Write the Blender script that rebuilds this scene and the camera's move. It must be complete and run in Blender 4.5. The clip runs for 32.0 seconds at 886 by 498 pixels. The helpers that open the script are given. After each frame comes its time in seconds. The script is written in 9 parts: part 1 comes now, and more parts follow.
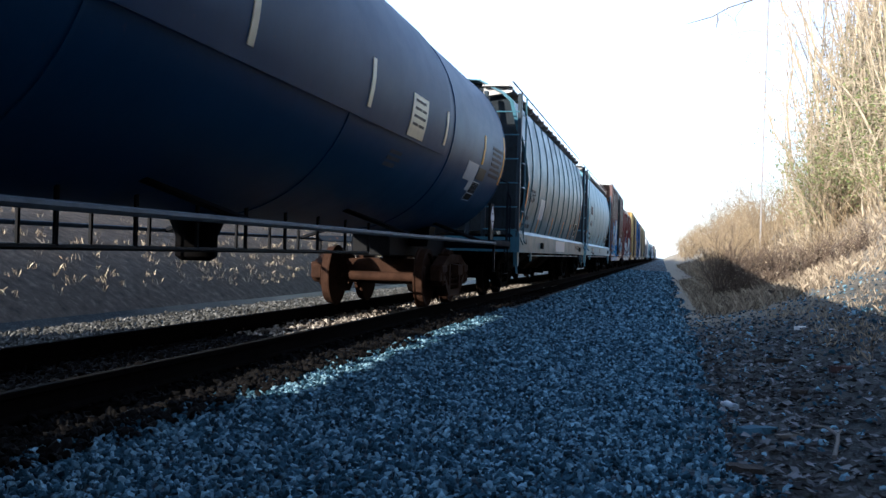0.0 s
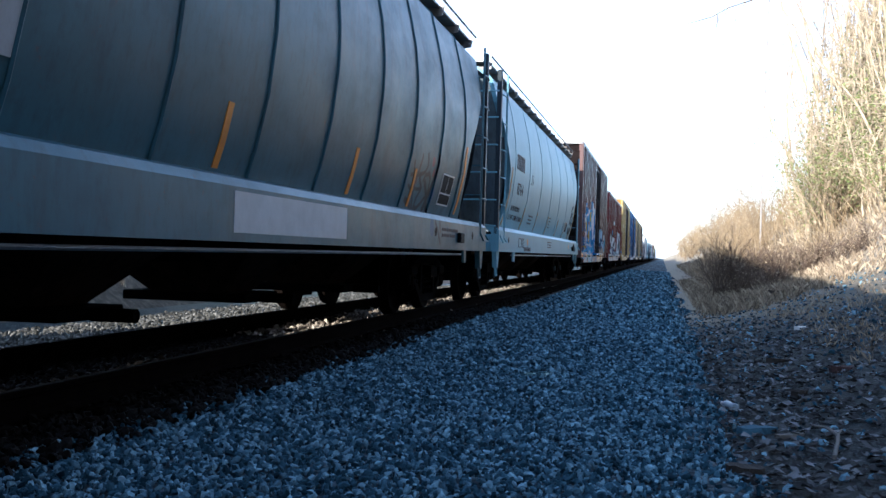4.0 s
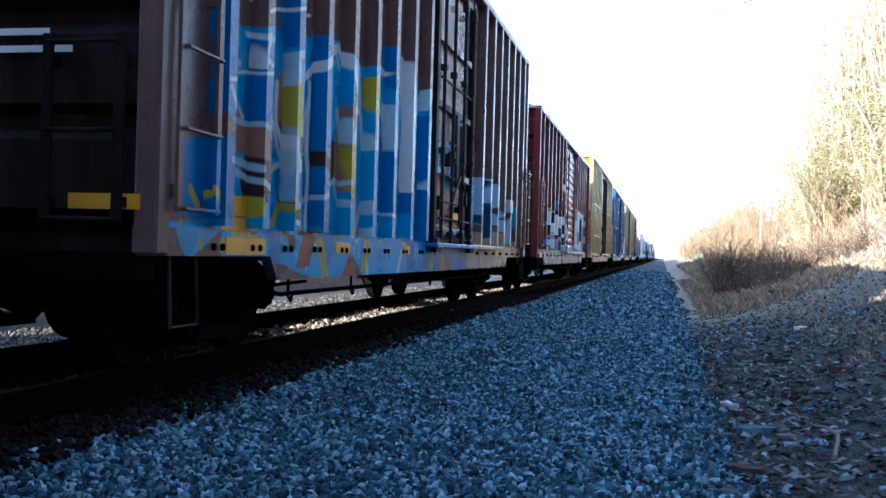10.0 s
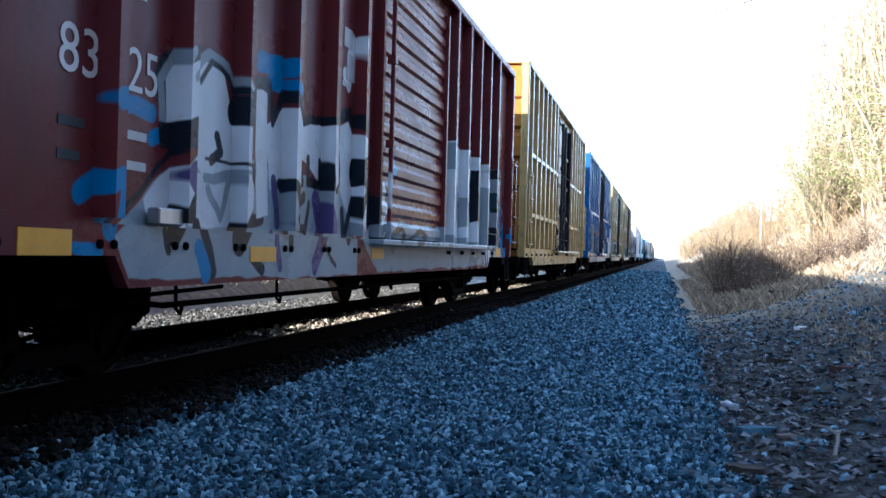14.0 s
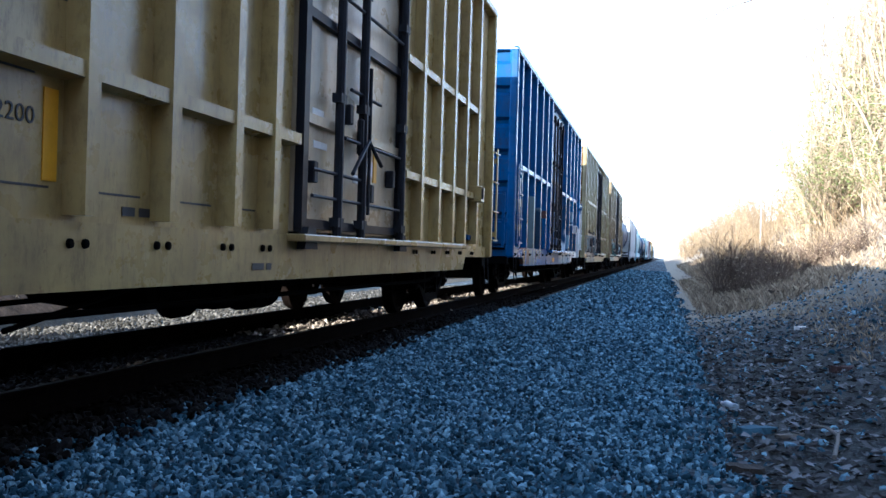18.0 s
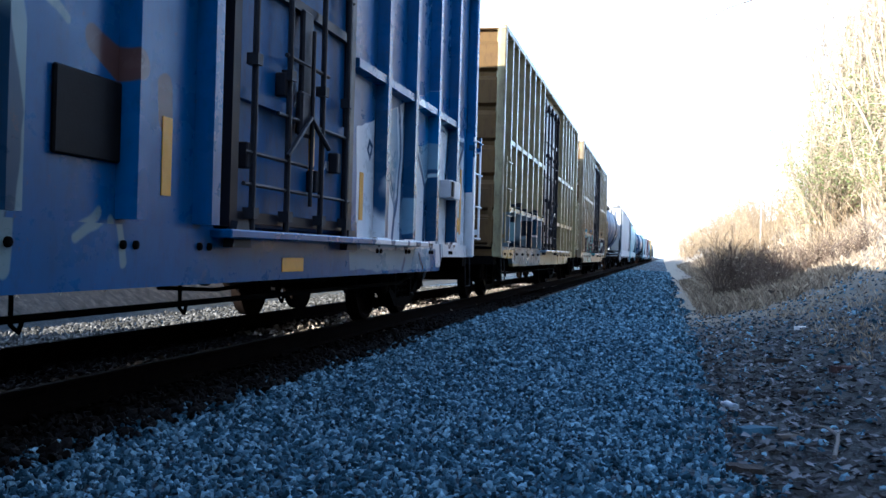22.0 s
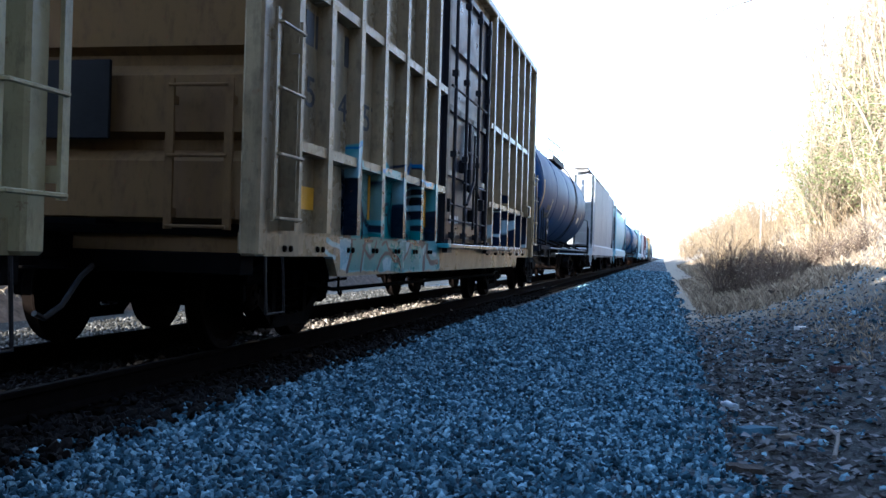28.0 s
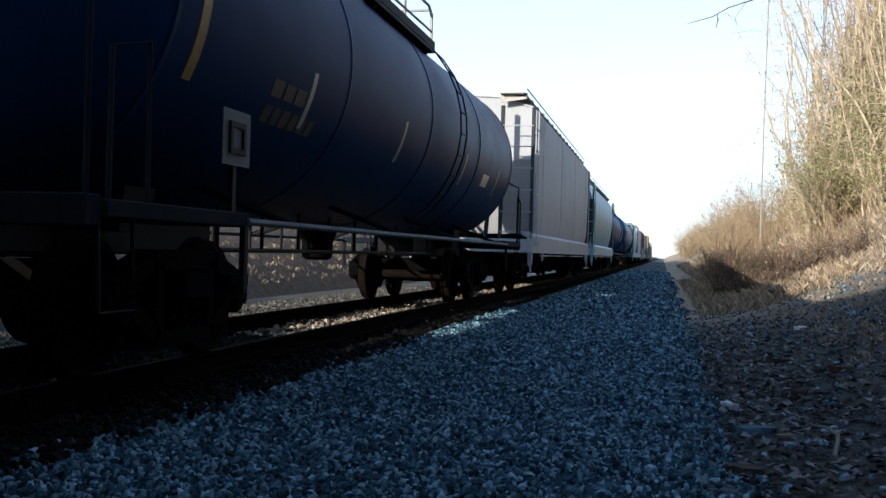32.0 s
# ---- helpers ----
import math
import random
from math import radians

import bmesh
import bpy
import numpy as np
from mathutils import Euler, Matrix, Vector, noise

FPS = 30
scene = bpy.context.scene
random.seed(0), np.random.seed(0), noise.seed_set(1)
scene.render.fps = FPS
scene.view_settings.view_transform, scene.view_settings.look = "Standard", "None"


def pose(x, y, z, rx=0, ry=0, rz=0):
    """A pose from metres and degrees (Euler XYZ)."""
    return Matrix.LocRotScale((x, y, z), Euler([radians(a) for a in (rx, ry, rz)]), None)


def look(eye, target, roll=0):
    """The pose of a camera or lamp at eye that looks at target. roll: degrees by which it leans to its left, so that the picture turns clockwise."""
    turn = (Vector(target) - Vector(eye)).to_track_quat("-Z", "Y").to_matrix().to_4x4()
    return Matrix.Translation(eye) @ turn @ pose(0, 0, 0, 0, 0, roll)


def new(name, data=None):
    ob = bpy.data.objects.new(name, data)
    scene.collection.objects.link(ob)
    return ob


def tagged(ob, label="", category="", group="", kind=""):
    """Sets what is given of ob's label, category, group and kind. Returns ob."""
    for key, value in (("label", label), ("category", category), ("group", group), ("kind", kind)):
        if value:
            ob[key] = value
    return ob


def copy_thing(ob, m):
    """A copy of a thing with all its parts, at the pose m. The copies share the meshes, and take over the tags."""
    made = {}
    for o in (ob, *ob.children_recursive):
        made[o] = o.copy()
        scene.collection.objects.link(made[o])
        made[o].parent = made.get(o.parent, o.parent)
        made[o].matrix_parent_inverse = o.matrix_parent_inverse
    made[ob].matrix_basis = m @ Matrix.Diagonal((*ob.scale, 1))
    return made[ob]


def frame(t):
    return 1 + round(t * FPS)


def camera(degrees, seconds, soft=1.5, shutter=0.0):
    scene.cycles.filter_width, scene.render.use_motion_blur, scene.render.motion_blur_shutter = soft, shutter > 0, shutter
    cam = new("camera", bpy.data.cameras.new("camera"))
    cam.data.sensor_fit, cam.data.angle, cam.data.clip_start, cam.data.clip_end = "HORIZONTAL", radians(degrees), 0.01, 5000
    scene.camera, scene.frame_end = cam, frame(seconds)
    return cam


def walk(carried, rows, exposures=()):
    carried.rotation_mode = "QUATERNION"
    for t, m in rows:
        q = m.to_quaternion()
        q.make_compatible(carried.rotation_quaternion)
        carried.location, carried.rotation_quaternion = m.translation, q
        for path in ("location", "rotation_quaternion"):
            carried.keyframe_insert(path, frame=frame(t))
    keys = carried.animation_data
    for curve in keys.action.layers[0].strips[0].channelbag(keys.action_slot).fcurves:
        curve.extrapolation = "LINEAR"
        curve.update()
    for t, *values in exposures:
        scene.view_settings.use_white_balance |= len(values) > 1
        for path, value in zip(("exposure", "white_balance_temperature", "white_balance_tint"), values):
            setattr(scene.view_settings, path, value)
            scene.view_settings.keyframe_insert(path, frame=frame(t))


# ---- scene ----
EYE = (0.0, 0.0, 0.87)                       # eye above the rail head, beside the track
cam = camera(46.4, 32.0)
VIEW = look(EYE, (EYE[0] - 0.20832, EYE[1] + 0.97806, EYE[2] + 0.00269), roll=1.6)
walk(cam, [(0.0, VIEW), (32.0, VIEW)],
     exposures=[(t, e, k, 10) for t, e, k in ((0.0, 1.1, 5100), (2.0, 1.3, 5100), (4.5, 1.5, 4950), (8.0, 1.55, 4850), (9.3, 1.7, 4850), (10.0, 2.05, 4950), (29.9, 2.05, 4900), (30.6, 1.05, 5300), (31.0, 0.65, 5350), (32.0, 0.65, 5400))])

# ---- light: low sun from behind and to the left of the eye, open sky ----
SUN_WAY = Vector((0.52, 1.0, -0.31)).normalized()
world = bpy.data.worlds.new("world")
scene.world = world
world.use_nodes = True
wn = world.node_tree.nodes
sky = wn.new("ShaderNodeTexSky")
sky.sky_type, sky.sun_disc = "NISHITA", False
sky.sun_elevation = math.asin(-SUN_WAY.z)
sky.sun_rotation = math.atan2(-SUN_WAY.x, -SUN_WAY.y)
sky.air_density, sky.dust_density, sky.ozone_density = 1.0, 1.0, 4.0
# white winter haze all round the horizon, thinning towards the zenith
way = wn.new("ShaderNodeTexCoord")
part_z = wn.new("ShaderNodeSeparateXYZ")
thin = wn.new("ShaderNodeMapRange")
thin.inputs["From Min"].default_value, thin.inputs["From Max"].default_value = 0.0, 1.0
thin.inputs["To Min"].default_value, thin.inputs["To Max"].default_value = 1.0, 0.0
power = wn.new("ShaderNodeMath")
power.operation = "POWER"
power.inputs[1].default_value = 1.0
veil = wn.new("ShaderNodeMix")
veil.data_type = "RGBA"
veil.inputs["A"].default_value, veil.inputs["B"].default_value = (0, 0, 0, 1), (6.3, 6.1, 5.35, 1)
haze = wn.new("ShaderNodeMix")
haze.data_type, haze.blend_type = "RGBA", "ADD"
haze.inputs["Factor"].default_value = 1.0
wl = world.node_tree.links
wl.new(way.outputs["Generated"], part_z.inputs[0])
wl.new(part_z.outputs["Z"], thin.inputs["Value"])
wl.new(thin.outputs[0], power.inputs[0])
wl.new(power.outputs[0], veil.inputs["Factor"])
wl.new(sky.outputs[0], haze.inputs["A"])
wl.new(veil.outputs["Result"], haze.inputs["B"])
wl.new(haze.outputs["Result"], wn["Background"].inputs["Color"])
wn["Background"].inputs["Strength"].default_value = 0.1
sun = new("sun", bpy.data.lights.new("sun", "SUN"))
sun.data.energy, sun.data.angle, sun.data.color = 5.0, radians(0.53), (1.0, 0.80, 0.56)
sun.matrix_world = look((0, 0, 30), Vector((0, 0, 30)) + SUN_WAY)


# ---- materials ----
class Nodes:
    """A small builder of node materials."""

    def __init__(self, name, rough=0.6, metal=0.0, spec=0.5):
        self.mat = bpy.data.materials.new(name)
        self.mat.use_nodes = True
        self.t = self.mat.node_tree
        self.b = self.t.nodes["Principled BSDF"]
        self.b.inputs["Roughness"].default_value = rough
        self.b.inputs["Metallic"].default_value = metal
        self.b.inputs["Specular IOR Level"].default_value = spec
        self.co = self.t.nodes.new("ShaderNodeTexCoord").outputs["Object"]

    def link(self, a, b):
        self.t.links.new(a, b)

    def set(self, sock, v):
        if isinstance(v, (int, float)):
            sock.default_value = v
        elif isinstance(v, (tuple, list)):
            sock.default_value = (*v, 1.0) if len(v) == 3 and sock.type == "RGBA" else v
        else:
            self.link(v, sock)

    def math(self, op, a, b=0.0, clamp=False):
        n = self.t.nodes.new("ShaderNodeMath")
        n.operation, n.use_clamp = op, clamp
        self.set(n.inputs[0], a)
        self.set(n.inputs[1], b)
        return n.outputs[0]

    def scaled(self, s, co=None, off=(0, 0, 0)):
        n = self.t.nodes.new("ShaderNodeMapping")
        self.link(co or self.co, n.inputs[0])
        n.inputs["Scale"].default_value = s if isinstance(s, tuple) else (s, s, s)
        n.inputs["Location"].default_value = off
        return n.outputs[0]

    def noise(self, s, detail=4.0, rough=0.55, off=(0, 0, 0), co=None):
        n = self.t.nodes.new("ShaderNodeTexNoise")
        self.link(self.scaled(s, co, off), n.inputs["Vector"])
        n.inputs["Scale"].default_value = 1.0
        n.inputs["Detail"].default_value, n.inputs["Roughness"].default_value = detail, rough
        return n.outputs["Fac"]

    def ramp(self, f, stops, mode="LINEAR"):
        n = self.t.nodes.new("ShaderNodeValToRGB")
        n.color_ramp.interpolation = mode
        e = n.color_ramp.elements
        while len(e) < len(stops):
            e.new(0.5)
        for k, (p, c) in zip(e, stops):
            k.position = p
            k.color = (*c, 1.0) if isinstance(c, (tuple, list)) else (c, c, c, 1.0)
        self.link(f, n.inputs[0])
        return n.outputs[0]

    def mix(self, f, a, b, kind="MIX"):
        n = self.t.nodes.new("ShaderNodeMix")
        n.data_type, n.blend_type = "RGBA", kind
        self.set(n.inputs["Factor"], f)
        self.set(n.inputs["A"], a)
        self.set(n.inputs["B"], b)
        return n.outputs["Result"]

    def bump(self, h, strength=0.3, dist=0.01):
        n = self.t.nodes.new("ShaderNodeBump")
        n.inputs["Strength"].default_value, n.inputs["Distance"].default_value = strength, dist
        self.link(h, n.inputs["Height"])
        self.link(n.outputs[0], self.b.inputs["Normal"])

    def split(self, co=None):
        n = self.t.nodes.new("ShaderNodeSeparateXYZ")
        self.link(co or self.co, n.inputs[0])
        return n.outputs

    def island(self):
        return self.t.nodes.new("ShaderNodeNewGeometry").outputs["Random Per Island"]

    def done(self, colour):
        self.set(self.b.inputs["Base Color"], colour)
        return self.mat


def painted(name, c, dirt=(0.05, 0.045, 0.04), rough=0.36, wear=0.5, rust=(0.14, 0.06, 0.03), spec=0.42, tags=(), relief=0.18):
    """Weathered paint: fading, runs of dirt down the sides, specks of rust, and sprayed pictures (tags)."""
    n = Nodes(name, rough, 0.0, spec * 0.5)
    fade = n.noise(0.45, 3)
    col = n.mix(n.ramp(fade, [(0.3, 0.0), (0.7, 0.55)]), c, tuple(min(1, k * 1.25 + 0.012) for k in c))
    runs = n.noise((3.4, 2.8, 0.35), 5, 0.6)
    col = n.mix(n.math("MULTIPLY", n.ramp(runs, [(0.48, 0.0), (0.75, 1.0)]), wear, True), col, dirt)
    big = n.noise((1.3, 1.3, 2.0), 6, 0.7, (3, 1, 7))
    col = n.mix(n.math("MULTIPLY", n.ramp(big, [(0.5, 0.0), (0.72, 1.0)]), wear * 0.8, True), col, dirt)
    fine_runs = n.noise((14.0, 14.0, 5.0), 6, 0.75, (2, 7, 3))
    col = n.mix(n.math("MULTIPLY", n.ramp(fine_runs, [(0.5, 0.0), (0.66, 1.0)]), wear * 0.8, True), col, tuple(k * 0.6 for k in dirt))
    if tags:
        col = brushed(n, col, tags)
        col = n.mix(n.math("MULTIPLY", n.ramp(runs, [(0.5, 0.0), (0.75, 1.0)]), wear * 0.4, True), col, dirt)
    specks = n.noise(11.0, 6, 0.75, (9, 2, 4))
    col = n.mix(n.math("MULTIPLY", n.ramp(specks, [(0.62, 0.0), (0.68, 1.0)]), wear, True), col, rust)
    fine = n.noise(60.0, 3)
    n.link(n.ramp(big, [(0.35, rough - (0.06 if relief > 0.1 else 0.0)), (0.7, min(1.0, rough + (0.12 if relief > 0.1 else 0.06)))]), n.b.inputs["Roughness"])
    n.bump(n.math("ADD", n.math("MULTIPLY", fine, 0.25), n.noise(3.0, 2)), relief, 0.008)
    return n.done(col)


def brushed(n, col, strokes):
    """Sprayed paint on a car's side: strokes are (colour, half width, path of (y, z)); half width 0 fills a convex field."""
    warp = n.t.nodes.new("ShaderNodeTexNoise")
    n.link(n.scaled(2.6), warp.inputs["Vector"])
    warp.inputs["Scale"].default_value, warp.inputs["Detail"].default_value = 1.0, 1.5
    shift = n.t.nodes.new("ShaderNodeVectorMath")
    shift.operation = "MULTIPLY_ADD"
    n.link(warp.outputs["Color"], shift.inputs[0])
    shift.inputs[1].default_value = (0.0, 0.1, 0.1)
    n.link(n.co, shift.inputs[2])
    flat = n.t.nodes.new("ShaderNodeVectorMath")
    flat.operation = "MULTIPLY_ADD"
    n.link(shift.outputs[0], flat.inputs[0])
    flat.inputs[1].default_value, flat.inputs[2].default_value = (0, 1, 1), (0, -0.05, -0.05)
    here, bare = flat.outputs[0], col

    def vm(op, a, b):
        k = n.t.nodes.new("ShaderNodeVectorMath")
        k.operation = op
        for sock, v in zip(k.inputs, (a, b)):
            n.set(sock, v)
        return k.outputs["Value" if op in ("DOT_PRODUCT", "DISTANCE") else "Vector"]

    def reach(p, q):
        ab = q - p
        along = n.t.nodes.new("ShaderNodeMapRange")
        start = p.dot(ab) / ab.length_squared
        along.inputs["From Min"].default_value, along.inputs["From Max"].default_value = start, start + 1.0
        n.link(vm("DOT_PRODUCT", here, tuple(ab / ab.length_squared)), along.inputs["Value"])
        k = n.t.nodes.new("ShaderNodeVectorMath")
        k.operation = "SCALE"
        k.inputs[0].default_value = ab
        n.link(along.outputs["Result"], k.inputs["Scale"])
        return vm("DISTANCE", here, vm("ADD", k.outputs["Vector"], tuple(p)))

    for c, r, path in strokes:
        path = [Vector((0, *p)) for p in path]
        if r:
            ds = [reach(p, q) for p, q in zip(path, path[1:])]
        else:
            mid, ds = sum(path, Vector()) / len(path), []
            for p, q in zip(path, path[1:] + path[:1]):
                out = (q - p).cross(Vector((1, 0, 0))).normalized()
                out = -out if out.dot(mid - p) > 0 else out
                ds.append(n.math("SUBTRACT", vm("DOT_PRODUCT", here, tuple(out)), p.dot(out)))
        d = ds[0]
        for e in ds[1:]:
            d = n.math("MINIMUM" if r else "MAXIMUM", d, e)
        soft = 0.014
        col = n.mix(n.math("ADD", n.math("MULTIPLY", d, -1 / soft), r / soft + 0.5), col, c)
    cloudy = n.noise(1.7, 3, 0.6, (5, 2, 8))
    col = n.mix(n.ramp(cloudy, [(0.35, 0.0), (0.7, 0.3)]), col, n.mix(0.5, col, (0.02, 0.05, 0.09)))
    return n.mix(n.math("GREATER_THAN", n.split()[0], 0.5), bare, col)


def plain(name, c, rough=0.6, metal=0.0, vary=0.35, scale=6.0, bump=0.2, spec=0.4):
    n = Nodes(name, rough, metal, spec)
    f = n.noise(scale, 5, 0.65)
    g = n.noise(scale * 9, 3, 0.6, (4, 4, 1))
    col = n.mix(n.ramp(f, [(0.3, 0.0), (0.7, 1.0)]), tuple(k * (1 - vary) for k in c), tuple(min(1, k * (1 + vary)) for k in c))
    col = n.mix(n.ramp(g, [(0.4, 0.0), (0.75, vary)]), col, tuple(k * 0.5 for k in c))
    n.bump(g, bump, 0.006)
    return n.done(col)


def pebbly(name, a, b, c, rough=0.85):
    """Broken stone: each stone its own grey."""
    n = Nodes(name, rough, 0.0, 0.12)
    col = n.ramp(n.island(), [(0.0, a), (0.55, b), (0.9, c), (1.0, tuple(min(1, k * 1.5) for k in c))])
    col = n.mix(n.ramp(n.noise(45.0, 4), [(0.35, 0.0), (0.7, 0.45)]), col, tuple(k * 0.4 for k in a))
    n.bump(n.noise(90.0, 3), 0.3, 0.004)
    return n.done(col)


M = {}
# gear, rails and ties: the shade under the train is in these near-blacks
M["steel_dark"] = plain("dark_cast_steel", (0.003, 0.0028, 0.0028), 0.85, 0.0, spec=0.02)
M["wheel"] = plain("shaded_wheel_steel", (0.007, 0.005, 0.004), 0.9, 0.0, spec=0.03)
# lighter rusty copy, for the trucks that sunlight reaches
M["truck_rust"] = plain("rust_orange_cast_steel", (0.035, 0.018, 0.011), 0.8, 0.0, 0.4, spec=0.05)
M["cap_blue"] = plain("pale_blue_cap_paint", (0.015, 0.03, 0.042), 0.6, 0.0, 0.3)
M["rust"] = plain("shaded_rusty_steel", (0.005, 0.004, 0.0036), 0.95, 0.0, spec=0.01)
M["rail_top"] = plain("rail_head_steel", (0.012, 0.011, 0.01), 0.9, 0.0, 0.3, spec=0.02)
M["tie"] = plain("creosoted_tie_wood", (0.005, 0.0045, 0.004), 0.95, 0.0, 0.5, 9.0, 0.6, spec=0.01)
M["black"] = plain("black_paint", (0.006, 0.0062, 0.007), 0.6, spec=0.08)
M["white"] = plain("white_marking_paint", (0.72, 0.73, 0.72), 0.6, 0.0, 0.12)
M["ink"] = plain("black_marking_paint", (0.03, 0.03, 0.035), 0.6, 0.0, 0.2)
M["yellow"] = plain("yellow_reflector", (0.72, 0.37, 0.012), 0.4, 0.0, 0.12)
M["dull_yellow"] = plain("dulled_yellow_reflector", (0.3, 0.19, 0.035), 0.5, 0.0, 0.25)
M["dull_tape"] = plain("dulled_pale_reflector", (0.34, 0.33, 0.27), 0.4, 0.0, 0.2)
M["tape"] = plain("pale_reflector", (0.68, 0.62, 0.42), 0.35, 0.0, 0.12)
M["rubber"] = plain("air_hose_rubber", (0.02, 0.02, 0.02), 0.6)
M["bare"] = plain("bare_metal", (0.45, 0.45, 0.44), 0.4, 0.9, 0.2)
M["stone"] = pebbly("broken_grey_stone", (0.006, 0.021, 0.033), (0.056, 0.126, 0.175), (0.23, 0.37, 0.45))
M["stone_pale"] = pebbly("dusty_pale_stone", (0.03, 0.03, 0.026), (0.065, 0.063, 0.055), (0.15, 0.145, 0.13))
# near-black stone: the shade under and beside the train is its colour
M["stone_shaded"] = pebbly("shade_black_stone", (0.002, 0.0018, 0.0017), (0.0035, 0.0032, 0.003), (0.008, 0.007, 0.0065))
M["stone_brown"] = pebbly("rust_dusted_stone", (0.05, 0.042, 0.032), (0.18, 0.15, 0.12), (0.42, 0.37, 0.3))


# ---- meshes ----
class Geo:
    """Gathers vertices and faces of one mesh."""

    def __init__(self):
        self.v, self.f = [], []

    def add(self, v, f):
        k = len(self.v)
        self.v += [tuple(p) for p in v]
        self.f += [tuple(i + k for i in q) for q in f]
        return self

    def box(self, x0, x1, y0, y1, z0, z1, c=0.0):
        """A box, its upright and level edges cut by c."""
        if c <= 0:
            v = [(x, y, z) for z in (z0, z1) for x, y in ((x0, y0), (x1, y0), (x1, y1), (x0, y1))]
            return self.add(v, [(3, 2, 1, 0), (4, 5, 6, 7), (0, 1, 5, 4), (1, 2, 6, 5), (2, 3, 7, 6), (3, 0, 4, 7)])
        ring = lambda d, z: [(x0 + d, y0 + c + 0 * d, z), (x0 + c, y0 + d, z), (x1 - c, y0 + d, z), (x1 - d, y0 + c, z),
                             (x1 - d, y1 - c, z), (x1 - c, y1 - d, z), (x0 + c, y1 - d, z), (x0 + d, y1 - c, z)]
        v = ring(c * 0.999, z0) + ring(0, z0 + c) + ring(0, z1 - c) + ring(c * 0.999, z1)
        f = [tuple(range(7, -1, -1)), tuple(range(24, 32))]
        for k in range(3):
            f += [(8 * k + i, 8 * k + (i + 1) % 8, 8 * k + 8 + (i + 1) % 8, 8 * k + 8 + i) for i in range(8)]
        return self.add(v, f)

    def prism(self, pts, a, b, axis="x"):
        """A flat outline pushed from a to b along an axis (outline in the other two axes, in order)."""
        put = {"x": lambda p, t: (t, p[0], p[1]), "y": lambda p, t: (p[0], t, p[1]), "z": lambda p, t: (p[0], p[1], t)}[axis]
        n = len(pts)
        v = [put(p, a) for p in pts] + [put(p, b) for p in pts]
        f = [tuple(range(n - 1, -1, -1)), tuple(range(n, 2 * n))] + [(i, (i + 1) % n, n + (i + 1) % n, n + i) for i in range(n)]
        return self.add(v, f)

    def tube(self, path, r, n=6, closed=True):
        """A round bar along a path; r a number or one for each point."""
        path = [Vector(p) for p in path]
        rs = r if isinstance(r, (list, tuple)) else [r] * len(path)
        v, f, side = [], [], None
        for i, p in enumerate(path):
            d = (path[min(i + 1, len(path) - 1)] - path[max(i - 1, 0)]).normalized()
            if side is None:
                side = d.cross(Vector((0.13, 0.31, 0.94))).normalized()
            side = (side - d * side.dot(d)).normalized()
            up = d.cross(side)
            v += [p + (side * math.cos(a) + up * math.sin(a)) * rs[i] for a in (2 * math.pi * k / n for k in range(n))]
        for i in range(len(path) - 1):
            f += [(i * n + k, i * n + (k + 1) % n, (i + 1) * n + (k + 1) % n, (i + 1) * n + k) for k in range(n)]
        if closed:
            f += [tuple(range(n - 1, -1, -1)), tuple(range((len(path) - 1) * n, len(path) * n))]
        return self.add(v, f)

    def lathe(self, prof, n=24, axis="x", at=(0, 0, 0), closed=True):
        """An outline of (distance along the axis, radius) turned round the axis."""
        v, f = [], []
        for t, r in prof:
            for k in range(n):
                c, s = r * math.cos(2 * math.pi * k / n), r * math.sin(2 * math.pi * k / n)
                q = (t, c, s) if axis == "x" else (c, t, s) if axis == "y" else (c, s, t)
                v.append((q[0] + at[0], q[1] + at[1], q[2] + at[2]))
        for i in range(len(prof) - 1):
            f += [(i * n + k, i * n + (k + 1) % n, (i + 1) * n + (k + 1) % n, (i + 1) * n + k) for k in range(n)]
        if closed:
            f += [tuple(range(n - 1, -1, -1)), tuple(range((len(prof) - 1) * n, len(prof) * n))]
        return self.add(v, f)

    def mesh(self, name, material, smooth=35):
        me = bpy.data.meshes.new(name)
        me.from_pydata(self.v, [], self.f)
        bm = bmesh.new()
        bm.from_mesh(me)
        bmesh.ops.recalc_face_normals(bm, faces=bm.faces)
        bm.to_mesh(me)
        bm.free()
        me.materials.append(material)
        if smooth:
            me.shade_smooth()
            me.set_sharp_from_angle(angle=radians(smooth))
        return me


def part(name, geo, material, parent, label="", at=None, smooth=35):
    """One mesh object under a thing or a part. geo: a Geo, or a mesh that alike pieces share."""
    me = geo if isinstance(geo, bpy.types.Mesh) else geo.mesh(name, material, smooth)
    ob = new(name, me)
    ob.parent = parent
    if at is not None:
        ob.matrix_basis = at if isinstance(at, Matrix) else Matrix.Translation(at)
    if label:
        ob["label"] = label
    return ob


def letters(text, size, x, y, z, parent, material, name="lettering", label="", squeeze=1.0, mirror=False):
    """Painted letters on a side that faces +x, from y on, with their foot at z."""
    cu = bpy.data.curves.new("text", "FONT")
    cu.body, cu.size, cu.extrude, cu.resolution_u = text, size, 0.0015, 3
    tmp = bpy.data.objects.new("text", cu)
    scene.collection.objects.link(tmp)
    bpy.context.view_layer.update()
    me = bpy.data.meshes.new_from_object(tmp.evaluated_get(bpy.context.evaluated_depsgraph_get()))
    bpy.data.objects.remove(tmp)
    bpy.data.curves.remove(cu)
    me.transform(Matrix(((0, 0, 1, x), (squeeze, 0, 0, y), (0, 1, 0, z), (0, 0, 0, 1))))
    me.materials.clear()
    me.materials.append(material)
    return part(name, me, material, parent, label)


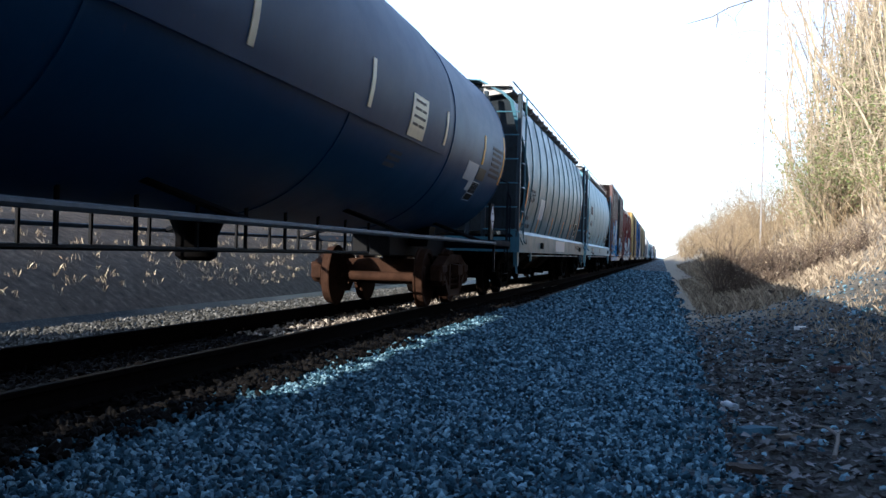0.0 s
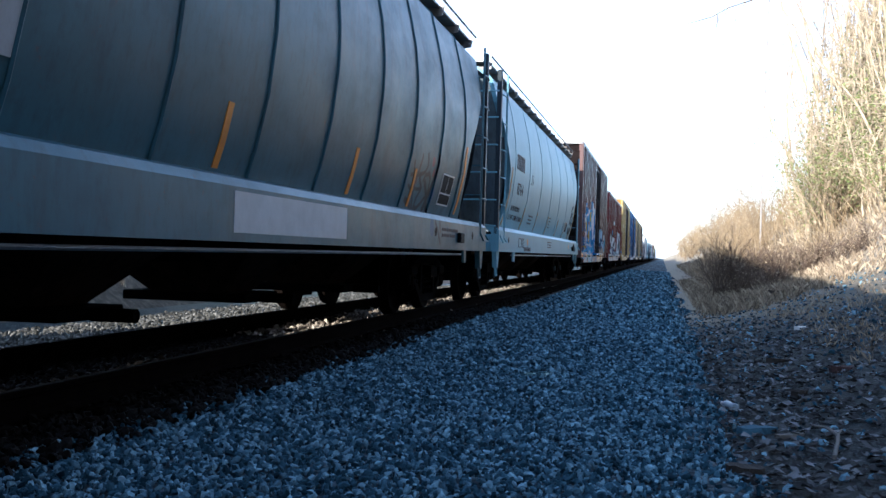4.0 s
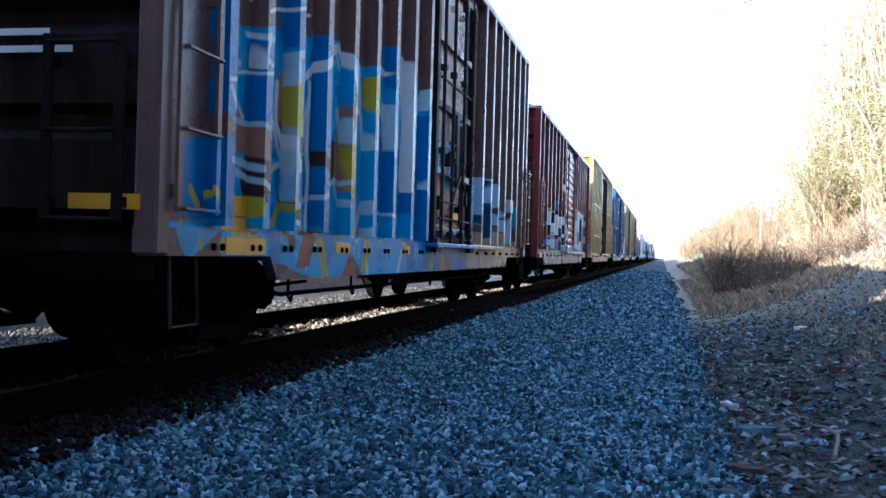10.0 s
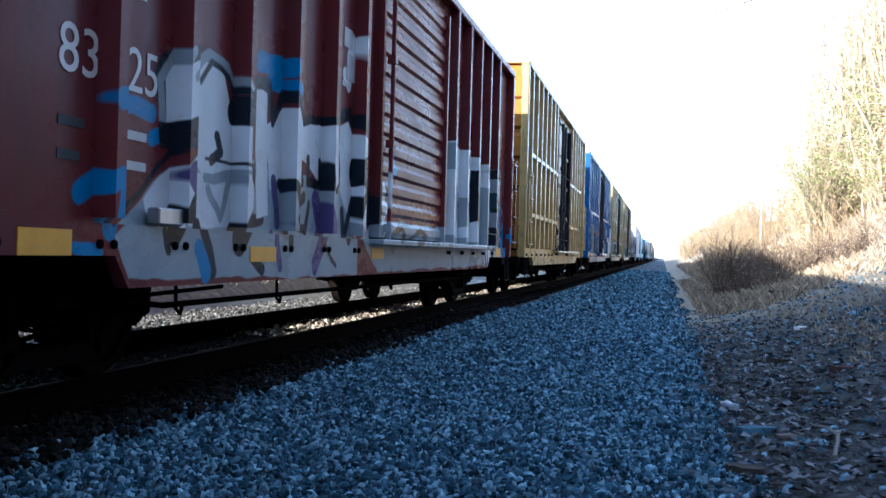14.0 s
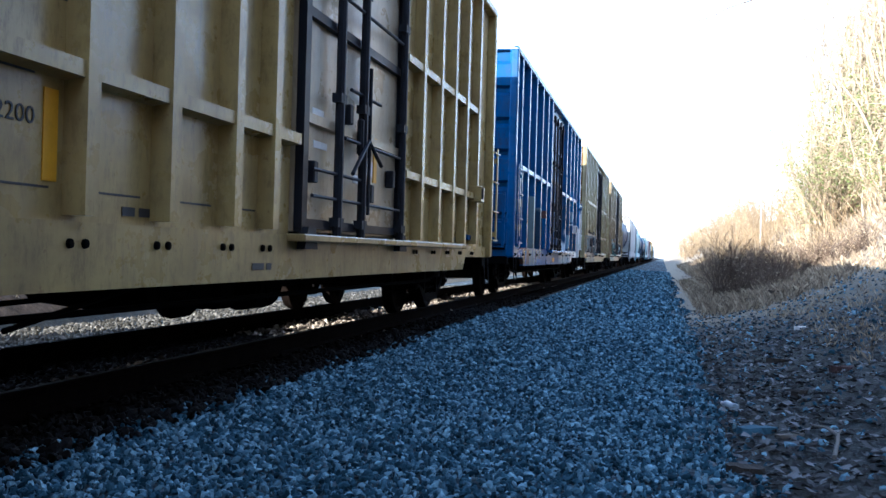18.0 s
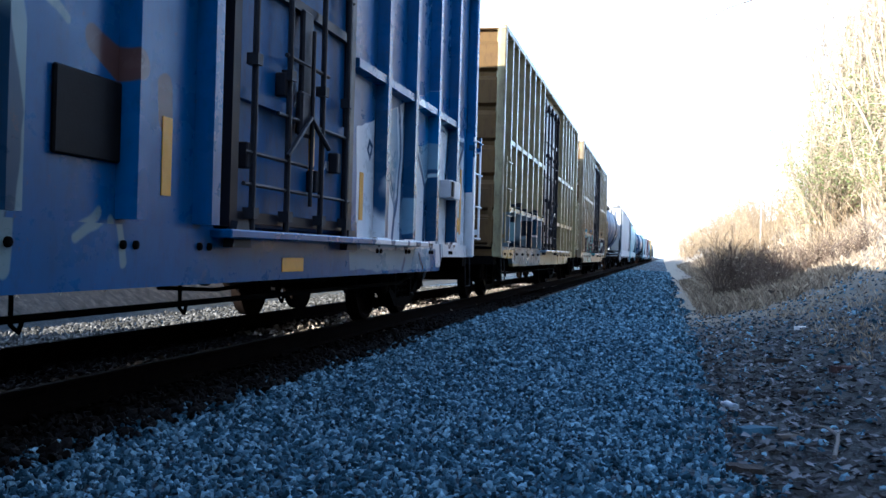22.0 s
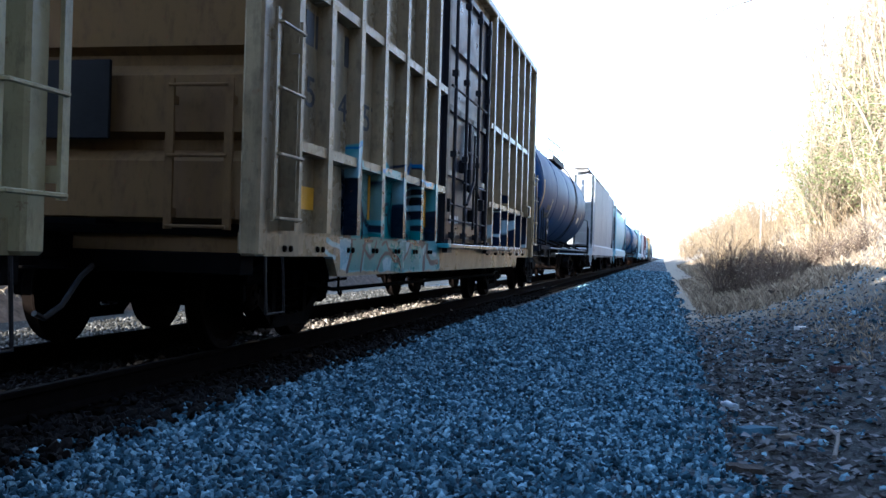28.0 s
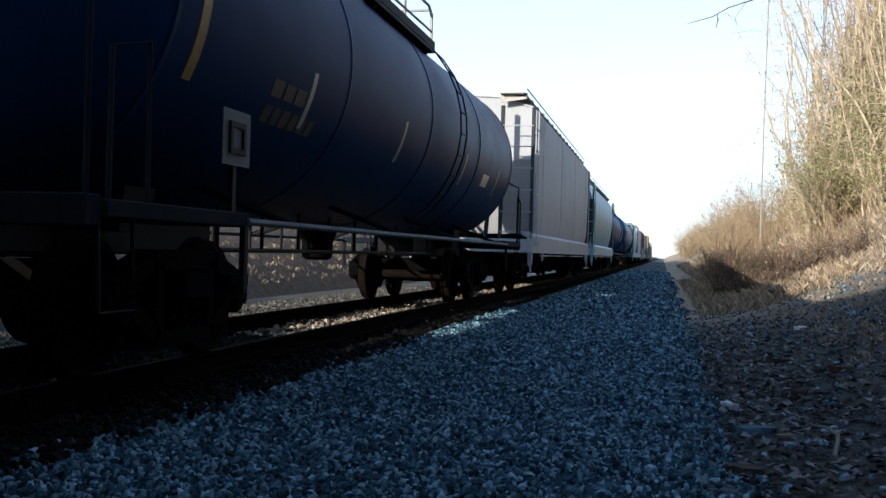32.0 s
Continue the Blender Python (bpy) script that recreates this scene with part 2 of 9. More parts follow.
def bars(rows, x, y, z, parent, material, name="lettering", height=0.05, gap=0.04):
    """Illegible lines of painted writing: short bars; rows of lengths."""
    g = Geo()
    for i, row in enumerate(rows):
        yy = y
        for w in row:
            g.box(x - 0.002, x + 0.0015, yy, yy + w, z - i * (height + gap), z - i * (height + gap) + height)
            yy += w + 0.05
    return part(name, g, material, parent)


# ---- the ground ----
TRACK_X = -4.4                                # middle of the track


def lie(x, y):
    """Height of the earth at a place: a low bank along both sides of the line; unseen rises are added to block light.
    """
    w = 0.10 * noise.noise((x * 0.35, y * 0.22, 1.7)) + 0.04 * noise.noise((x * 1.7, y * 1.3, 5.1))
    # unseen hill behind the eye, added to cut sky light on the cars
    back = max(0.0, min(1.0, (-3.0 - y) / 11.0))
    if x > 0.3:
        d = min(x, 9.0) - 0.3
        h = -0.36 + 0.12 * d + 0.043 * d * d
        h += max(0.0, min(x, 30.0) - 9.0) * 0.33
        # unseen hill on the right, added to dim the near car sides
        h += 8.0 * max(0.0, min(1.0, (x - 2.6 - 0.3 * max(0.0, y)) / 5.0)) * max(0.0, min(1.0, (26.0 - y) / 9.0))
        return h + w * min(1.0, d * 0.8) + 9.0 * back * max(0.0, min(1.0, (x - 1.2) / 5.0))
    if x < -8.4:
        d = min(-8.4 - x, 4.2)
        # added ridge out of view that casts the fixed shadow edge on the track
        shade_ridge = max(0.0, min(1.0, (1.5 - y) / 0.8)) * min(1.0, (-8.4 - x) / 1.4) * (1 - 0.6 * max(0.0, min(1.0, (-11.0 - x) / 2.0))) * 2.6
        return -0.38 + 0.72 * d - 0.055 * d * d + w * min(1.0, d) + shade_ridge
    return -0.40


def sheet(name, xs, ys, high, material, smooth=True):
    v = [(x, y, high(x, y)) for y in ys for x in xs]
    n = len(xs)
    f = [(j * n + i, j * n + i + 1, (j + 1) * n + i + 1, (j + 1) * n + i) for j in range(len(ys) - 1) for i in range(n - 1)]
    me = bpy.data.meshes.new(name)
    me.from_pydata(v, [], f)
    me.materials.append(material)
    if smooth:
        me.shade_smooth()
    return new(name, me)


def earth():
    n = Nodes("dry_earth_and_grass", 0.95, 0.0, 0.2)
    a = n.noise(0.5, 5, 0.6)
    b = n.noise(6.0, 5, 0.7, (2, 5, 1))
    c = n.noise(40.0, 4, 0.7, (1, 1, 8))
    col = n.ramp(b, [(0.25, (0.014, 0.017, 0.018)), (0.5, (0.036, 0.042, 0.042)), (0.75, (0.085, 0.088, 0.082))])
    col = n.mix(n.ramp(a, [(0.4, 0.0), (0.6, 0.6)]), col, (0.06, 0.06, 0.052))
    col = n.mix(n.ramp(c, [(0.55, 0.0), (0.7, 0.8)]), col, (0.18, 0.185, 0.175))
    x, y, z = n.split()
    # sunlit bank beyond about 20 m in paler colour, shaded earth nearer left dark
    sunlit_pale = n.ramp(n.math("ADD", n.math("DIVIDE", y, 100.0), n.math("MULTIPLY", a, 0.06)), [(0.19, 0.0), (0.26, 1.0)])
    col = n.mix(sunlit_pale, col, n.mix(0.65, col, (0.48, 0.4, 0.28)))
    leafy = n.ramp(b, [(0.3, (0.05, 0.038, 0.026)), (0.55, (0.12, 0.09, 0.062)), (0.75, (0.24, 0.18, 0.12))])
    col = n.mix(n.math("LESS_THAN", x, -8.6), col, leafy)
    # unseen right bank coloured dark, so it throws less light on the cars
    unseen_bank = n.math("SUBTRACT", x, n.math("MULTIPLY", n.math("MAXIMUM", y, 0.0), 0.3))
    col = n.mix(n.math("GREATER_THAN", unseen_bank, 3.2), col, n.mix(0.6, leafy, (0.03, 0.026, 0.018)))
    n.bump(n.math("ADD", c, n.math("MULTIPLY", b, 2.0)), 0.8, 0.03)
    return n.done(col)


M["earth"] = earth()
xs = [-900, -500, -250, -120, -60, -35, -22, -17, -14] + [-12.95 + 0.35 * k for k in range(14)] + [-8.3, -8.0, -6.5, -5, -3, -1, 0.0]
xs += [0.3 + 0.22 * k for k in range(46)] + [11, 12.5, 15, 20, 30, 45, 80, 160, 350, 900]
ys = [-300, -120, -60, -30, -20, -14, -12, -10, -8, -6, -4.5, -3, -2, -1] + [0.5 * k for k in range(90)] + [45 + 1.5 * k for k in range(40)] + [110 + 8 * k for k in range(30)]
ys += [360, 420, 500, 650, 900, 1400, 2200]
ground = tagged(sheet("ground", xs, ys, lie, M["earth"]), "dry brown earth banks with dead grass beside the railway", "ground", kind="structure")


def bed_height(x, y):
    prof = ((-8.75, -0.5), (-8.3, -0.34), (-6.1, -0.19), (-5.9, -0.2), (-2.9, -0.2), (-2.5, -0.21), (-1.2, -0.26), (0.1, -0.30), (0.55, -0.37), (0.9, -0.5))
    for (xa, za), (xb, zb) in zip(prof, prof[1:]):
        if x <= xb:
            wave = 0.09 * noise.noise((x * 1.1, y * 0.55, 9.2)) + 0.05 * noise.noise((x * 2.0, y * 1.9, 4.2)) if x > -0.3 else 0.0
            return za + (zb - za) * (x - xa) / (xb - xa) + wave * min(1.0, (x + 0.3) * 2) + 0.018 * noise.noise((x * 2.1, y * 1.7, 3.3)) - 0.03
    return prof[-1][1]


def gravel():
    n = Nodes("gravel_bed", 0.95, 0.0, 0.2)
    cell = n.t.nodes.new("ShaderNodeTexVoronoi")
    n.link(n.scaled(17.0), cell.inputs["Vector"])
    cell.inputs["Scale"].default_value = 1.0
    pick = n.t.nodes.new("ShaderNodeSeparateColor")
    n.link(cell.outputs["Color"], pick.inputs[0])
    col = n.ramp(pick.outputs[0], [(0.0, (0.014, 0.021, 0.026)), (0.6, (0.06, 0.085, 0.1)), (1.0, (0.19, 0.24, 0.27))])
    col = n.mix(n.ramp(n.noise(0.35, 4), [(0.4, 0.0), (0.65, 0.5)]), col, (0.045, 0.06, 0.07))
    x, y, z = n.split()
    # near-black band beside the rails: shade under the cars put into the colour
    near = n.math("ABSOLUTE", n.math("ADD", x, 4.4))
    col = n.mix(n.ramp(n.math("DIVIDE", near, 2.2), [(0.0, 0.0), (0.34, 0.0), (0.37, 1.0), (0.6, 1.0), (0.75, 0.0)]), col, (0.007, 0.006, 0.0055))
    col = n.mix(n.math("LESS_THAN", near, 0.74), col, n.mix(0.55, col, (0.13, 0.105, 0.08)))
    n.bump(cell.outputs["Distance"], 1.0, 0.03)
    return n.done(col)


M["gravel"] = gravel()
bx = [-8.75, -8.5, -8.3, -7.9, -7.4, -6.9, -6.5, -6.1, -5.9, -5.4, -4.9, -4.4, -3.9, -3.4, -2.9, -2.5] + [-2.2 + 0.2 * k for k in range(13)] + [0.35, 0.55, 0.72, 0.9]
by = [-40 + 4 * k for k in range(10)] + [0.3 * k for k in range(150)] + [45 + 2 * k for k in range(60)] + [170 + 20 * k for k in range(20)] + [600, 800, 1200, 2000]
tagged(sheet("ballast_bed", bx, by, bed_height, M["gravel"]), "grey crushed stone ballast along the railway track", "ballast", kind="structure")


def scatter(name, spots, shapes, material, label, category, flat=True):
    """Many small solids as one mesh: spots are (place, turn matrix, size); shapes are (vertices, faces)."""
    vs, fs, base = [], [], 0
    arr = [(np.array(v), f) for v, f in shapes]
    for i, (p, m, s) in enumerate(spots):
        v, f = arr[i % len(arr)]
        vs.append((v * s) @ m.T + p)
        fs += [tuple(k + base for k in q) for q in f]
        base += len(v)
    me = bpy.data.meshes.new(name)
    me.from_pydata(np.concatenate(vs).tolist(), [], fs)
    me.materials.append(material)
    return tagged(new(name, me), label, category, kind="stuff")


def stone_shapes(k):
    rng = np.random.default_rng(5)
    out = []
    for _ in range(k):
        bm = bmesh.new()
        bmesh.ops.create_icosphere(bm, subdivisions=1, radius=0.5)
        cut = [(Vector(rng.normal(size=3)).normalized(), rng.uniform(0.2, 0.36)) for _ in range(7)]
        for v in bm.verts:
            for d, h in cut:
                over = v.co.dot(d) - h
                if over > 0:
                    v.co -= d * over
            v.co = Vector((v.co.x * 1.55, v.co.y * 1.05, v.co.z * 0.8))
        bm.verts.index_update()
        out.append(([tuple(v.co) for v in bm.verts], [tuple(v.index for v in f.verts) for f in bm.faces]))
        bm.free()
    return out


def turns(rng, n):
    q = rng.normal(size=(n, 4))
    q /= np.linalg.norm(q, axis=1)[:, None]
    w, x, y, z = q.T
    return np.stack([1 - 2 * (y * y + z * z), 2 * (x * y - z * w), 2 * (x * z + y * w), 2 * (x * y + z * w), 1 - 2 * (x * x + z * z),
                     2 * (y * z - x * w), 2 * (x * z - y * w), 2 * (y * z + x * w), 1 - 2 * (x * x + y * y)], 1).reshape(-1, 3, 3)


def strew(name, count, area, size, material, label, seed, high, thin=None, sink=0.2, category="ballast"):
    rng = np.random.default_rng(seed)
    x = rng.uniform(area[0], area[1], count)
    y = rng.uniform(area[2], area[3], count)
    s = rng.uniform(size[0], size[1], count) * rng.choice([0.6, 1.0, 1.0, 1.3], count)
    m = turns(rng, count)
    spots = [((a, b, high(a, b) + 0.03 + c * sink), r, c) for a, b, c, r in zip(x, y, s, m) if thin is None or thin(a, b, rng.random())]
    return scatter(name, spots, STONES, material, label, category)


STONES = stone_shapes(14)
edge = lambda a, b, r: a < 0.15 + 0.3 * noise.noise((b * 0.7, 0, 0)) or r < 0.25 * max(0.0, 1.9 - a)
strew("ballast_stones", 34000, (-3.12, 1.2, 3.8, 10.0), (0.022, 0.044), M["stone"], "loose grey crushed stones of the near shoulder", 11, bed_height, edge)
strew("ballast_stones", 5500, (-3.1, 1.2, -3.0, 3.8), (0.035, 0.065), M["stone"], "loose grey crushed stones beside the path", 10, bed_height, edge)
strew("ballast_stones", 26000, (-2.95, 1.0, 10.0, 20.0), (0.03, 0.055), M["stone"], "loose grey crushed stones along the track", 12, bed_height, edge)
strew("ballast_stones", 12000, (-2.75, 0.9, 20.0, 44.0), (0.05, 0.09), M["stone"], "loose grey crushed stones farther along the track", 13, bed_height, edge)
strew("ballast_stones", 7000, (-2.75, 0.7, 44.0, 85.0), (0.08, 0.13), M["stone"], "grey crushed stones in the distance", 17, bed_height, edge)
strew("ballast_stones", 12000, (-8.6, -5.3, 7.0, 32.0), (0.04, 0.07), M["stone_pale"], "loose pale stones beyond the far rail", 14, bed_height)
# shade coloured near-black up to 11.6 m, the sunlit strip beyond paler
strew("crib_stones", 2400, (-5.2, -3.6, 4.2, 11.6), (0.04, 0.08), M["stone_shaded"], "near-black stones between the rails, coloured for shade", 21, bed_height, sink=0.05)
strew("crib_stones", 6000, (-5.2, -3.6, 11.6, 36.0), (0.04, 0.08), M["stone_brown"], "rust-dusted stones between the rails", 15, bed_height, sink=0.05)
# near-black again beside the rail, thinning outward as the shade does
strew("crib_stones", 3000, (-3.6, -3.0, 4.2, 26.0), (0.04, 0.08), M["stone_shaded"], "near-black stones beside the near rail, coloured for shade", 16, bed_height, sink=0.05)
strew("crib_stones", 2600, (-3.2, -2.75, 3.8, 13.0), (0.04, 0.075), M["stone_shaded"], "near-black stones on the shoulder by the rail, coloured for shade", 19, lambda a, b: bed_height(a, b) + 0.012, lambda a, b, r: r < (-2.75 - a) / 0.45)


def rail_profile(x):
    return [(x - 0.07, -0.18), (x + 0.07, -0.18), (x + 0.07, -0.165), (x + 0.012, -0.145), (x + 0.012, -0.045), (x + 0.036, -0.035), (x + 0.036, -0.008),
            (x + 0.026, -0.002), (x - 0.026, -0.002), (x - 0.036, -0.008), (x - 0.036, -0.035), (x - 0.012, -0.045), (x - 0.012, -0.145), (x - 0.07, -0.165)]


track = tagged(new("railway_track"), "rusty steel rails on dark wooden ties", "track", kind="structure")
for side in (-1, 1):
    x = TRACK_X + side * 0.7535
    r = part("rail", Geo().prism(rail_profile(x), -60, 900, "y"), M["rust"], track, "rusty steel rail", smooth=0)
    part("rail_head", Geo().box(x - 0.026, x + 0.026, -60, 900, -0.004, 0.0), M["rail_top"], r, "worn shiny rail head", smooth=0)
rng = random.Random(3)
tie_meshes = []
for k in range(6):
    g = Geo().box(-1.3 + rng.uniform(-0.03, 0.03), 1.3 + rng.uniform(-0.03, 0.05), -0.115, 0.115, -0.18, 0.0, 0.012)
    g.v = [(a, b, c + 0.008 * noise.noise((a * 3, b * 9, k))) for a, b, c in g.v]
    tie_meshes.append(g.mesh("tie", M["tie"], 0))
plate = Geo()
for side in (-1, 1):
    plate.box(side * 0.7535 - 0.17, side * 0.7535 + 0.17, -0.095, 0.095, 0.0, 0.014, 0.004)
    for sx in (-0.1, 0.1):
        for sy in (-0.05, 0.05):
            plate.box(side * 0.7535 + sx - 0.014, side * 0.7535 + sx + 0.014, sy - 0.014, sy + 0.014, 0.014, 0.034)
plate = plate.mesh("tie_plate", M["rust"], 0)
for k in range(210):
    t = part("tie", tie_meshes[k % 6], None, track, at=pose(TRACK_X, 3.0 + 0.52 * k + rng.uniform(-0.03, 0.03), -0.194, 0, 0, rng.uniform(-1, 1)))
    if k < 60:
        part("tie_plate", plate, None, t)
far = Geo()
for k in range(400):
    far.box(TRACK_X - 1.3, TRACK_X + 1.3, 113 + 0.52 * k, 113.23 + 0.52 * k, -0.36, -0.194)
part("ties", far, M["tie"], track, smooth=0)["kind"] = "stuff"


# ---- trucks, couplers and other running gear ----
WHEEL_R = 0.457


def wheelset_mesh():
    g = Geo()
    g.lathe([(-0.99, 0.075), (0.99, 0.075)], 14)
    for s in (-1, 1):
        prof = [(0.60, 0.09), (0.60, 0.15), (0.655, 0.17), (0.665, 0.36), (0.675, 0.40), (0.672, 0.478), (0.69, 0.483), (0.705, 0.468), (0.712, WHEEL_R + 0.003),
                (0.80, WHEEL_R - 0.004), (0.81, WHEEL_R - 0.012), (0.81, 0.39), (0.77, 0.37), (0.735, 0.19), (0.775, 0.14), (0.775, 0.09)]
        g.lathe([(s * a, r) for a, r in prof], 40)
        g.lathe([(s * 0.86, 0.08), (s * 0.86, 0.125), (s * 1.05, 0.125), (s * 1.075, 0.10), (s * 1.085, 0.05), (s * 1.085, 0.001)], 18)
        for k in range(3):
            a = 2 * math.pi * k / 3
            c, d = 0.062 * math.cos(a), 0.062 * math.sin(a)
            g.box(s * 1.07 - 0.02, s * 1.07 + 0.03, c - 0.02, c + 0.02, d - 0.02, d + 0.02)
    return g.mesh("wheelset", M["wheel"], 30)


def side_frame_mesh():
    out = [(-1.12, 0.62), (-1.12, 0.42), (-0.98, 0.36), (-0.72, 0.36), (-0.52, 0.16), (0.52, 0.16), (0.72, 0.36), (0.98, 0.36), (1.12, 0.42), (1.12, 0.62), (0.8, 0.66), (0.45, 0.82), (-0.45, 0.82), (-0.8, 0.66)]
    g = Geo()
    beam = lambda a, b, w, x0, x1: g.prism([(a[0] - w * (b[1] - a[1]), a[1] + w * (b[0] - a[0])), (b[0] - w * (b[1] - a[1]), b[1] + w * (b[0] - a[0])),
                                            (b[0] + w * (b[1] - a[1]), b[1] - w * (b[0] - a[0])), (a[0] + w * (b[1] - a[1]), a[1] - w * (b[0] - a[0]))], x0, x1, "x")
    x0, x1 = -0.09, 0.09
    beam((-0.5, 0.76), (0.5, 0.76), 0.07, x0, x1)                      # top member
    beam((-0.95, 0.60), (-0.45, 0.76), 0.12, x0, x1)
    beam((0.45, 0.76), (0.95, 0.60), 0.12, x0, x1)
    beam((-0.85, 0.50), (-0.42, 0.22), 0.11, x0, x1)
    beam((0.42, 0.22), (0.85, 0.50), 0.11, x0, x1)
    beam((-0.48, 0.21), (0.48, 0.21), 0.055, x0, x1)                   # spring seat
    for s in (-1, 1):
        g.box(x0, x1, s * 0.40 - 0.05, s * 0.40 + 0.05, 0.25, 0.74)    # columns
        g.box(x0 - 0.01, x1 + 0.02, s * 0.89 - 0.19, s * 0.89 + 0.19, 0.54, 0.66, 0.02)
        g.box(x0, x1, s * 1.06 - 0.05, s * 1.06 + 0.05, 0.40, 0.60, 0.02)
    for sy in (-0.2, 0.0, 0.2):                                        # coil springs
        g.tube([(0.03 + 0.05 * math.cos(k * 0.9), sy + 0.075 * math.sin(k * 0.9), 0.26 + 0.012 * k) for k in range(26)], 0.016, 4)
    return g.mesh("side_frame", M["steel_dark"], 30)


def bolster_mesh():
    g = Geo()
    g.prism([(-1.15, 0.50), (-0.5, 0.40), (0.5, 0.40), (1.15, 0.50), (1.15, 0.66), (0.5, 0.74), (-0.5, 0.74), (-1.15, 0.66)], -0.2, 0.2, "y")
    g.lathe([(0.7, 0.18), (0.83, 0.18)], 16, "z")
    for s in (-1, 1):
        g.tube([(-0.75, s * 0.36, 0.38), (0.0, s * 0.46, 0.36), (0.75, s * 0.36, 0.38)], 0.04, 6)   # brake beam
        for x in (-0.72, 0.72):
            g.box(x - 0.05, x + 0.05, s * 0.37 - 0.03, s * 0.37 + 0.05, 0.28, 0.62, 0.01)        # brake shoes
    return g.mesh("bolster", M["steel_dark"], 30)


WHEELSET, SIDE_FRAME, BOLSTER = wheelset_mesh(), side_frame_mesh(), bolster_mesh()


def in_rust(me):
    me = me.copy()
    me.materials.clear()
    me.materials.append(M["truck_rust"])
    return me


RUSTY_GEAR = in_rust(WHEELSET), in_rust(SIDE_FRAME), in_rust(BOLSTER)
rolling = []                                                           # wheelsets that turn


def truck(car, y, turn=True, rusty=False):
    wheels, frame_mesh, beam = RUSTY_GEAR if rusty else (WHEELSET, SIDE_FRAME, BOLSTER)
    t = part("truck", beam, None, car, "rusty cast steel freight truck" if rusty else "dark cast steel freight truck", at=(0, y, 0))
    for s in (-1, 1):
        part("side_frame", frame_mesh, None, t, at=(s * 0.965, 0, 0))
    for s in (-1, 1):
        w = part("wheelset", wheels, None, t, "rusty steel wheels on an axle", at=(0, s * 0.889, WHEEL_R))
        if turn:
            rolling.append(w)
    return t


CAP = Geo().lathe([(0.0, 0.08), (0.03, 0.08), (0.04, 0.065), (0.045, 0.03), (0.045, 0.001)], 18, "x").mesh("bearing_cap", M["cap_blue"], 30)


def bearing_caps(car):
    """Painted end caps on the axle bearings of both trucks."""
    for t in [ob for ob in car.children if ob.name.startswith("truck")]:
        for y in (-0.889, 0.889):
            part("bearing_cap", CAP, None, t, "blue-grey bearing end cap", at=(1.09, y, WHEEL_R))


def coupler_mesh():
    g = Geo()
    g.box(-0.08, 0.08, 0.0, 0.62, 0.74, 0.94, 0.02)
    g.prism([(-0.15, -0.05), (-0.04, -0.34), (0.03, -0.32), (0.06, -0.16), (0.16, -0.22), (0.18, 0.0), (0.1, 0.1), (-0.12, 0.1)], 0.70, 0.98, "z")
    return g.mesh("coupler", M["rust"], 30)


COUPLER = coupler_mesh()
HOSE = Geo().tube([(0.32, 0.1, 0.72), (0.32, -0.1, 0.62), (0.30, -0.3, 0.42), (0.28, -0.48, 0.34), (0.27, -0.58, 0.38)], 0.022, 6).mesh("air_hose", M["rubber"])


def couplers(car, half, reach=0.55):
    """Coupler, air hose and draft sill at both ends of a car."""
    for s in (-1, 1):
        m = pose(0, s * half, 0, 0, 0, 0 if s < 0 else 180) @ pose(0, -reach + 0.12, 0)
        part("coupler", COUPLER, None, car, "rusty knuckle coupler", at=m)
        part("air_hose", HOSE, None, car, "black rubber air hose", at=pose(0, s * half, 0, 0, 0, 0 if s < 0 else 180) @ pose(0, 0.1 - 0.15, 0))


def center_sill(car, half, z0=0.72, z1=1.02):
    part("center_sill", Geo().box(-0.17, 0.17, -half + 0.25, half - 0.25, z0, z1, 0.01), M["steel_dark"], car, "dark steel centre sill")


def ladder(car, material, x, y0, y1, zs, out=0.07, name="ladder", label="", foot=True):
    """Side ladder: two stiles and rungs on a side that faces +x."""
    g = Geo()
    for y in (y0, y1):
        g.box(x + out - 0.012, x + out + 0.012, y - 0.03, y + 0.03, zs[0] - 0.02, zs[-1] + 0.1)
        for z in (zs[0] + 0.1, zs[-1] - 0.1):
            g.box(x - 0.01, x + out, y - 0.02, y + 0.02, z - 0.04, z + 0.04)
    lad = part(name, g, material, car, label)
    for z in zs:
        part("rung", Geo().tube([(x + out - 0.02, y0, z), (x + out + 0.035, y0 + 0.02, z), (x + out + 0.035, y1 - 0.02, z), (x + out - 0.02, y1, z)], 0.013, 6), material, lad)
    return lad


def end_ladder(car, material, s, half, x0, x1, zs, out=0.09):
    g = Geo()
    y = s * (half + out)
    for x in (x0, x1):
        g.box(x - 0.03, x + 0.03, y - 0.012, y + 0.012, zs[0] - 0.02, zs[-1] + 0.05)
        for z in (zs[0] + 0.1, zs[-1] - 0.1):
            g.box(x - 0.02, x + 0.02, min(y, s * half), max(y, s * half), z - 0.03, z + 0.03)
    lad = part("end_ladder", g, material, car)
    for z in zs:
        part("rung", Geo().tube([(x0, y + s * 0.03, z), (x1, y + s * 0.03, z)], 0.013, 6), material, lad)
    return lad


def stirrup(car, material, x, y, z, w=0.36, drop=0.42):
    part("step_stirrup", Geo().tube([(x, y - w / 2, z), (x + 0.02, y - w / 2, z - drop), (x + 0.02, y + w / 2, z - drop), (x, y + w / 2, z)], 0.012, 6), material, car, "bent steel step")


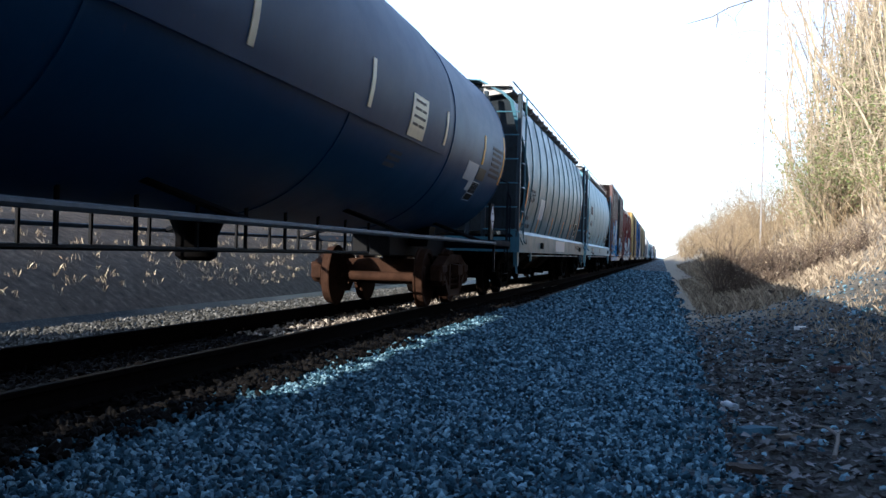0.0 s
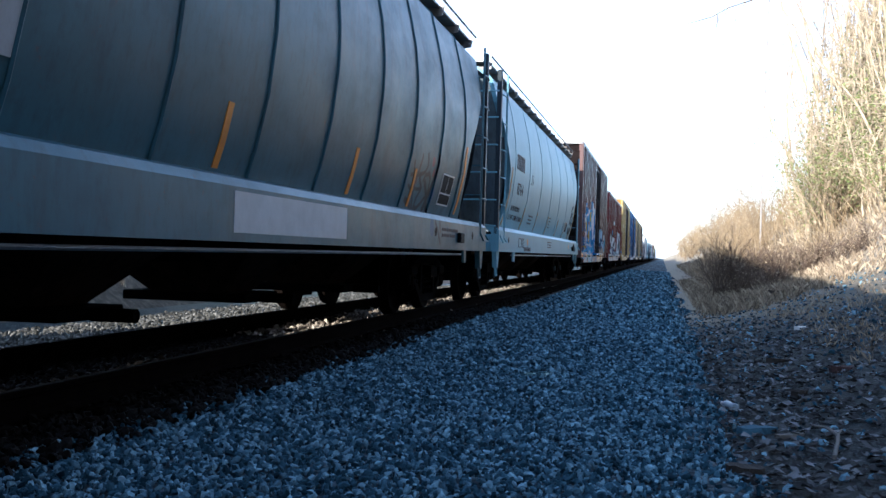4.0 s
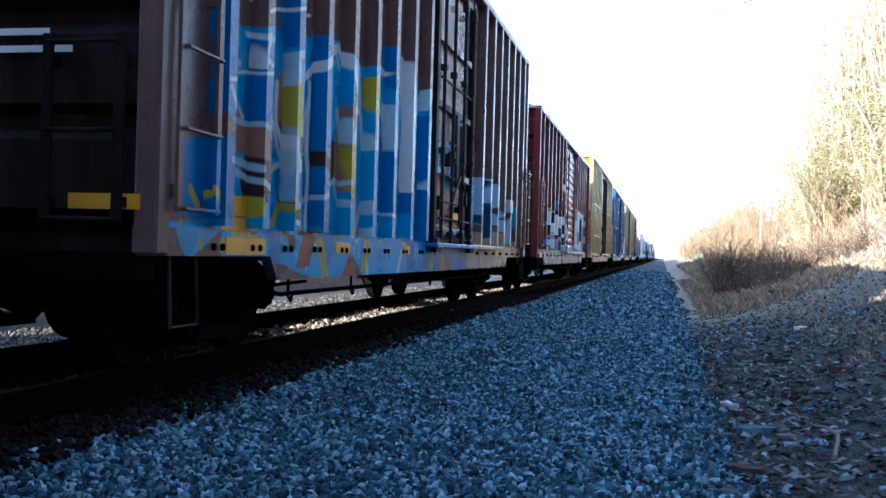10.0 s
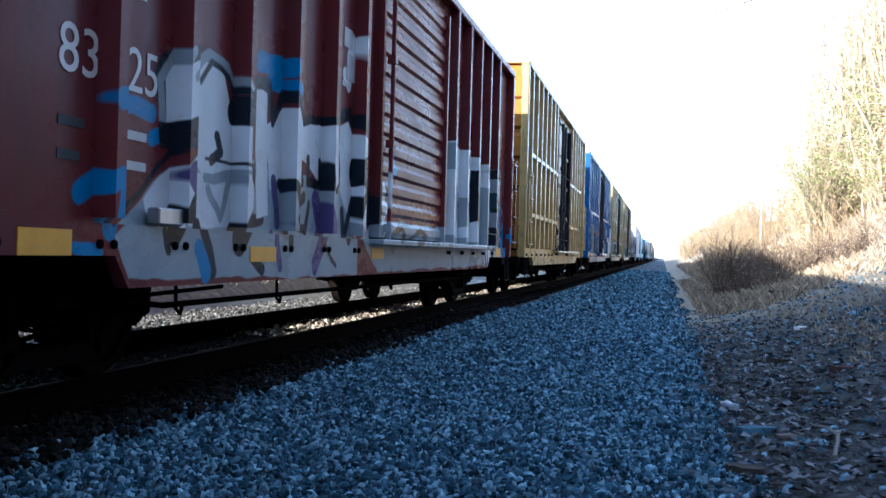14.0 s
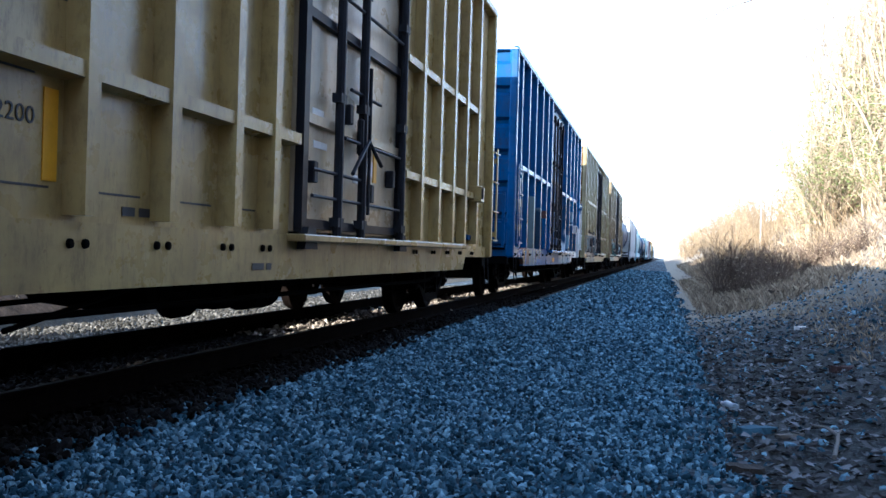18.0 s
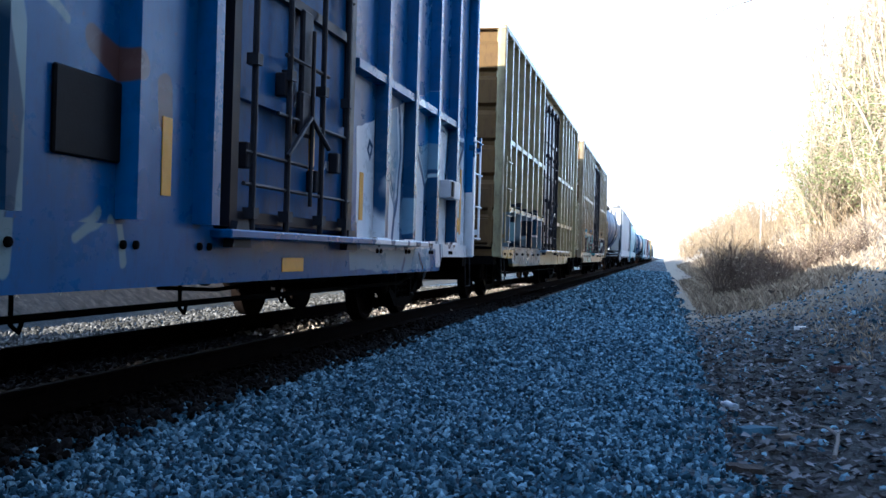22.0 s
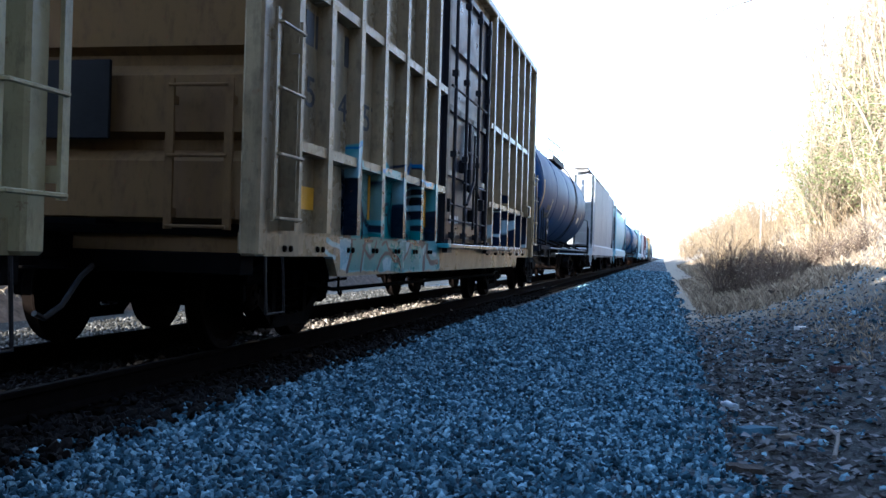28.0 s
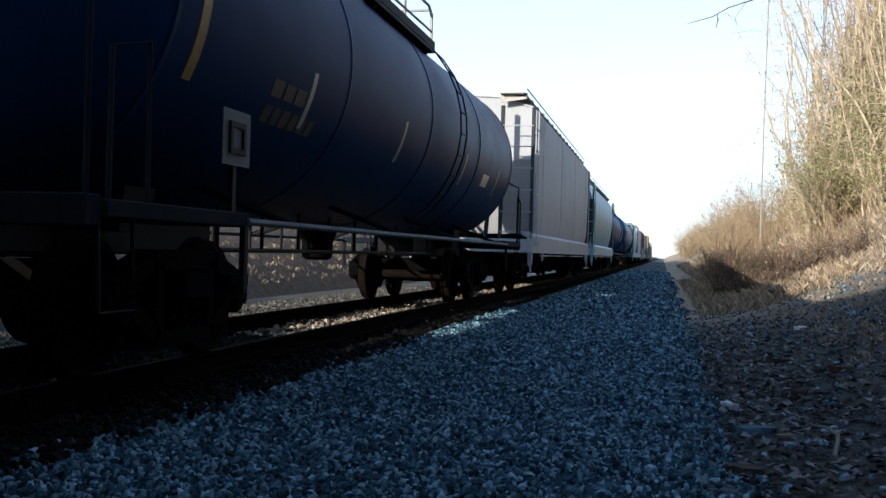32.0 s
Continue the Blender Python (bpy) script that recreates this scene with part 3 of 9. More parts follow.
def brake_gear(car):
    g = Geo()
    g.lathe([(-0.55, 0.2), (-0.5, 0.24), (0.5, 0.24), (0.55, 0.2)], 16, "y", (-0.75, 0.8, 0.72))
    g.tube([(0.25, -3.6, 0.62), (0.3, 0, 0.6), (0.25, 3.6, 0.62)], 0.018, 5)
    g.tube([(-0.25, -4.2, 0.75), (-0.3, 4.2, 0.75)], 0.025, 5)
    g.box(-0.3, -0.02, -1.4, -1.15, 0.5, 0.85)
    part("brake_gear", g, M["steel_dark"], car, "dark brake rods and air tank")


def under_gear(car):
    """Brake reservoirs, valves, rods and the hung train pipe under a boxcar's floor."""
    m = M["steel_dark"]
    part("air_reservoir", Geo().lathe([(-0.5, 0.05), (-0.46, 0.2), (0.46, 0.2), (0.5, 0.05)], 16, "y", (-0.75, -2.3, 0.74)), m, car, "dark air reservoir")
    part("brake_cylinder", Geo().lathe([(-0.32, 0.1), (-0.3, 0.15), (0.24, 0.15), (0.28, 0.06), (0.6, 0.03)], 16, "y", (0.6, -0.9, 0.72)), m, car, "dark brake cylinder")
    part("control_valve", Geo().box(-0.62, -0.22, 0.15, 0.5, 0.5, 0.8, 0.03).box(-0.55, -0.3, 0.5, 0.68, 0.55, 0.72, 0.02), m, car, "dark brake control valve", smooth=0)
    part("brake_lever", Geo().prism([(1.1, 0.52), (1.2, 0.5), (1.75, 0.7), (1.62, 0.72)], 0.3, 0.36, "x"), m, car, smooth=0)
    for y0, y1, z0, z1 in ((-5.6, -2.9, 0.6, 0.52), (1.6, 4.9, 0.54, 0.6), (-0.4, 1.4, 0.54, 0.52)):
        part("brake_rod", Geo().tube([(0.7, y0, z0), (0.75, (y0 + y1) / 2, min(z0, z1) - 0.02), (0.7, y1, z1)], 0.018, 6), m, car)
    part("train_pipe", Geo().tube([(1.2, -5.8, 0.56), (1.22, -5.0, 0.47), (1.22, 4.8, 0.47), (1.2, 5.6, 0.56)], 0.022, 6), m, car)
    for k in range(6):
        y = -4.8 + 1.85 * k
        part("pipe_hanger", Geo().tube([(1.22, y, 0.72), (1.22, y, 0.44), (1.22, y + 0.07, 0.4), (1.22, y + 0.1, 0.46)], 0.014, 5), m, car)


def low_gear(car):
    """Large brake fittings hung low under the near side."""
    m = M["steel_dark"]
    part("air_reservoir", Geo().lathe([(0.1, 0.05), (0.14, 0.22), (0.58, 0.26), (0.62, 0.28), (0.66, 0.26), (1.06, 0.22), (1.1, 0.05)], 18, "x", (0, -2.64, 0.66)), m, car, "dark two-part air reservoir")
    g = Geo().box(0.4, 0.95, -2.0, -1.5, 0.42, 0.78, 0.04).box(0.5, 0.98, -1.5, -1.14, 0.36, 0.7, 0.05)
    g.lathe([(-0.14, 0.1), (-0.1, 0.13), (0.1, 0.13), (0.14, 0.1)], 12, "y", (0.8, -1.85, 0.44))
    g.tube([(0.95, -1.9, 0.6), (1.05, -2.2, 0.5), (1.02, -2.45, 0.52)], 0.022, 6).tube([(0.95, -1.2, 0.42), (1.05, -0.95, 0.44), (1.0, -0.8, 0.52)], 0.02, 6)
    part("control_valve", g, m, car, "dark brake control valve", smooth=0)
    part("brake_cylinder", Geo().lathe([(-0.34, 0.1), (-0.3, 0.2), (0.2, 0.2), (0.24, 0.08), (0.7, 0.03)], 18, "y", (0.85, -0.5, 0.52)), m, car, "dark brake cylinder")
    part("release_rod", Geo().tube([(1.25, -4.6, 0.42), (1.2, -3.2, 0.6), (1.1, -2.9, 0.64)], 0.016, 6), m, car)


# ---- freight cars; each is built round its middle, +x towards the eye, -y leading ----
cars = []                                                              # (thing, where its middle is at the start)


def start_car(name, label, category, near, length):
    car = tagged(new(name), label, category, group="cars of the train")
    cars.append((car, near + length / 2))
    car.location = (TRACK_X, near + length / 2, 0)
    return car, length / 2


SHEET, POST = 1.47, 1.6
RUNGS = [1.08, 1.55, 2.03, 2.51]


bolt_mesh = Geo().lathe([(0.0, 0.026), (0.02, 0.024), (0.024, 0.012)], 8, "x").mesh("bolt", M["steel_dark"], 0)


def boxcar(label, near, length, eave, posts, door, paint, door_paint, rails=(), post_w=0.12, end_paint=None, smooth_side=False, ribbed_door=False, frame_rods=True, trucks=2.15, end_board=False, door_bars=(0.12, 0.36, 0.64, 0.88), bar_r=0.024):
    car, h = start_car("boxcar", label, "boxcar", near, length)
    end_paint = end_paint or paint
    sill, belly = 0.80, 0.62
    d0, d1 = door[0] - h, door[1] - h
    # side that faces the path, cut where the door sits; the other side and the floor
    for a, b in ((-h + 0.1, d0), (d1, h - 0.1)):
        part("side_sheet", Geo().box(SHEET - 0.05, SHEET, a, b, sill + 0.1, eave), paint, car, smooth=0)
    part("side_sheet", Geo().box(SHEET - 0.05, SHEET, d0, d1, eave - 0.22, eave), paint, car, smooth=0)
    part("side_sheet", Geo().box(-SHEET, -SHEET + 0.05, -h + 0.1, h - 0.1, sill, eave), paint, car, smooth=0)
    part("floor", Geo().box(-SHEET + 0.05, SHEET - 0.05, -h + 0.1, h - 0.1, sill + 0.14, sill + 0.24), M["steel_dark"], car, smooth=0)
    # posts
    w = post_w / 2
    for k, p in enumerate(posts):
        y = p - h
        g = Geo().prism([(SHEET, y - w * 1.1), (POST, y - w), (POST, y + w), (SHEET, y + w * 1.1)], sill + 0.2, eave - 0.05, "z")
        part("side_post", g, paint, car, smooth=0)
        for dy, z in ((-0.07, sill + 0.06), (0.07, sill + 0.06)):
            part("bolt", bolt_mesh, None, car, at=(SHEET + 0.05, y + dy, z))
    for y, s in ((-h, 1), (h, -1)):
        for sx in (1, -1):
            a, b = sorted((y, y + s * 0.17))
            part("corner_post", Geo().box(min(sx * (SHEET - 0.02), sx * POST), max(sx * (SHEET - 0.02), sx * POST), a, b, sill, eave, 0.02), paint, car, smooth=0)
    stops = sorted([p - h for p in posts] + [d0, d1])
    for z in rails:
        for a, b in zip(stops, stops[1:]):
            if not (a >= d0 - 0.01 and b <= d1 + 0.01) and b - a < 2.2:
                part("side_rail", Geo().prism([(SHEET, z - 0.06), (POST - 0.015, z - 0.045), (POST - 0.015, z + 0.04), (SHEET, z + 0.05)], a + w, b - w, "y"), paint, car, smooth=0)
    # sills, eave and door track
    part("side_sill", Geo().prism([(-h + 0.02, sill), (-h + 1.95, sill), (-h + 2.1, belly), (h - 2.1, belly), (h - 1.95, sill), (h - 0.02, sill), (h - 0.02, sill + 0.17), (-h + 0.02, sill + 0.17)], SHEET - 0.03, SHEET + 0.05, "x"), paint, car, smooth=0)
    part("side_sill", Geo().box(-SHEET - 0.05, -SHEET + 0.03, -h + 0.02, h - 0.02, sill, sill + 0.16), paint, car, smooth=0)
    for z in (eave,):
        part("eave_rail", Geo().box(SHEET - 0.04, POST + 0.005, -h + 0.02, h - 0.02, z - 0.06, z + 0.06, 0.015), paint, car, smooth=0)
        part("eave_rail", Geo().box(-POST, -SHEET + 0.04, -h + 0.02, h - 0.02, z - 0.06, z + 0.06, 0.015), paint, car, smooth=0)
    part("door_track", Geo().box(SHEET + 0.03, POST + 0.07, d0 - 0.15, min(h - 0.25, d1 + (d1 - d0)), sill + 0.12, sill + 0.18, 0.01), paint, car, smooth=0)
    # roof
    g = Geo().prism([(-POST, eave), (-1.2, eave + 0.14), (0, eave + 0.21), (1.2, eave + 0.14), (POST, eave)], -h, h, "y")
    for k in range(14):
        y = -h + (k + 0.5) * length / 14
        g.prism([(-1.5, eave + 0.02), (-1.2, eave + 0.17), (0, eave + 0.24), (1.2, eave + 0.17), (1.5, eave + 0.02)], y - 0.04, y + 0.04, "y")
    part("roof", g, M["roof"], car, "weathered bare metal roof", smooth=0)
    # ends: pressed plates with level ribs
    for s in (-1, 1):
        out, n = [(s * (h - 0.12), sill)], 6
        for k in range(n):
            z0 = sill + 0.2 + (eave - sill - 0.35) * k / n
            dz = (eave - sill - 0.35) / n
            out += [(s * (h - 0.13), z0 + 0.02 * dz), (s * (h - 0.03), z0 + 0.1 * dz), (s * (h - 0.03), z0 + 0.76 * dz), (s * (h - 0.13), z0 + 0.9 * dz)]
        out += [(s * (h - 0.12), eave)]
        rear = [(s * (h - 0.2), z) for _, z in reversed(out)]
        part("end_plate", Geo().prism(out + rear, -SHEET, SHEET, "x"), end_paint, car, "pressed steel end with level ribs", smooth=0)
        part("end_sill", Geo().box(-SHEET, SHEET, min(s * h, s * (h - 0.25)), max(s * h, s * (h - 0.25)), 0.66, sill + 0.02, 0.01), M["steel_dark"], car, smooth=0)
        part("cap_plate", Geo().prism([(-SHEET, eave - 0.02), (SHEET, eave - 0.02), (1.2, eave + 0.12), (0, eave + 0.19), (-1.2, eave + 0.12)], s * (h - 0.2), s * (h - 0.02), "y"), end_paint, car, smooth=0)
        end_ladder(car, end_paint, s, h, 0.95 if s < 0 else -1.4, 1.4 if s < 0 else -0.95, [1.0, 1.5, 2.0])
        part("crossover_step", Geo().box(-0.9, 0.5, min(s * (h + 0.02), s * (h + 0.28)), max(s * (h + 0.02), s * (h + 0.28)), 1.0, 1.04), M["steel_dark"], car, smooth=0)
    if end_board:
        part("reflective_plate", Geo().box(-0.55, 0.45, -h - 0.05, -h - 0.02, 1.62, 2.2, 0.01), M["black"], car, "dark framed plate on the end", smooth=0)
    # door
    if door_paint is not None:
        plug_door(car, d0, d1, sill + 0.2, eave - 0.24, door_paint, ribbed_door, door_bars, bar_r)
    y0 = -h + 0.2
    ladder(car, paint, POST - 0.04, y0, y0 + 0.52, RUNGS)
    ladder(car, paint, POST - 0.02, h - 0.46, h + 0.04, RUNGS)
    for y in (-h + 0.4, h - 0.4):
        stirrup(car, M["step_steel"], POST - 0.03, y, sill)
    center_sill(car, h)
    couplers(car, h)
    brake_gear(car)
    under_gear(car)
    truck(car, -h + trucks), truck(car, h - trucks)
    return car, h


def plug_door(car, a, b, z0, z1, paint, ribbed, bars, bar_r):
    frame = M["door_frame"]
    door = part("door", Geo().box(SHEET - 0.06, SHEET + 0.03, a + 0.03, b - 0.03, z0, z1, 0.01), paint, car, "closed sliding door with locking bars" if not ribbed else "closed sliding door with level ribs", smooth=0)
    if ribbed:
        n = 14
        for k in range(n):
            z = z0 + 0.1 + (z1 - z0 - 0.25) * k / (n - 1)
            part("door_rib", Geo().prism([(SHEET + 0.03, z - 0.08), (SHEET + 0.055, z - 0.045), (SHEET + 0.055, z + 0.03), (SHEET + 0.03, z + 0.075)], a + 0.1, b - 0.1, "y"), paint, door, smooth=0)
        for y in (a + 0.03, b - 0.1):
            part("door_frame", Geo().box(SHEET + 0.03, SHEET + 0.1, y, y + 0.07, z0, z1), paint, door, smooth=0)
        bars_y = (a + 0.3,)
    else:
        for y in (a + 0.09, b - 0.09):
            part("door_frame", Geo().box(SHEET + 0.03, SHEET + 0.10, y - 0.06, y + 0.06, z0, z1), frame, door, "dark frame bar", smooth=0)
        for k in range(5):
            z = z0 + 0.07 + (z1 - z0 - 0.14) * k / 4
            part("door_rib", Geo().box(SHEET + 0.03, SHEET + 0.085, a + 0.15, b - 0.15, z - 0.04, z + 0.04), frame if k in (0, 2, 4) else paint, door, smooth=0)
        bars_y = [a + (b - a) * k for k in bars]
    for y in bars_y:
        g = Geo().tube([(SHEET + 0.13, y, z0 - 0.06), (SHEET + 0.13, y, z1 - 0.1)], bar_r, 8)
        for k in range(4):
            z = z0 + 0.1 + (z1 - z0 - 0.35) * k / 3
            g.box(SHEET + 0.08, SHEET + 0.165, y - 2 * bar_r, y + 2 * bar_r, z - 0.04, z + 0.04)
        part("locking_bar", g, M["door_bar"] if not ribbed else paint, door)
    if not ribbed:
        m = (a + b) / 2
        g = Geo().box(SHEET + 0.09, SHEET + 0.15, m - 0.16, m + 0.16, z0 + 0.75, z0 + 1.1, 0.02)
        g.tube([(SHEET + 0.17, m - 0.5, z0 + 0.55), (SHEET + 0.17, m, z0 + 0.9), (SHEET + 0.17, m + 0.45, z0 + 0.7)], 0.02, 6)
        g.tube([(SHEET + 0.16, m + 0.05, z0 + 0.2), (SHEET + 0.16, m + 0.05, z0 + 1.6)], 0.018, 6)
        part("door_handle", g, M["door_bar"], door, "dark steel opening lever")
        part("gear_case", Geo().box(SHEET + 0.085, SHEET + 0.13, m - 0.1, m + 0.12, z0 + 1.05, z0 + 1.75, 0.015), M["door_bar"], door, "dark gear case")
        for z, ya, yb in ((z0 + 0.3, a + 0.2, b - 0.2), (z0 + 0.52, a + 0.2, m + 0.2), (z0 + 0.86, m - 0.6, b - 0.3), (z0 + 1.32, m - 0.45, m + 0.55), (z0 + 2.1, a + 0.2, b - 0.2)):
            part("cross_rod", Geo().tube([(SHEET + 0.12, ya, z), (SHEET + 0.12, yb, z)], 0.017, 6), M["door_bar"], door)
        for y, z in ((a + 0.3, z0 + 0.5), (b - 0.5, z0 + 0.62), (m + 0.35, z0 + 0.42), (m - 0.4, z0 + 1.1)):
            part("bracket", Geo().box(SHEET + 0.03, SHEET + 0.12, y - 0.05, y + 0.05, z - 0.09, z + 0.09, 0.01), M["door_bar"], door, smooth=0)
        part("hinge_arm", Geo().prism([(a - 0.02, z0 - 0.14), (a + 0.3, z0 - 0.14), (a + 0.24, z0 + 0.04), (a + 0.06, z0 + 0.04)], SHEET + 0.08, SHEET + 0.15, "x"), M["door_bar"], door, smooth=0)
        part("hinge_arm", Geo().prism([(b - 0.3, z0 - 0.14), (b + 0.02, z0 - 0.14), (b - 0.06, z0 + 0.04), (b - 0.24, z0 + 0.04)], SHEET + 0.08, SHEET + 0.15, "x"), M["door_bar"], door, smooth=0)


def hopper(label, near, length, paint, eave=3.82, top=4.25, seams=6, straight=False, trough="plain", handrail=True, frame=None, tank_end=1, end_paint=None):
    car, h = start_car("covered_hopper", label, "hopper car", near, length)
    inset = 1.42
    if straight:
        prof = [(1.50, 1.34), (1.55, 1.6), (1.56, 3.0), (1.55, eave), (1.45, eave + 0.1), (0.7, top - 0.03), (0.0, top)]
    else:
        prof = [(1.36, 1.34), (1.44, 1.6), (1.53, 2.0), (1.58, 2.45), (1.585, 2.62), (1.585, 2.8), (1.57, 3.0), (1.55, 3.2), (1.48, 3.55), (1.38, eave), (1.2, eave + 0.16), (0.7, top - 0.05), (0.0, top)]
    ring = prof + [(-x, z) for x, z in reversed(prof[:-1])]
    # shell: bent sheet with thickness, its ends cut in a slight bow
    cut = [(1.34, 1.2), (1.6, 1.36), (1.95, 1.48), (2.4, 1.4), (2.7, 1.08), (3.0, 0.72), (3.4, 0.3), (3.75, 0.15), (9.0, 0.15)]

    def bow(z):
        for (za, ia), (zb, ib) in zip(cut, cut[1:]):
            if z <= zb:
                return ia + (ib - ia) * (z - za) / (zb - za)
    if straight:
        bow = lambda z: 0.5 if z > 2.9 else 0.5 + (2.9 - z) * 0.35
    stations = 28
    v, f, n = [], [], len(ring)
    for t in (0.0, 0.05):
        for k in range(stations + 1):
            for x, z in ring:
                e = h - bow(z)
                y = -e + 2 * e * k / stations
                v.append((x * (1 - t), y, z - t * 0.4))
    m = (stations + 1) * n
    for o in (0, m):
        f += [(o + k * n + i, o + k * n + i + 1, o + (k + 1) * n + i + 1, o + (k + 1) * n + i) for k in range(stations) for i in range(n - 1)]
    for k in (0, stations):
        f += [(k * n + i, k * n + i + 1, m + k * n + i + 1, m + k * n + i) for i in range(n - 1)]
    part("shell", Geo().add(v, f), paint, car, "curved grey side shell" if not straight else "straight pale side shell", smooth=25)
    # slope sheets and end walls
    for s in (-1, 1):
        g = Geo()
        rows = [(x, z) for x, z in prof]
        vv = []
        for x, z in rows:
            if straight:
                y = h - (0.55 if z > 2.6 else 0.55 + (2.6 - z) * 0.9)
            else:
                y = h - 0.5 - max(0.0, eave - z) * 0.24
            vv += [(-x * 0.97, s * y, z), (x * 0.97, s * y, z)]
        ff = [(2 * k, 2 * k + 1, 2 * k + 3, 2 * k + 2) for k in range(len(rows) - 1)]
        g.add(vv, ff)
        part("slope_sheet", g, paint if straight else end_paint or M["hopper_end_shaded"], car, "sloping end sheet", smooth=25)
    # seams
    for k in range(seams):
        y = -h + inset + 0.5 + (length - 2 * inset - 1.0) * k / (seams - 1)
        path = [(x + 0.004, y, z) for x, z in prof[:-2]]
        part("seam", Geo().tube(path, 0.004 if not trough == "ribs" else 0.016, 5), paint, car)
    # sills
    fp = frame or paint
    for sx in (1, -1):
        part("side_sill", Geo().prism([(sx * 1.46, 0.90), (sx * 1.6, 0.90), (sx * 1.6, 1.27), (sx * 1.56, 1.33), (sx * 1.34, 1.38), (sx * 1.34, 1.3), (sx * 1.46, 1.24)], -h, h, "y"), fp, car, "deep side sill", smooth=0)
    for s in (-1, 1):
        y0, y1 = sorted((s * h, s * (h - 0.12)))
        part("end_sill", Geo().box(-1.46, 1.46, y0, y1, 0.90, 1.2, 0.01), fp, car, smooth=0)
        part("end_platform", Geo().box(-1.34, 1.34, min(s * (h - 0.13), s * (h - 1.2)), max(s * (h - 0.13), s * (h - 1.2)), 1.2, 1.24), M["steel_dark"], car, smooth=0)
        for sx in (1, -1):
            part("corner_post", Geo().box(min(sx * 1.5, sx * 1.58), max(sx * 1.5, sx * 1.58), y0 - 0.0, y1, 1.2, top - 0.35, 0.01), M["hopper_post_shaded"], car, smooth=0)
            part("end_brace", Geo().tube([(sx * 0.5, s * (h - 0.15), 1.2), (sx * 0.55, s * (h - 0.9), 3.2)], 0.05, 6), M["hopper_end_shaded"], car)
            part("end_post", Geo().box(sx * 0.85 - 0.04, sx * 0.85 + 0.04, y0, y1, 1.2, top - 0.3, 0.01), M["hopper_post_shaded"], car, smooth=0)
            for z in (1.35, 1.8, 2.28, 2.76, 3.24, 3.7):
                part("end_rung", Geo().tube([(sx * 0.85, s * h, z), (sx * 1.54, s * h, z)], 0.014, 6), fp, car)
            a, b = sorted((s * (h - 0.08), s * (h - 0.56)))
            part("ladder_stile", Geo().tube([(sx * 1.57, s * (h - 0.56), 1.05), (sx * 1.6, s * (h - 0.56), 1.2), (sx * 1.6, s * (h - 0.56), top - 0.35)], 0.018, 6), fp, car)
            for z in (1.72, 2.2, 2.68, 3.16, 3.64):
                part("rung", Geo().tube([(sx * 1.6, a, z), (sx * 1.62, (a + b) / 2, z), (sx * 1.6, b, z)], 0.014, 6), fp, car)
            part("grab_iron", Geo().tube([(sx * 1.6, b, 1.16), (sx * 1.66, b, 1.06), (sx * 1.66, a, 1.06), (sx * 1.6, a, 1.2)], 0.013, 6), fp, car)
            part("jacking_pad", Geo().prism([(s * (h - 0.02), 0.9), (s * (h - 0.32), 0.9), (s * (h - 0.24), 0.62), (s * (h - 0.1), 0.62)], sx * 1.48, sx * 1.56, "x"), fp, car, smooth=0)
            stirrup(car, fp, sx * 1.52, s * (h - 0.17), 0.64, 0.14, 0.16)
            part("roping_tab", Geo().prism([(s * (h - 1.75), 0.9), (s * (h - 1.93), 0.9), (s * (h - 1.9), 0.72), (s * (h - 1.78), 0.72)], sx * 1.58, sx * 1.615, "x"), fp, car, smooth=0)
    # roof: hatches, running boards and rail
    roof = Geo()
    for k in range(5):
        y = -h + 2.0 + (length - 4.0) * k / 4
        roof.box(-0.38, 0.38, y - 0.75, y + 0.75, top - 0.02, top + 0.12, 0.03)
    part("hatch_cover", roof, fp, car, "trough hatch covers", smooth=0)
    for sx in (1, -1):
        part("running_board", Geo().box(min(sx * 0.75, sx * 1.3), max(sx * 0.75, sx * 1.3), -h + 0.1, h - 0.1, top - 0.02 if straight else eave + 0.28, top + 0.02 if straight else eave + 0.31), M["grate"], car, "steel grating walkway", smooth=0)
        zb = top if straight else eave + 0.3
        for k in range(16):
            y = -h + 0.3 + (length - 0.6) * k / 15
            part("roof_bracket", Geo().prism([(sx * 0.75, zb - 0.2), (sx * 1.33, zb - 0.12), (sx * 1.36, zb + 0.02), (sx * 0.75, zb)], y - 0.02, y + 0.02, "y"), M["grate"], car, smooth=0)
        if handrail:
            part("roof_rail", Geo().tube([(sx * 1.36, -h + 0.1, zb + 0.08), (sx * 1.36, h - 0.1, zb + 0.08)], 0.018, 5), M["grate"], car)
    # outlets
    for k in range(4):
        y = -h + 4.0 + (length - 8.0) * k / 3
        part("outlet_bay", Geo().add([(-1.3, y - 1.2, 1.3), (1.3, y - 1.2, 1.3), (1.3, y + 1.2, 1.3), (-1.3, y + 1.2, 1.3), (-0.35, y - 0.35, 0.42), (0.35, y - 0.35, 0.42), (0.35, y + 0.35, 0.42), (-0.35, y + 0.35, 0.42)],
                                     [(0, 1, 2, 3), (7, 6, 5, 4), (0, 4, 5, 1), (1, 5, 6, 2), (2, 6, 7, 3), (3, 7, 4, 0)]), M["bay"], car, "rusty outlet bay", smooth=0)
        part("outlet_gate", Geo().box(-0.62, 0.62, y - 0.42, y + 0.42, 0.34, 0.43, 0.01).tube([(0.62, y, 0.38), (0.95, y, 0.38)], 0.05, 8), M["steel_dark"], car, "dark outlet gate", smooth=0)
    part("hanger_rail", Geo().tube([(1.5, -h + 2.2, 0.84), (1.5, h - 1.6, 0.84)], 0.016, 5), M["bare"], car)
    center_sill(car, h)
    couplers(car, h)
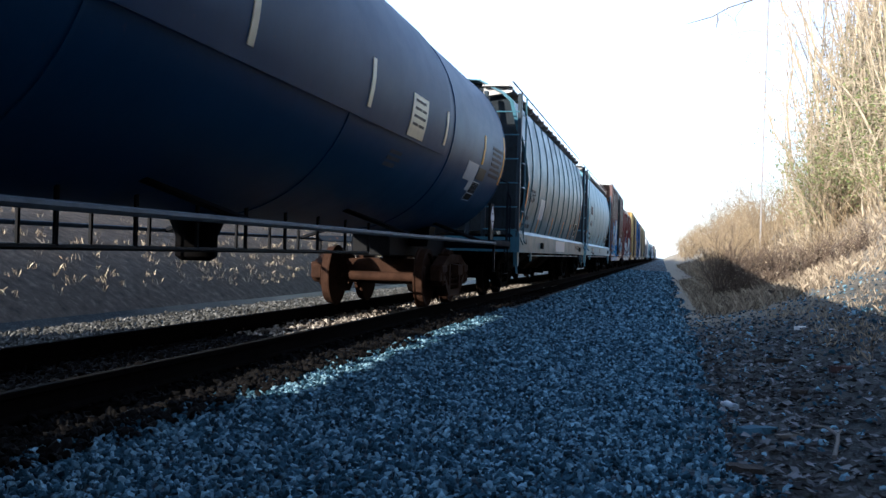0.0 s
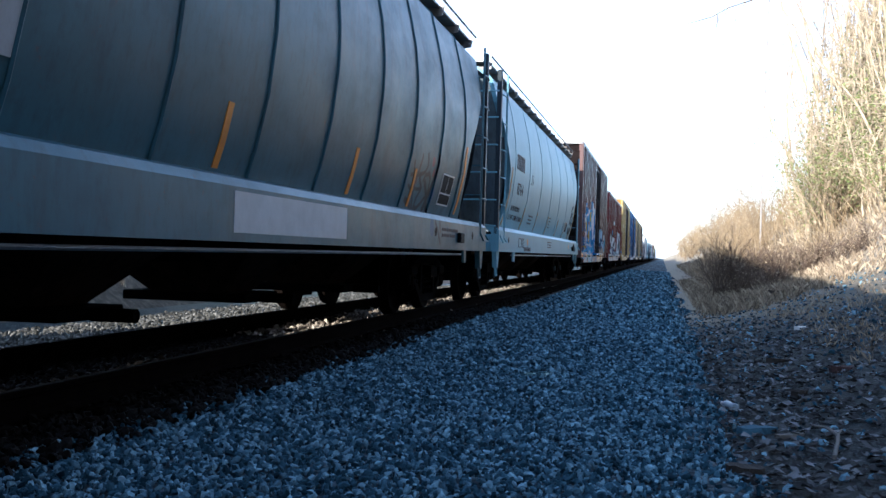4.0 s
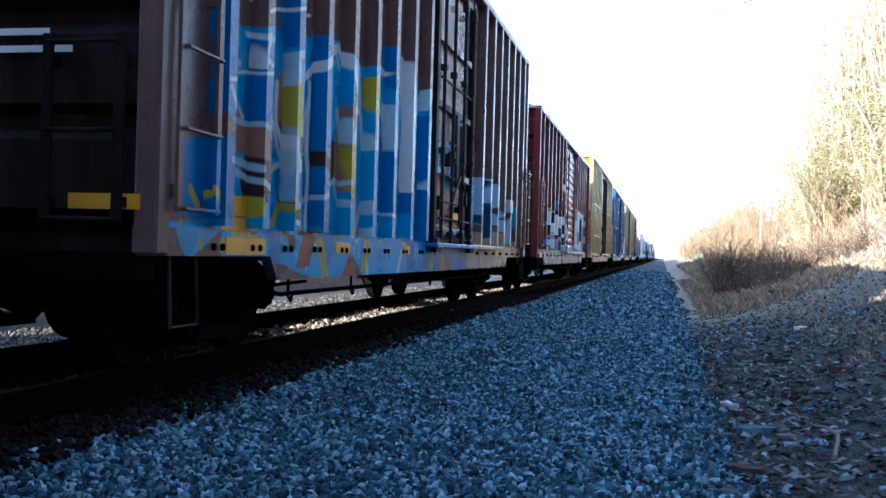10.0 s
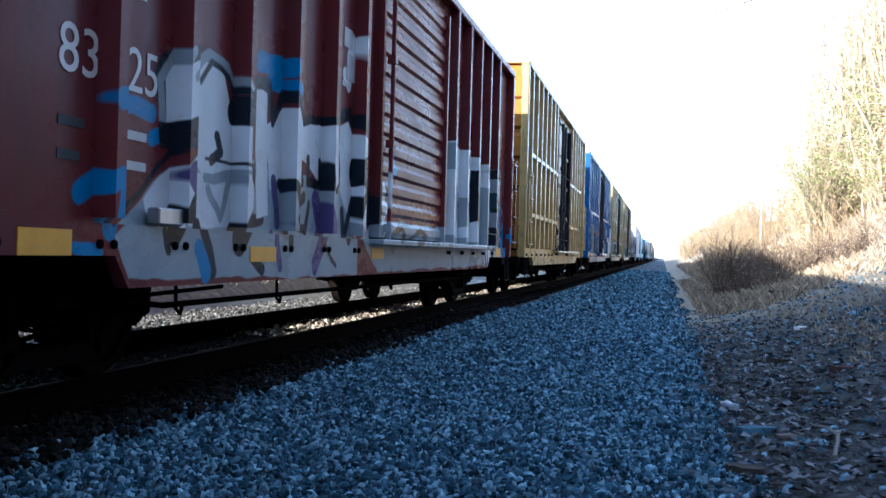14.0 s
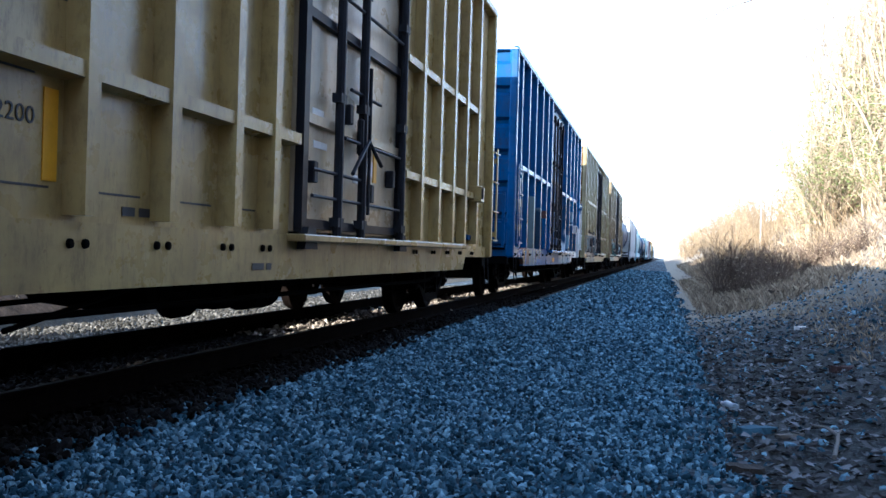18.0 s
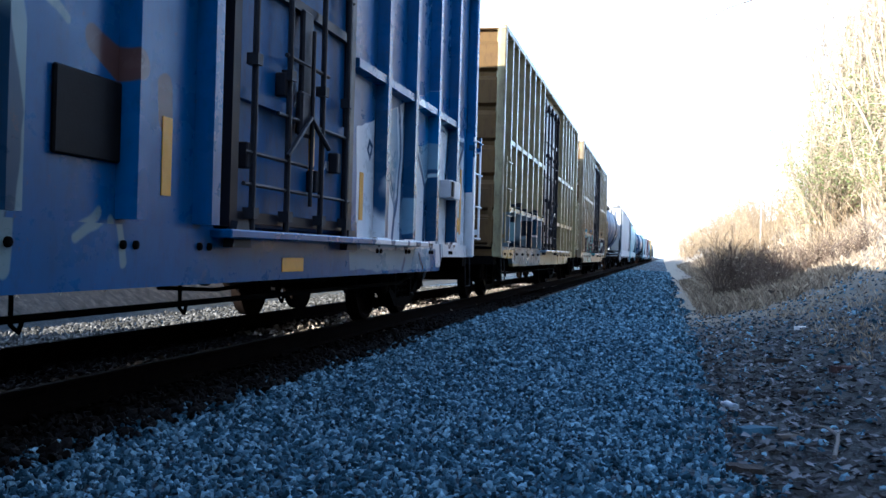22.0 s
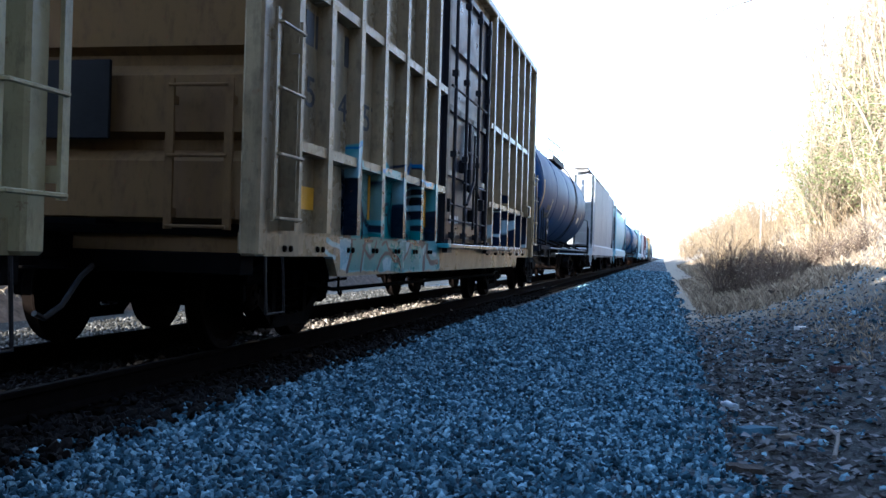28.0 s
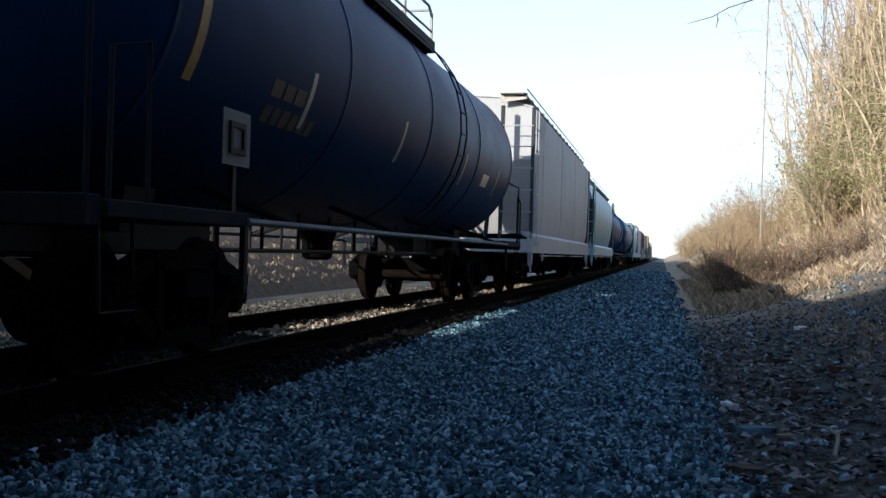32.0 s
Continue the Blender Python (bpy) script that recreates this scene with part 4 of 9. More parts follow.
    g = Geo().lathe([(-0.5, 0.05), (-0.48, 0.14), (-0.42, 0.2), (0.42, 0.2), (0.48, 0.14), (0.5, 0.05)], 20, "x", (0.32, tank_end * (h - 0.55), 2.05))
    for x in (0.05, 0.55):
        g.lathe([(x - 0.02, 0.2), (x - 0.02, 0.212), (x + 0.02, 0.212), (x + 0.02, 0.2)], 20, "x", (0, tank_end * (h - 0.55), 2.05))
        g.tube([(x, tank_end * (h - 0.5), 1.9), (x + 0.1, tank_end * (h - 0.35), 1.5), (x + 0.12, tank_end * (h - 0.35), 1.24)], 0.025, 6)
    part("air_tank", g, M["bare_white"], car, "pale brake air tank on the end platform")
    truck(car, -h + 1.75), truck(car, h - 1.75)
    return car, h


def tank_car(label, near, length, paint, radius=1.47, middle=2.62, platform=True, shell=None, ladder_at=1.4, trucks=2.2, rusty=False):
    car, h = start_car("tank_car", label, "tank car", near, length)
    a, b = shell or (-h + 0.75, h - 0.75)
    head = 0.62
    prof = [(a + head * (1 - math.cos(t)), radius * math.sin(t)) for t in [0.02 + (math.pi / 2 - 0.02) * k / 9 for k in range(10)]]
    prof += [(b - head * (1 - math.cos(t)), radius * math.sin(t)) for t in [0.02 + (math.pi / 2 - 0.02) * (9 - k) / 9 for k in range(10)]]
    part("tank", Geo().lathe(prof, 64, "y", (0, 0, middle)), paint, car, "smooth dark welded tank", smooth=40)
    ringy = lambda y, w, r: Geo().lathe([(y - w, r), (y - w, r + 0.012), (y + w, r + 0.012), (y + w, r)], 64, "y", (0, 0, middle), closed=False)
    for k in range(5):
        part("weld_band", ringy(a + head + (b - a - 2 * head) * k / 4, 0.02, radius - 0.002), paint, car)
    # saddles, bolsters and stub sills
    for s in (-1, 1):
        y = s * (h - trucks)
        part("saddle", Geo().prism([(-0.62, 0.95), (0.62, 0.95), (0.66, 1.28), (0.4, 1.2), (-0.4, 1.2), (-0.66, 1.28)], y - 0.22, y + 0.22, "y"), M["black"], car, smooth=0)
        part("stub_sill", Geo().box(-0.3, 0.3, min(s * (h - 4.2), s * h), max(s * (h - 4.2), s * h), 0.78, 1.18, 0.02), M["black"], car, smooth=0)
        y0, y1 = sorted((s * (h - 0.0), s * (h - 0.16)))
        part("end_sill", Geo().box(-1.55, 1.55, y0, y1, 0.95, 1.12, 0.01), M["frame_blue"], car, smooth=0)
        y0, y1 = sorted((s * (h - 0.16), s * (h - 2.05)))
        for sx in (1, -1):
            part("side_step", Geo().box(min(sx * 0.95, sx * 1.58), max(sx * 0.95, sx * 1.58), y0, y1, 1.0, 1.1, 0.01), M["frame_blue"], car, smooth=0)
            part("end_grab", Geo().tube([(sx * 1.5, s * (h - 0.08), 1.1), (sx * 1.5, s * (h - 0.08), 2.2), (sx * 1.3, s * (h - 0.08), 2.3), (sx * 0.4, s * (h - 0.08), 2.3)], 0.018, 6), M["frame_blue"], car)
            part("side_grab", Geo().tube([(sx * 1.56, s * (h - 0.2), 1.1), (sx * 1.56, s * (h - 0.2), 1.9), (sx * 1.56, s * (h - 0.6), 2.0), (sx * 1.56, s * (h - 0.62), 1.1)], 0.016, 6), M["frame_blue"], car)
            stirrup(car, M["black"], sx * 1.52, s * (h - 0.35), 1.0, 0.36, 0.5)
            part("step_ladder", Geo().box(sx * 1.56 - 0.02, sx * 1.56 + 0.02, s * (h - 2.0) - 0.03, s * (h - 2.0) + 0.03, 0.55, 1.05), M["black"], car, smooth=0)
    # hand rails along the sides
    for sx in (1, -1):
        part("side_rail", Geo().tube([(sx * 1.58, -h + 2.0, 1.04), (sx * 1.58, h - 2.0, 1.04)], 0.026, 8), M["rail_grey"], car, "long steel hand rail")
        for k in range(4):
            y = -h + 3.0 + (length - 6.0) * k / 3
            part("rail_strut", Geo().tube([(sx * 1.56, y, 1.04), (sx * 0.7, y, middle - math.sqrt(radius ** 2 - 0.49) + 0.02)], 0.03, 6), M["black"], car)
    # pipe guard under the tank
    g = Geo()
    for x in (-0.5, 0.5):
        g.tube([(x, -4.2, 0.83), (x, 4.2, 0.83)], 0.022, 6)
    for k in range(9):
        y = -4.2 + 8.4 * k / 8
        g.tube([(-0.5, y, 0.83), (-0.5, y, 1.25)], 0.02, 5).tube([(0.5, y, 0.83), (0.5, y, 1.25)], 0.02, 5).tube([(-0.5, y, 0.83), (0.5, y, 0.83)], 0.02, 5)
    part("pipe_guard", g, M["black"], car, "black bar frame under the tank")
    part("bottom_outlet", Geo().lathe([(0.72, 0.14), (0.76, 0.2), (0.95, 0.2), (1.2, 0.3)], 16, "z"), M["steel_dark"], car, "bottom outlet valve")
    # top fittings
    zt = middle + radius
    part("manway", Geo().lathe([(zt - 0.1, 0.42), (zt + 0.18, 0.42), (zt + 0.24, 0.36), (zt + 0.24, 0.001)], 24, "z", (0, ladder_at - 1.1, 0)), paint, car)
    if platform:
        y0, y1, zp = ladder_at - 2.9, ladder_at + 0.25, zt - 0.42
        for sx in (1, -1):
            part("top_platform", Geo().box(min(sx * 0.85, sx * 1.16), max(sx * 0.85, sx * 1.16), y0, y1, zp, zp + 0.05, 0.005), M["black"], car, "dark steel platform", smooth=0)
            part("platform_edge", Geo().box(min(sx * 1.13, sx * 1.165), max(sx * 1.13, sx * 1.165), y0, y1, zp + 0.05, zp + 0.16), M["black"], car, smooth=0)
            for y in (y0 + 0.2, y1 - 0.26):
                part("platform_bracket", Geo().prism([(sx * 1.0, zp - 0.14), (sx * 1.14, zp), (sx * 0.85, zp)], y, y + 0.06, "y"), M["black"], car, smooth=0)
            for y in (y0 + 0.05, (y0 + y1) / 2, y1 - 0.05):
                part("rail_post", Geo().tube([(sx * 1.12, y, zp + 0.05), (sx * 1.12, y, zp + 0.56)], 0.02, 6), M["grate"], car)
            part("platform_rail", Geo().tube([(sx * 1.12, y0 - 1.6, zp - 0.1), (sx * 1.12, y0 - 1.58, zp + 0.4), (sx * 1.12, y0 - 1.45, zp + 0.5), (sx * 1.12, y1 - 0.25, zp + 0.62), (sx * 1.12, y1 - 0.06, zp + 0.5), (sx * 1.12, y1 - 0.05, zp + 0.05)], 0.02, 6), M["grate"], car, "bare steel safety rail")
            part("platform_rail", Geo().tube([(sx * 1.12, y0 - 1.58, zp + 0.22), (sx * 1.12, y1 - 0.05, zp + 0.3)], 0.016, 6), M["grate"], car, "bare steel safety rail")
        part("platform_rail", Geo().tube([(-1.12, y1 - 0.06, zp + 0.6), (1.12, y1 - 0.06, zp + 0.6)], 0.017, 6), M["grate"], car)
        for sx in (1, -1):
            arc = [(sx * (radius + 0.12) * math.cos(t), 0, middle + (radius + 0.12) * math.sin(t)) for t in [0.9 - 1.9 * k / 10 for k in range(11)]]
            g = Geo()
            for dy in (0.0, 0.42):
                g.tube([(x, ladder_at + 0.2 + dy, z) for x, _, z in arc] + [(sx * 1.58, ladder_at + 0.2 + dy, 1.04)], 0.013, 6)
            for x, _, z in arc[::1]:
                g.tube([(x, ladder_at + 0.2, z), (x, ladder_at + 0.62, z)], 0.014, 5)
            part("side_ladder", g, M["black"], car, "black curved ladder")
    center = 0
    couplers(car, h)
    truck(car, -h + trucks, rusty=rusty), truck(car, h - trucks, rusty=rusty)
    return car, h


def plate(car, x, y, z, w, hh, material, name="placard", label="", turn=0.0):
    """A thin square plate on a side."""
    g = Geo().box(-0.004, 0.006, -w / 2, w / 2, -hh / 2, hh / 2)
    return part(name, g, material, car, label, at=pose(x, y, z, turn, 0, 0), smooth=0)


def on_tank(radius, middle, z):
    return math.sqrt(max(0.01, radius ** 2 - (z - middle) ** 2))


M["rail_grey"] = plain("dull_grey_rail_paint", (0.08, 0.095, 0.11), 0.6, 0.0, 0.3, spec=0.2)
M["step_steel"] = plain("dark_step_steel", (0.016, 0.015, 0.015), 0.8, 0.0, 0.4, spec=0.2)
M["roof"] = plain("galvanised_roof", (0.36, 0.36, 0.35), 0.55, 0.3, 0.25, 2.0)
M["grate"] = plain("galvanised_grating", (0.32, 0.31, 0.3), 0.6, 0.5, 0.25)
M["bay"] = painted("rusty_bay_paint", (0.03, 0.02, 0.015), wear=0.9, rough=0.7, spec=0.02, dirt=(0.012, 0.01, 0.008), rust=(0.06, 0.028, 0.014))
M["door_bar"] = plain("dark_painted_bar", (0.012, 0.014, 0.02), 0.6, 0.0, spec=0.2)
M["bare_white"] = plain("pale_enamel", (0.4, 0.41, 0.42), 0.35, 0.0, 0.1)
M["frame_blue"] = painted("blue_black_frame", (0.005, 0.009, 0.016), wear=0.3, rough=0.6, spec=0.02)
M["tank_navy"] = painted("blue_black_tank_paint", (0.004, 0.04, 0.11), rough=0.4, wear=0.12, dirt=(0.005, 0.02, 0.045), spec=0.12, relief=0.03)
M["tank_black"] = painted("dull_black_tank_paint", (0.003, 0.026, 0.09), rough=0.42, wear=0.15, dirt=(0.003, 0.015, 0.045), spec=0.1, relief=0.03)
M["hopper_pale"] = painted("pale_grey_paint", (0.17, 0.34, 0.42), rough=0.38, spec=0.3, wear=0.16, dirt=(0.14, 0.18, 0.19), relief=0.06)
M["hopper_white"] = painted("off_white_paint", (0.36, 0.38, 0.4), rough=0.5, wear=0.2, dirt=(0.3, 0.28, 0.25), spec=0.084)
# hopper ends, slopes and posts: shade between the cars darkens these paints
M["hopper_end_shaded"] = painted("shaded_end_paint", (0.022, 0.028, 0.034), wear=0.5, dirt=(0.014, 0.013, 0.012), rough=0.65, spec=0.024)
M["hopper_slope_shaded"] = painted("shaded_slope_paint", (0.085, 0.11, 0.125), wear=0.5, dirt=(0.05, 0.05, 0.05), rough=0.5, spec=0.06)
M["hopper_post_shaded"] = painted("shaded_post_paint", (0.028, 0.04, 0.05), wear=0.4, dirt=(0.04, 0.035, 0.03), spec=0.084)
M["door_frame"] = painted("dark_door_frame_paint", (0.012, 0.014, 0.02), wear=0.3, dirt=(0.03, 0.022, 0.018), spec=0.084)
M["door_tan"] = painted("faded_tan_door_paint", (0.36, 0.3, 0.2), wear=0.3, rough=0.3, dirt=(0.12, 0.075, 0.045), spec=0.5)
# part of the end's shade is in this blue; the door shares it
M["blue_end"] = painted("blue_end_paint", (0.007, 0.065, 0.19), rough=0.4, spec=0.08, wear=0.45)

# sprayed paints
BLUE, SKY, WHITE = (0.003, 0.17, 0.46), (0.035, 0.32, 0.62), (0.66, 0.7, 0.72)
SUNNY, NAVY, PALE = (0.42, 0.36, 0.03), (0.004, 0.011, 0.034), (0.42, 0.58, 0.66)
TAN, DARK, REDDISH, DUN = (0.3, 0.16, 0.11), (0.04, 0.02, 0.02), (0.2, 0.06, 0.05), (0.13, 0.085, 0.075)
SAND, CYAN, ICE, DEEP, GREY = (0.4, 0.32, 0.23), (0.03, 0.32, 0.48), (0.36, 0.55, 0.72), (0.008, 0.06, 0.14), (0.3, 0.36, 0.4)
SPRAY, INKY, CHROME, PURPLE, DEEPGREY = (0.03, 0.22, 0.48), (0.012, 0.017, 0.026), (0.7, 0.76, 0.8), (0.09, 0.075, 0.2), (0.03, 0.06, 0.075)
HAZE, RUSTY, SHADE, AZURE = (0.2, 0.28, 0.3), (0.11, 0.06, 0.05), (0.015, 0.045, 0.09), (0.01, 0.13, 0.36)
SILVER, STEEL, NIGHT = (0.7, 0.76, 0.8), (0.17, 0.3, 0.42), (0.012, 0.06, 0.15)
SAGE = (0.13, 0.23, 0.21)
SLATE, OCHRE, TEAL, MIST = (0.19, 0.26, 0.31), (0.33, 0.27, 0.1), (0.08, 0.27, 0.31), (0.27, 0.42, 0.46)
ROSE, SMUDGE, AMBER = (0.16, 0.04, 0.07), (0.03, 0.1, 0.2), (0.2, 0.08, 0.03)
hopper_scrawl = [
    (SMUDGE, 0.103, [(5.19, 1.60), (5.21, 1.60)]),
    (SMUDGE, 0.114, [(4.56, 1.17), (4.58, 1.17)]),
    (ROSE, 0.063, [(4.87, 2.01), (4.89, 2.01)]),
    (ROSE, 0.054, [(5.01, 1.87), (5.03, 1.87)]),
    (ROSE, 0.032, [(4.26, 1.86), (4.22, 1.75), (4.18, 1.64)]),
    (AMBER, 0.038, [(4.09, 1.43), (4.17, 1.42)]),
    (INKY, 0.028, [(3.94, 1.91), (4.03, 1.79), (4.10, 1.67)]),
    (INKY, 0.027, [(3.91, 1.76), (4.15, 1.78), (4.38, 1.81), (4.58, 1.86), (4.63, 1.93), (4.59, 2.02), (4.56, 2.07)]),
    (INKY, 0.032, [(4.30, 2.01), (4.24, 1.83), (4.14, 1.63), (4.23, 1.49), (4.40, 1.36)]),
    (INKY, 0.028, [(4.34, 1.77), (4.46, 1.71), (4.56, 1.65), (4.44, 1.53), (4.44, 1.42), (4.55, 1.39), (4.73, 1.43), (4.86, 1.54), (4.94, 1.65), (4.90, 1.79), (4.79, 1.85), (4.63, 1.82), (4.58, 1.75)]),
    (INKY, 0.037, [(4.66, 1.74), (4.80, 1.63), (4.95, 1.53), (5.14, 1.39)]),
    (INKY, 0.051, [(5.16, 2.09), (5.14, 1.87), (5.06, 1.70), (4.95, 1.53), (4.92, 1.39)]),
    (INKY, 0.023, [(3.91, 1.63), (4.08, 1.60), (4.30, 1.62), (4.51, 1.65)]),
    (INKY, 0.036, [(3.94, 1.47), (4.13, 1.44), (4.26, 1.38)]),
    (INKY, 0.027, [(4.77, 1.25), (4.91, 1.14), (5.06, 0.98)]),
    (INKY, 0.030, [(5.03, 1.24), (5.06, 1.12)])]
M["hopper_grey"] = painted("faded_blue_grey_paint", (0.05, 0.13, 0.17), rough=0.36, spec=0.36, wear=0.35, dirt=(0.05, 0.06, 0.06), tags=hopper_scrawl)
blue_piece = [
    (BLUE, 0, [(-7.47, 1.53), (-7.45, 1.06), (-6.74, 1.06), (-6.77, 1.61)]),
    (SKY, 0, [(-7.56, 1.01), (-7.51, 0.88), (-7.37, 0.75), (-6.91, 0.98), (-6.86, 1.07)]),
    (SKY, 0, [(-6.89, 0.75), (-5.78, 0.74), (-5.89, 2.55), (-6.84, 2.35)]),
    (SKY, 0, [(-5.93, 2.51), (-5.82, 0.74), (-4.92, 0.59), (-4.08, 0.60), (-4.31, 2.76)]),
    (SKY, 0, [(-4.36, 2.62), (-4.14, 0.60), (-0.90, 0.58), (-1.14, 2.82)]),
    (BLUE, 0, [(-6.35, 1.78), (-5.83, 1.51), (-5.85, 1.86)]),
    (BLUE, 0, [(-6.08, 1.32), (-6.04, 0.74), (-5.82, 0.74), (-5.85, 1.34)]),
    (TAN, 0.107, [(-6.90, 1.81), (-6.35, 1.70), (-6.36, 1.57)]),
    (DARK, 0.168, [(-6.15, 1.63), (-6.33, 1.36)]),
    (TAN, 0.140, [(-5.72, 2.08), (-5.65, 1.82), (-5.50, 1.64)])]
blue_piece_1 = [
    (DARK, 0.138, [(-5.70, 1.71), (-5.64, 1.54)]),
    (TAN, 0.102, [(-5.12, 1.40), (-4.92, 1.59), (-4.84, 1.81)]),
    (DARK, 0.141, [(-4.92, 1.77), (-4.90, 1.48)]),
    (BLUE, 0.157, [(-5.69, 1.49), (-5.66, 1.32)]),
    (BLUE, 0.200, [(-5.01, 1.37), (-4.66, 0.92)]),
    (BLUE, 0.200, [(-4.98, 2.36), (-4.89, 1.86)]),
    (BLUE, 0.200, [(-2.95, 2.09), (-2.93, 1.35)]),
    (BLUE, 0.200, [(-2.68, 2.85), (-2.04, 1.49)]),
    (BLUE, 0.200, [(-1.86, 1.62), (-1.57, 0.68)]),
    (BLUE, 0.096, [(-6.33, 2.27), (-6.38, 1.87)]),
    (TAN, 0.178, [(-4.05, 2.29), (-4.25, 1.65), (-3.75, 1.12)]),
    (TAN, 0.101, [(-3.36, 1.91), (-3.37, 2.56)]),
    (DARK, 0.085, [(-5.64, 1.21), (-5.53, 0.92)]),
    (DARK, 0.103, [(-4.15, 2.32), (-4.16, 2.14)]),
    (PALE, 0.039, [(-5.67, 1.24), (-5.70, 2.35), (-5.55, 2.42), (-5.58, 2.13)])]
blue_piece_2 = [
    (PALE, 0.020, [(-6.89, 2.07), (-6.55, 1.84), (-6.30, 1.66)]),
    (PALE, 0.025, [(-5.94, 1.85), (-5.69, 1.53), (-6.24, 1.31), (-6.27, 1.33), (-6.91, 1.45)]),
    (PALE, 0.025, [(-5.60, 2.12), (-4.93, 2.45), (-4.44, 2.66), (-4.31, 2.50)]),
    (PALE, 0.031, [(-4.89, 2.54), (-5.19, 1.97), (-5.21, 1.62), (-5.51, 1.46)]),
    (PALE, 0.025, [(-5.19, 1.26), (-4.40, 1.47), (-4.24, 1.27)]),
    (PALE, 0.023, [(-5.69, 1.19), (-5.26, 1.27), (-5.22, 1.04), (-5.66, 1.08)]),
    (PALE, 0.050, [(-4.35, 2.11), (-4.22, 1.82), (-3.98, 1.88), (-3.71, 2.63), (-3.53, 1.89), (-3.33, 1.90), (-3.21, 2.79)]),
    (PALE, 0.068, [(-2.81, 2.36), (-2.70, 1.91), (-2.42, 2.64), (-2.11, 2.97), (-1.78, 1.68)]),
    (PALE, 0.079, [(-1.78, 2.70), (-1.81, 1.96), (-1.12, 2.76)])]
blue_piece_3 = [
    (PALE, 0.024, [(-4.83, 1.02), (-5.22, 0.70)]),
    (PALE, 0.044, [(-3.52, 1.04), (-3.37, 0.60)]),
    (PALE, 0.055, [(-1.92, 0.99), (-2.20, 0.63)]),
    (PALE, 0.052, [(-3.53, 1.29), (-3.78, 0.96)]),
    (SUNNY, 0.031, [(-7.28, 1.23), (-7.15, 1.13)]),
    (SUNNY, 0.098, [(-5.66, 2.04), (-5.63, 1.84)]),
    (SUNNY, 0.118, [(-4.18, 1.74), (-4.14, 1.44)]),
    (SUNNY, 0.109, [(-3.47, 2.49), (-3.39, 2.22)]),
    (SUNNY, 0.026, [(-7.39, 1.01), (-7.39, 0.78)]),
    (SUNNY, 0.026, [(-7.21, 1.00), (-7.19, 0.86)]),
    (SUNNY, 0.073, [(-4.89, 0.94), (-4.71, 0.64)]),
    (SUNNY, 0.043, [(-5.74, 1.18), (-5.87, 1.04)]),
    (SUNNY, 0.079, [(-3.42, 0.92), (-3.52, 0.73)]),
    (REDDISH, 0, [(-4.29, 0.59), (-3.51, 0.58), (-3.94, 0.85)]),
    (REDDISH, 0, [(-5.47, 0.70), (-5.14, 0.71), (-4.93, 1.01), (-5.26, 1.00)]),
    (REDDISH, 0.037, [(-7.01, 0.86), (-7.09, 0.76)])]
blue_piece_4 = [
    (PALE, 0.027, [(-6.59, 1.46), (-6.37, 1.44)]),
    (PALE, 0.023, [(-6.35, 2.23), (-6.25, 2.21), (-6.19, 2.29)])]
door_piece = [
    (BLUE, 0, [(-1.37, 2.50), (-1.28, 0.99), (-0.53, 1.03), (-0.61, 2.55)]),
    (SKY, 0.128, [(-1.01, 2.34), (-0.63, 1.85)]),
    (SKY, 0, [(-0.55, 2.37), (-0.46, 1.80), (-0.02, 1.86), (-0.06, 2.42)]),
    (SKY, 0.194, [(0.41, 2.18), (0.49, 1.86)]),
    (TAN, 0.147, [(-0.18, 1.71), (0.10, 1.58)]),
    (TAN, 0.200, [(1.21, 2.17), (1.32, 1.80)]),
    (PALE, 0.025, [(-1.05, 2.22), (-1.17, 1.63), (-0.69, 1.27)]),
    (PALE, 0.027, [(-0.43, 2.31), (-0.27, 2.19), (-0.04, 2.31)]),
    (BLUE, 0, [(-1.00, 1.14), (-0.98, 0.79), (1.87, 0.80), (1.84, 1.18)]),
    (PALE, 0.014, [(-0.30, 1.20), (1.93, 1.19)]),
    (BLUE, 0, [(-1.22, 0.79), (-1.21, 0.56), (0.10, 0.58), (0.08, 0.79)]),
    (TAN, 0.131, [(0.15, 0.71), (0.28, 0.64)]),
    (SKY, 0.145, [(1.12, 0.70), (1.20, 0.63)])]
door_piece_1 = [
    (SUNNY, 0.074, [(-0.53, 0.70), (-0.47, 0.62)])]
pale_piece = [
    (SAND, 0, [(1.89, 1.18), (1.92, 0.64), (5.33, 0.63), (6.88, 0.74), (6.85, 1.05), (5.28, 1.23)]),
    (BLUE, 0, [(0.70, 0.80), (0.71, 0.58), (1.92, 0.60), (1.91, 0.81)]),
    (CYAN, 0, [(1.87, 1.54), (2.16, 1.82), (2.15, 1.99), (2.00, 1.93), (1.91, 1.77)]),
    (ICE, 0, [(1.87, 1.18), (2.68, 1.27), (2.88, 1.73), (2.94, 2.08), (2.44, 2.04), (1.88, 1.38)]),
    (DUN, 0.040, [(2.01, 1.53), (2.17, 1.63)]),
    (DUN, 0.042, [(2.26, 1.53), (2.47, 1.69)]),
    (DEEP, 0, [(2.58, 1.31), (3.02, 1.35), (2.95, 1.72), (2.74, 1.54)]),
    (ICE, 0, [(2.89, 1.07), (3.73, 1.13), (3.80, 1.58), (3.76, 2.10), (3.01, 2.09), (2.95, 1.70)]),
    (DEEP, 0.023, [(3.52, 2.05), (3.38, 1.65), (3.14, 1.25), (2.81, 1.09)])]
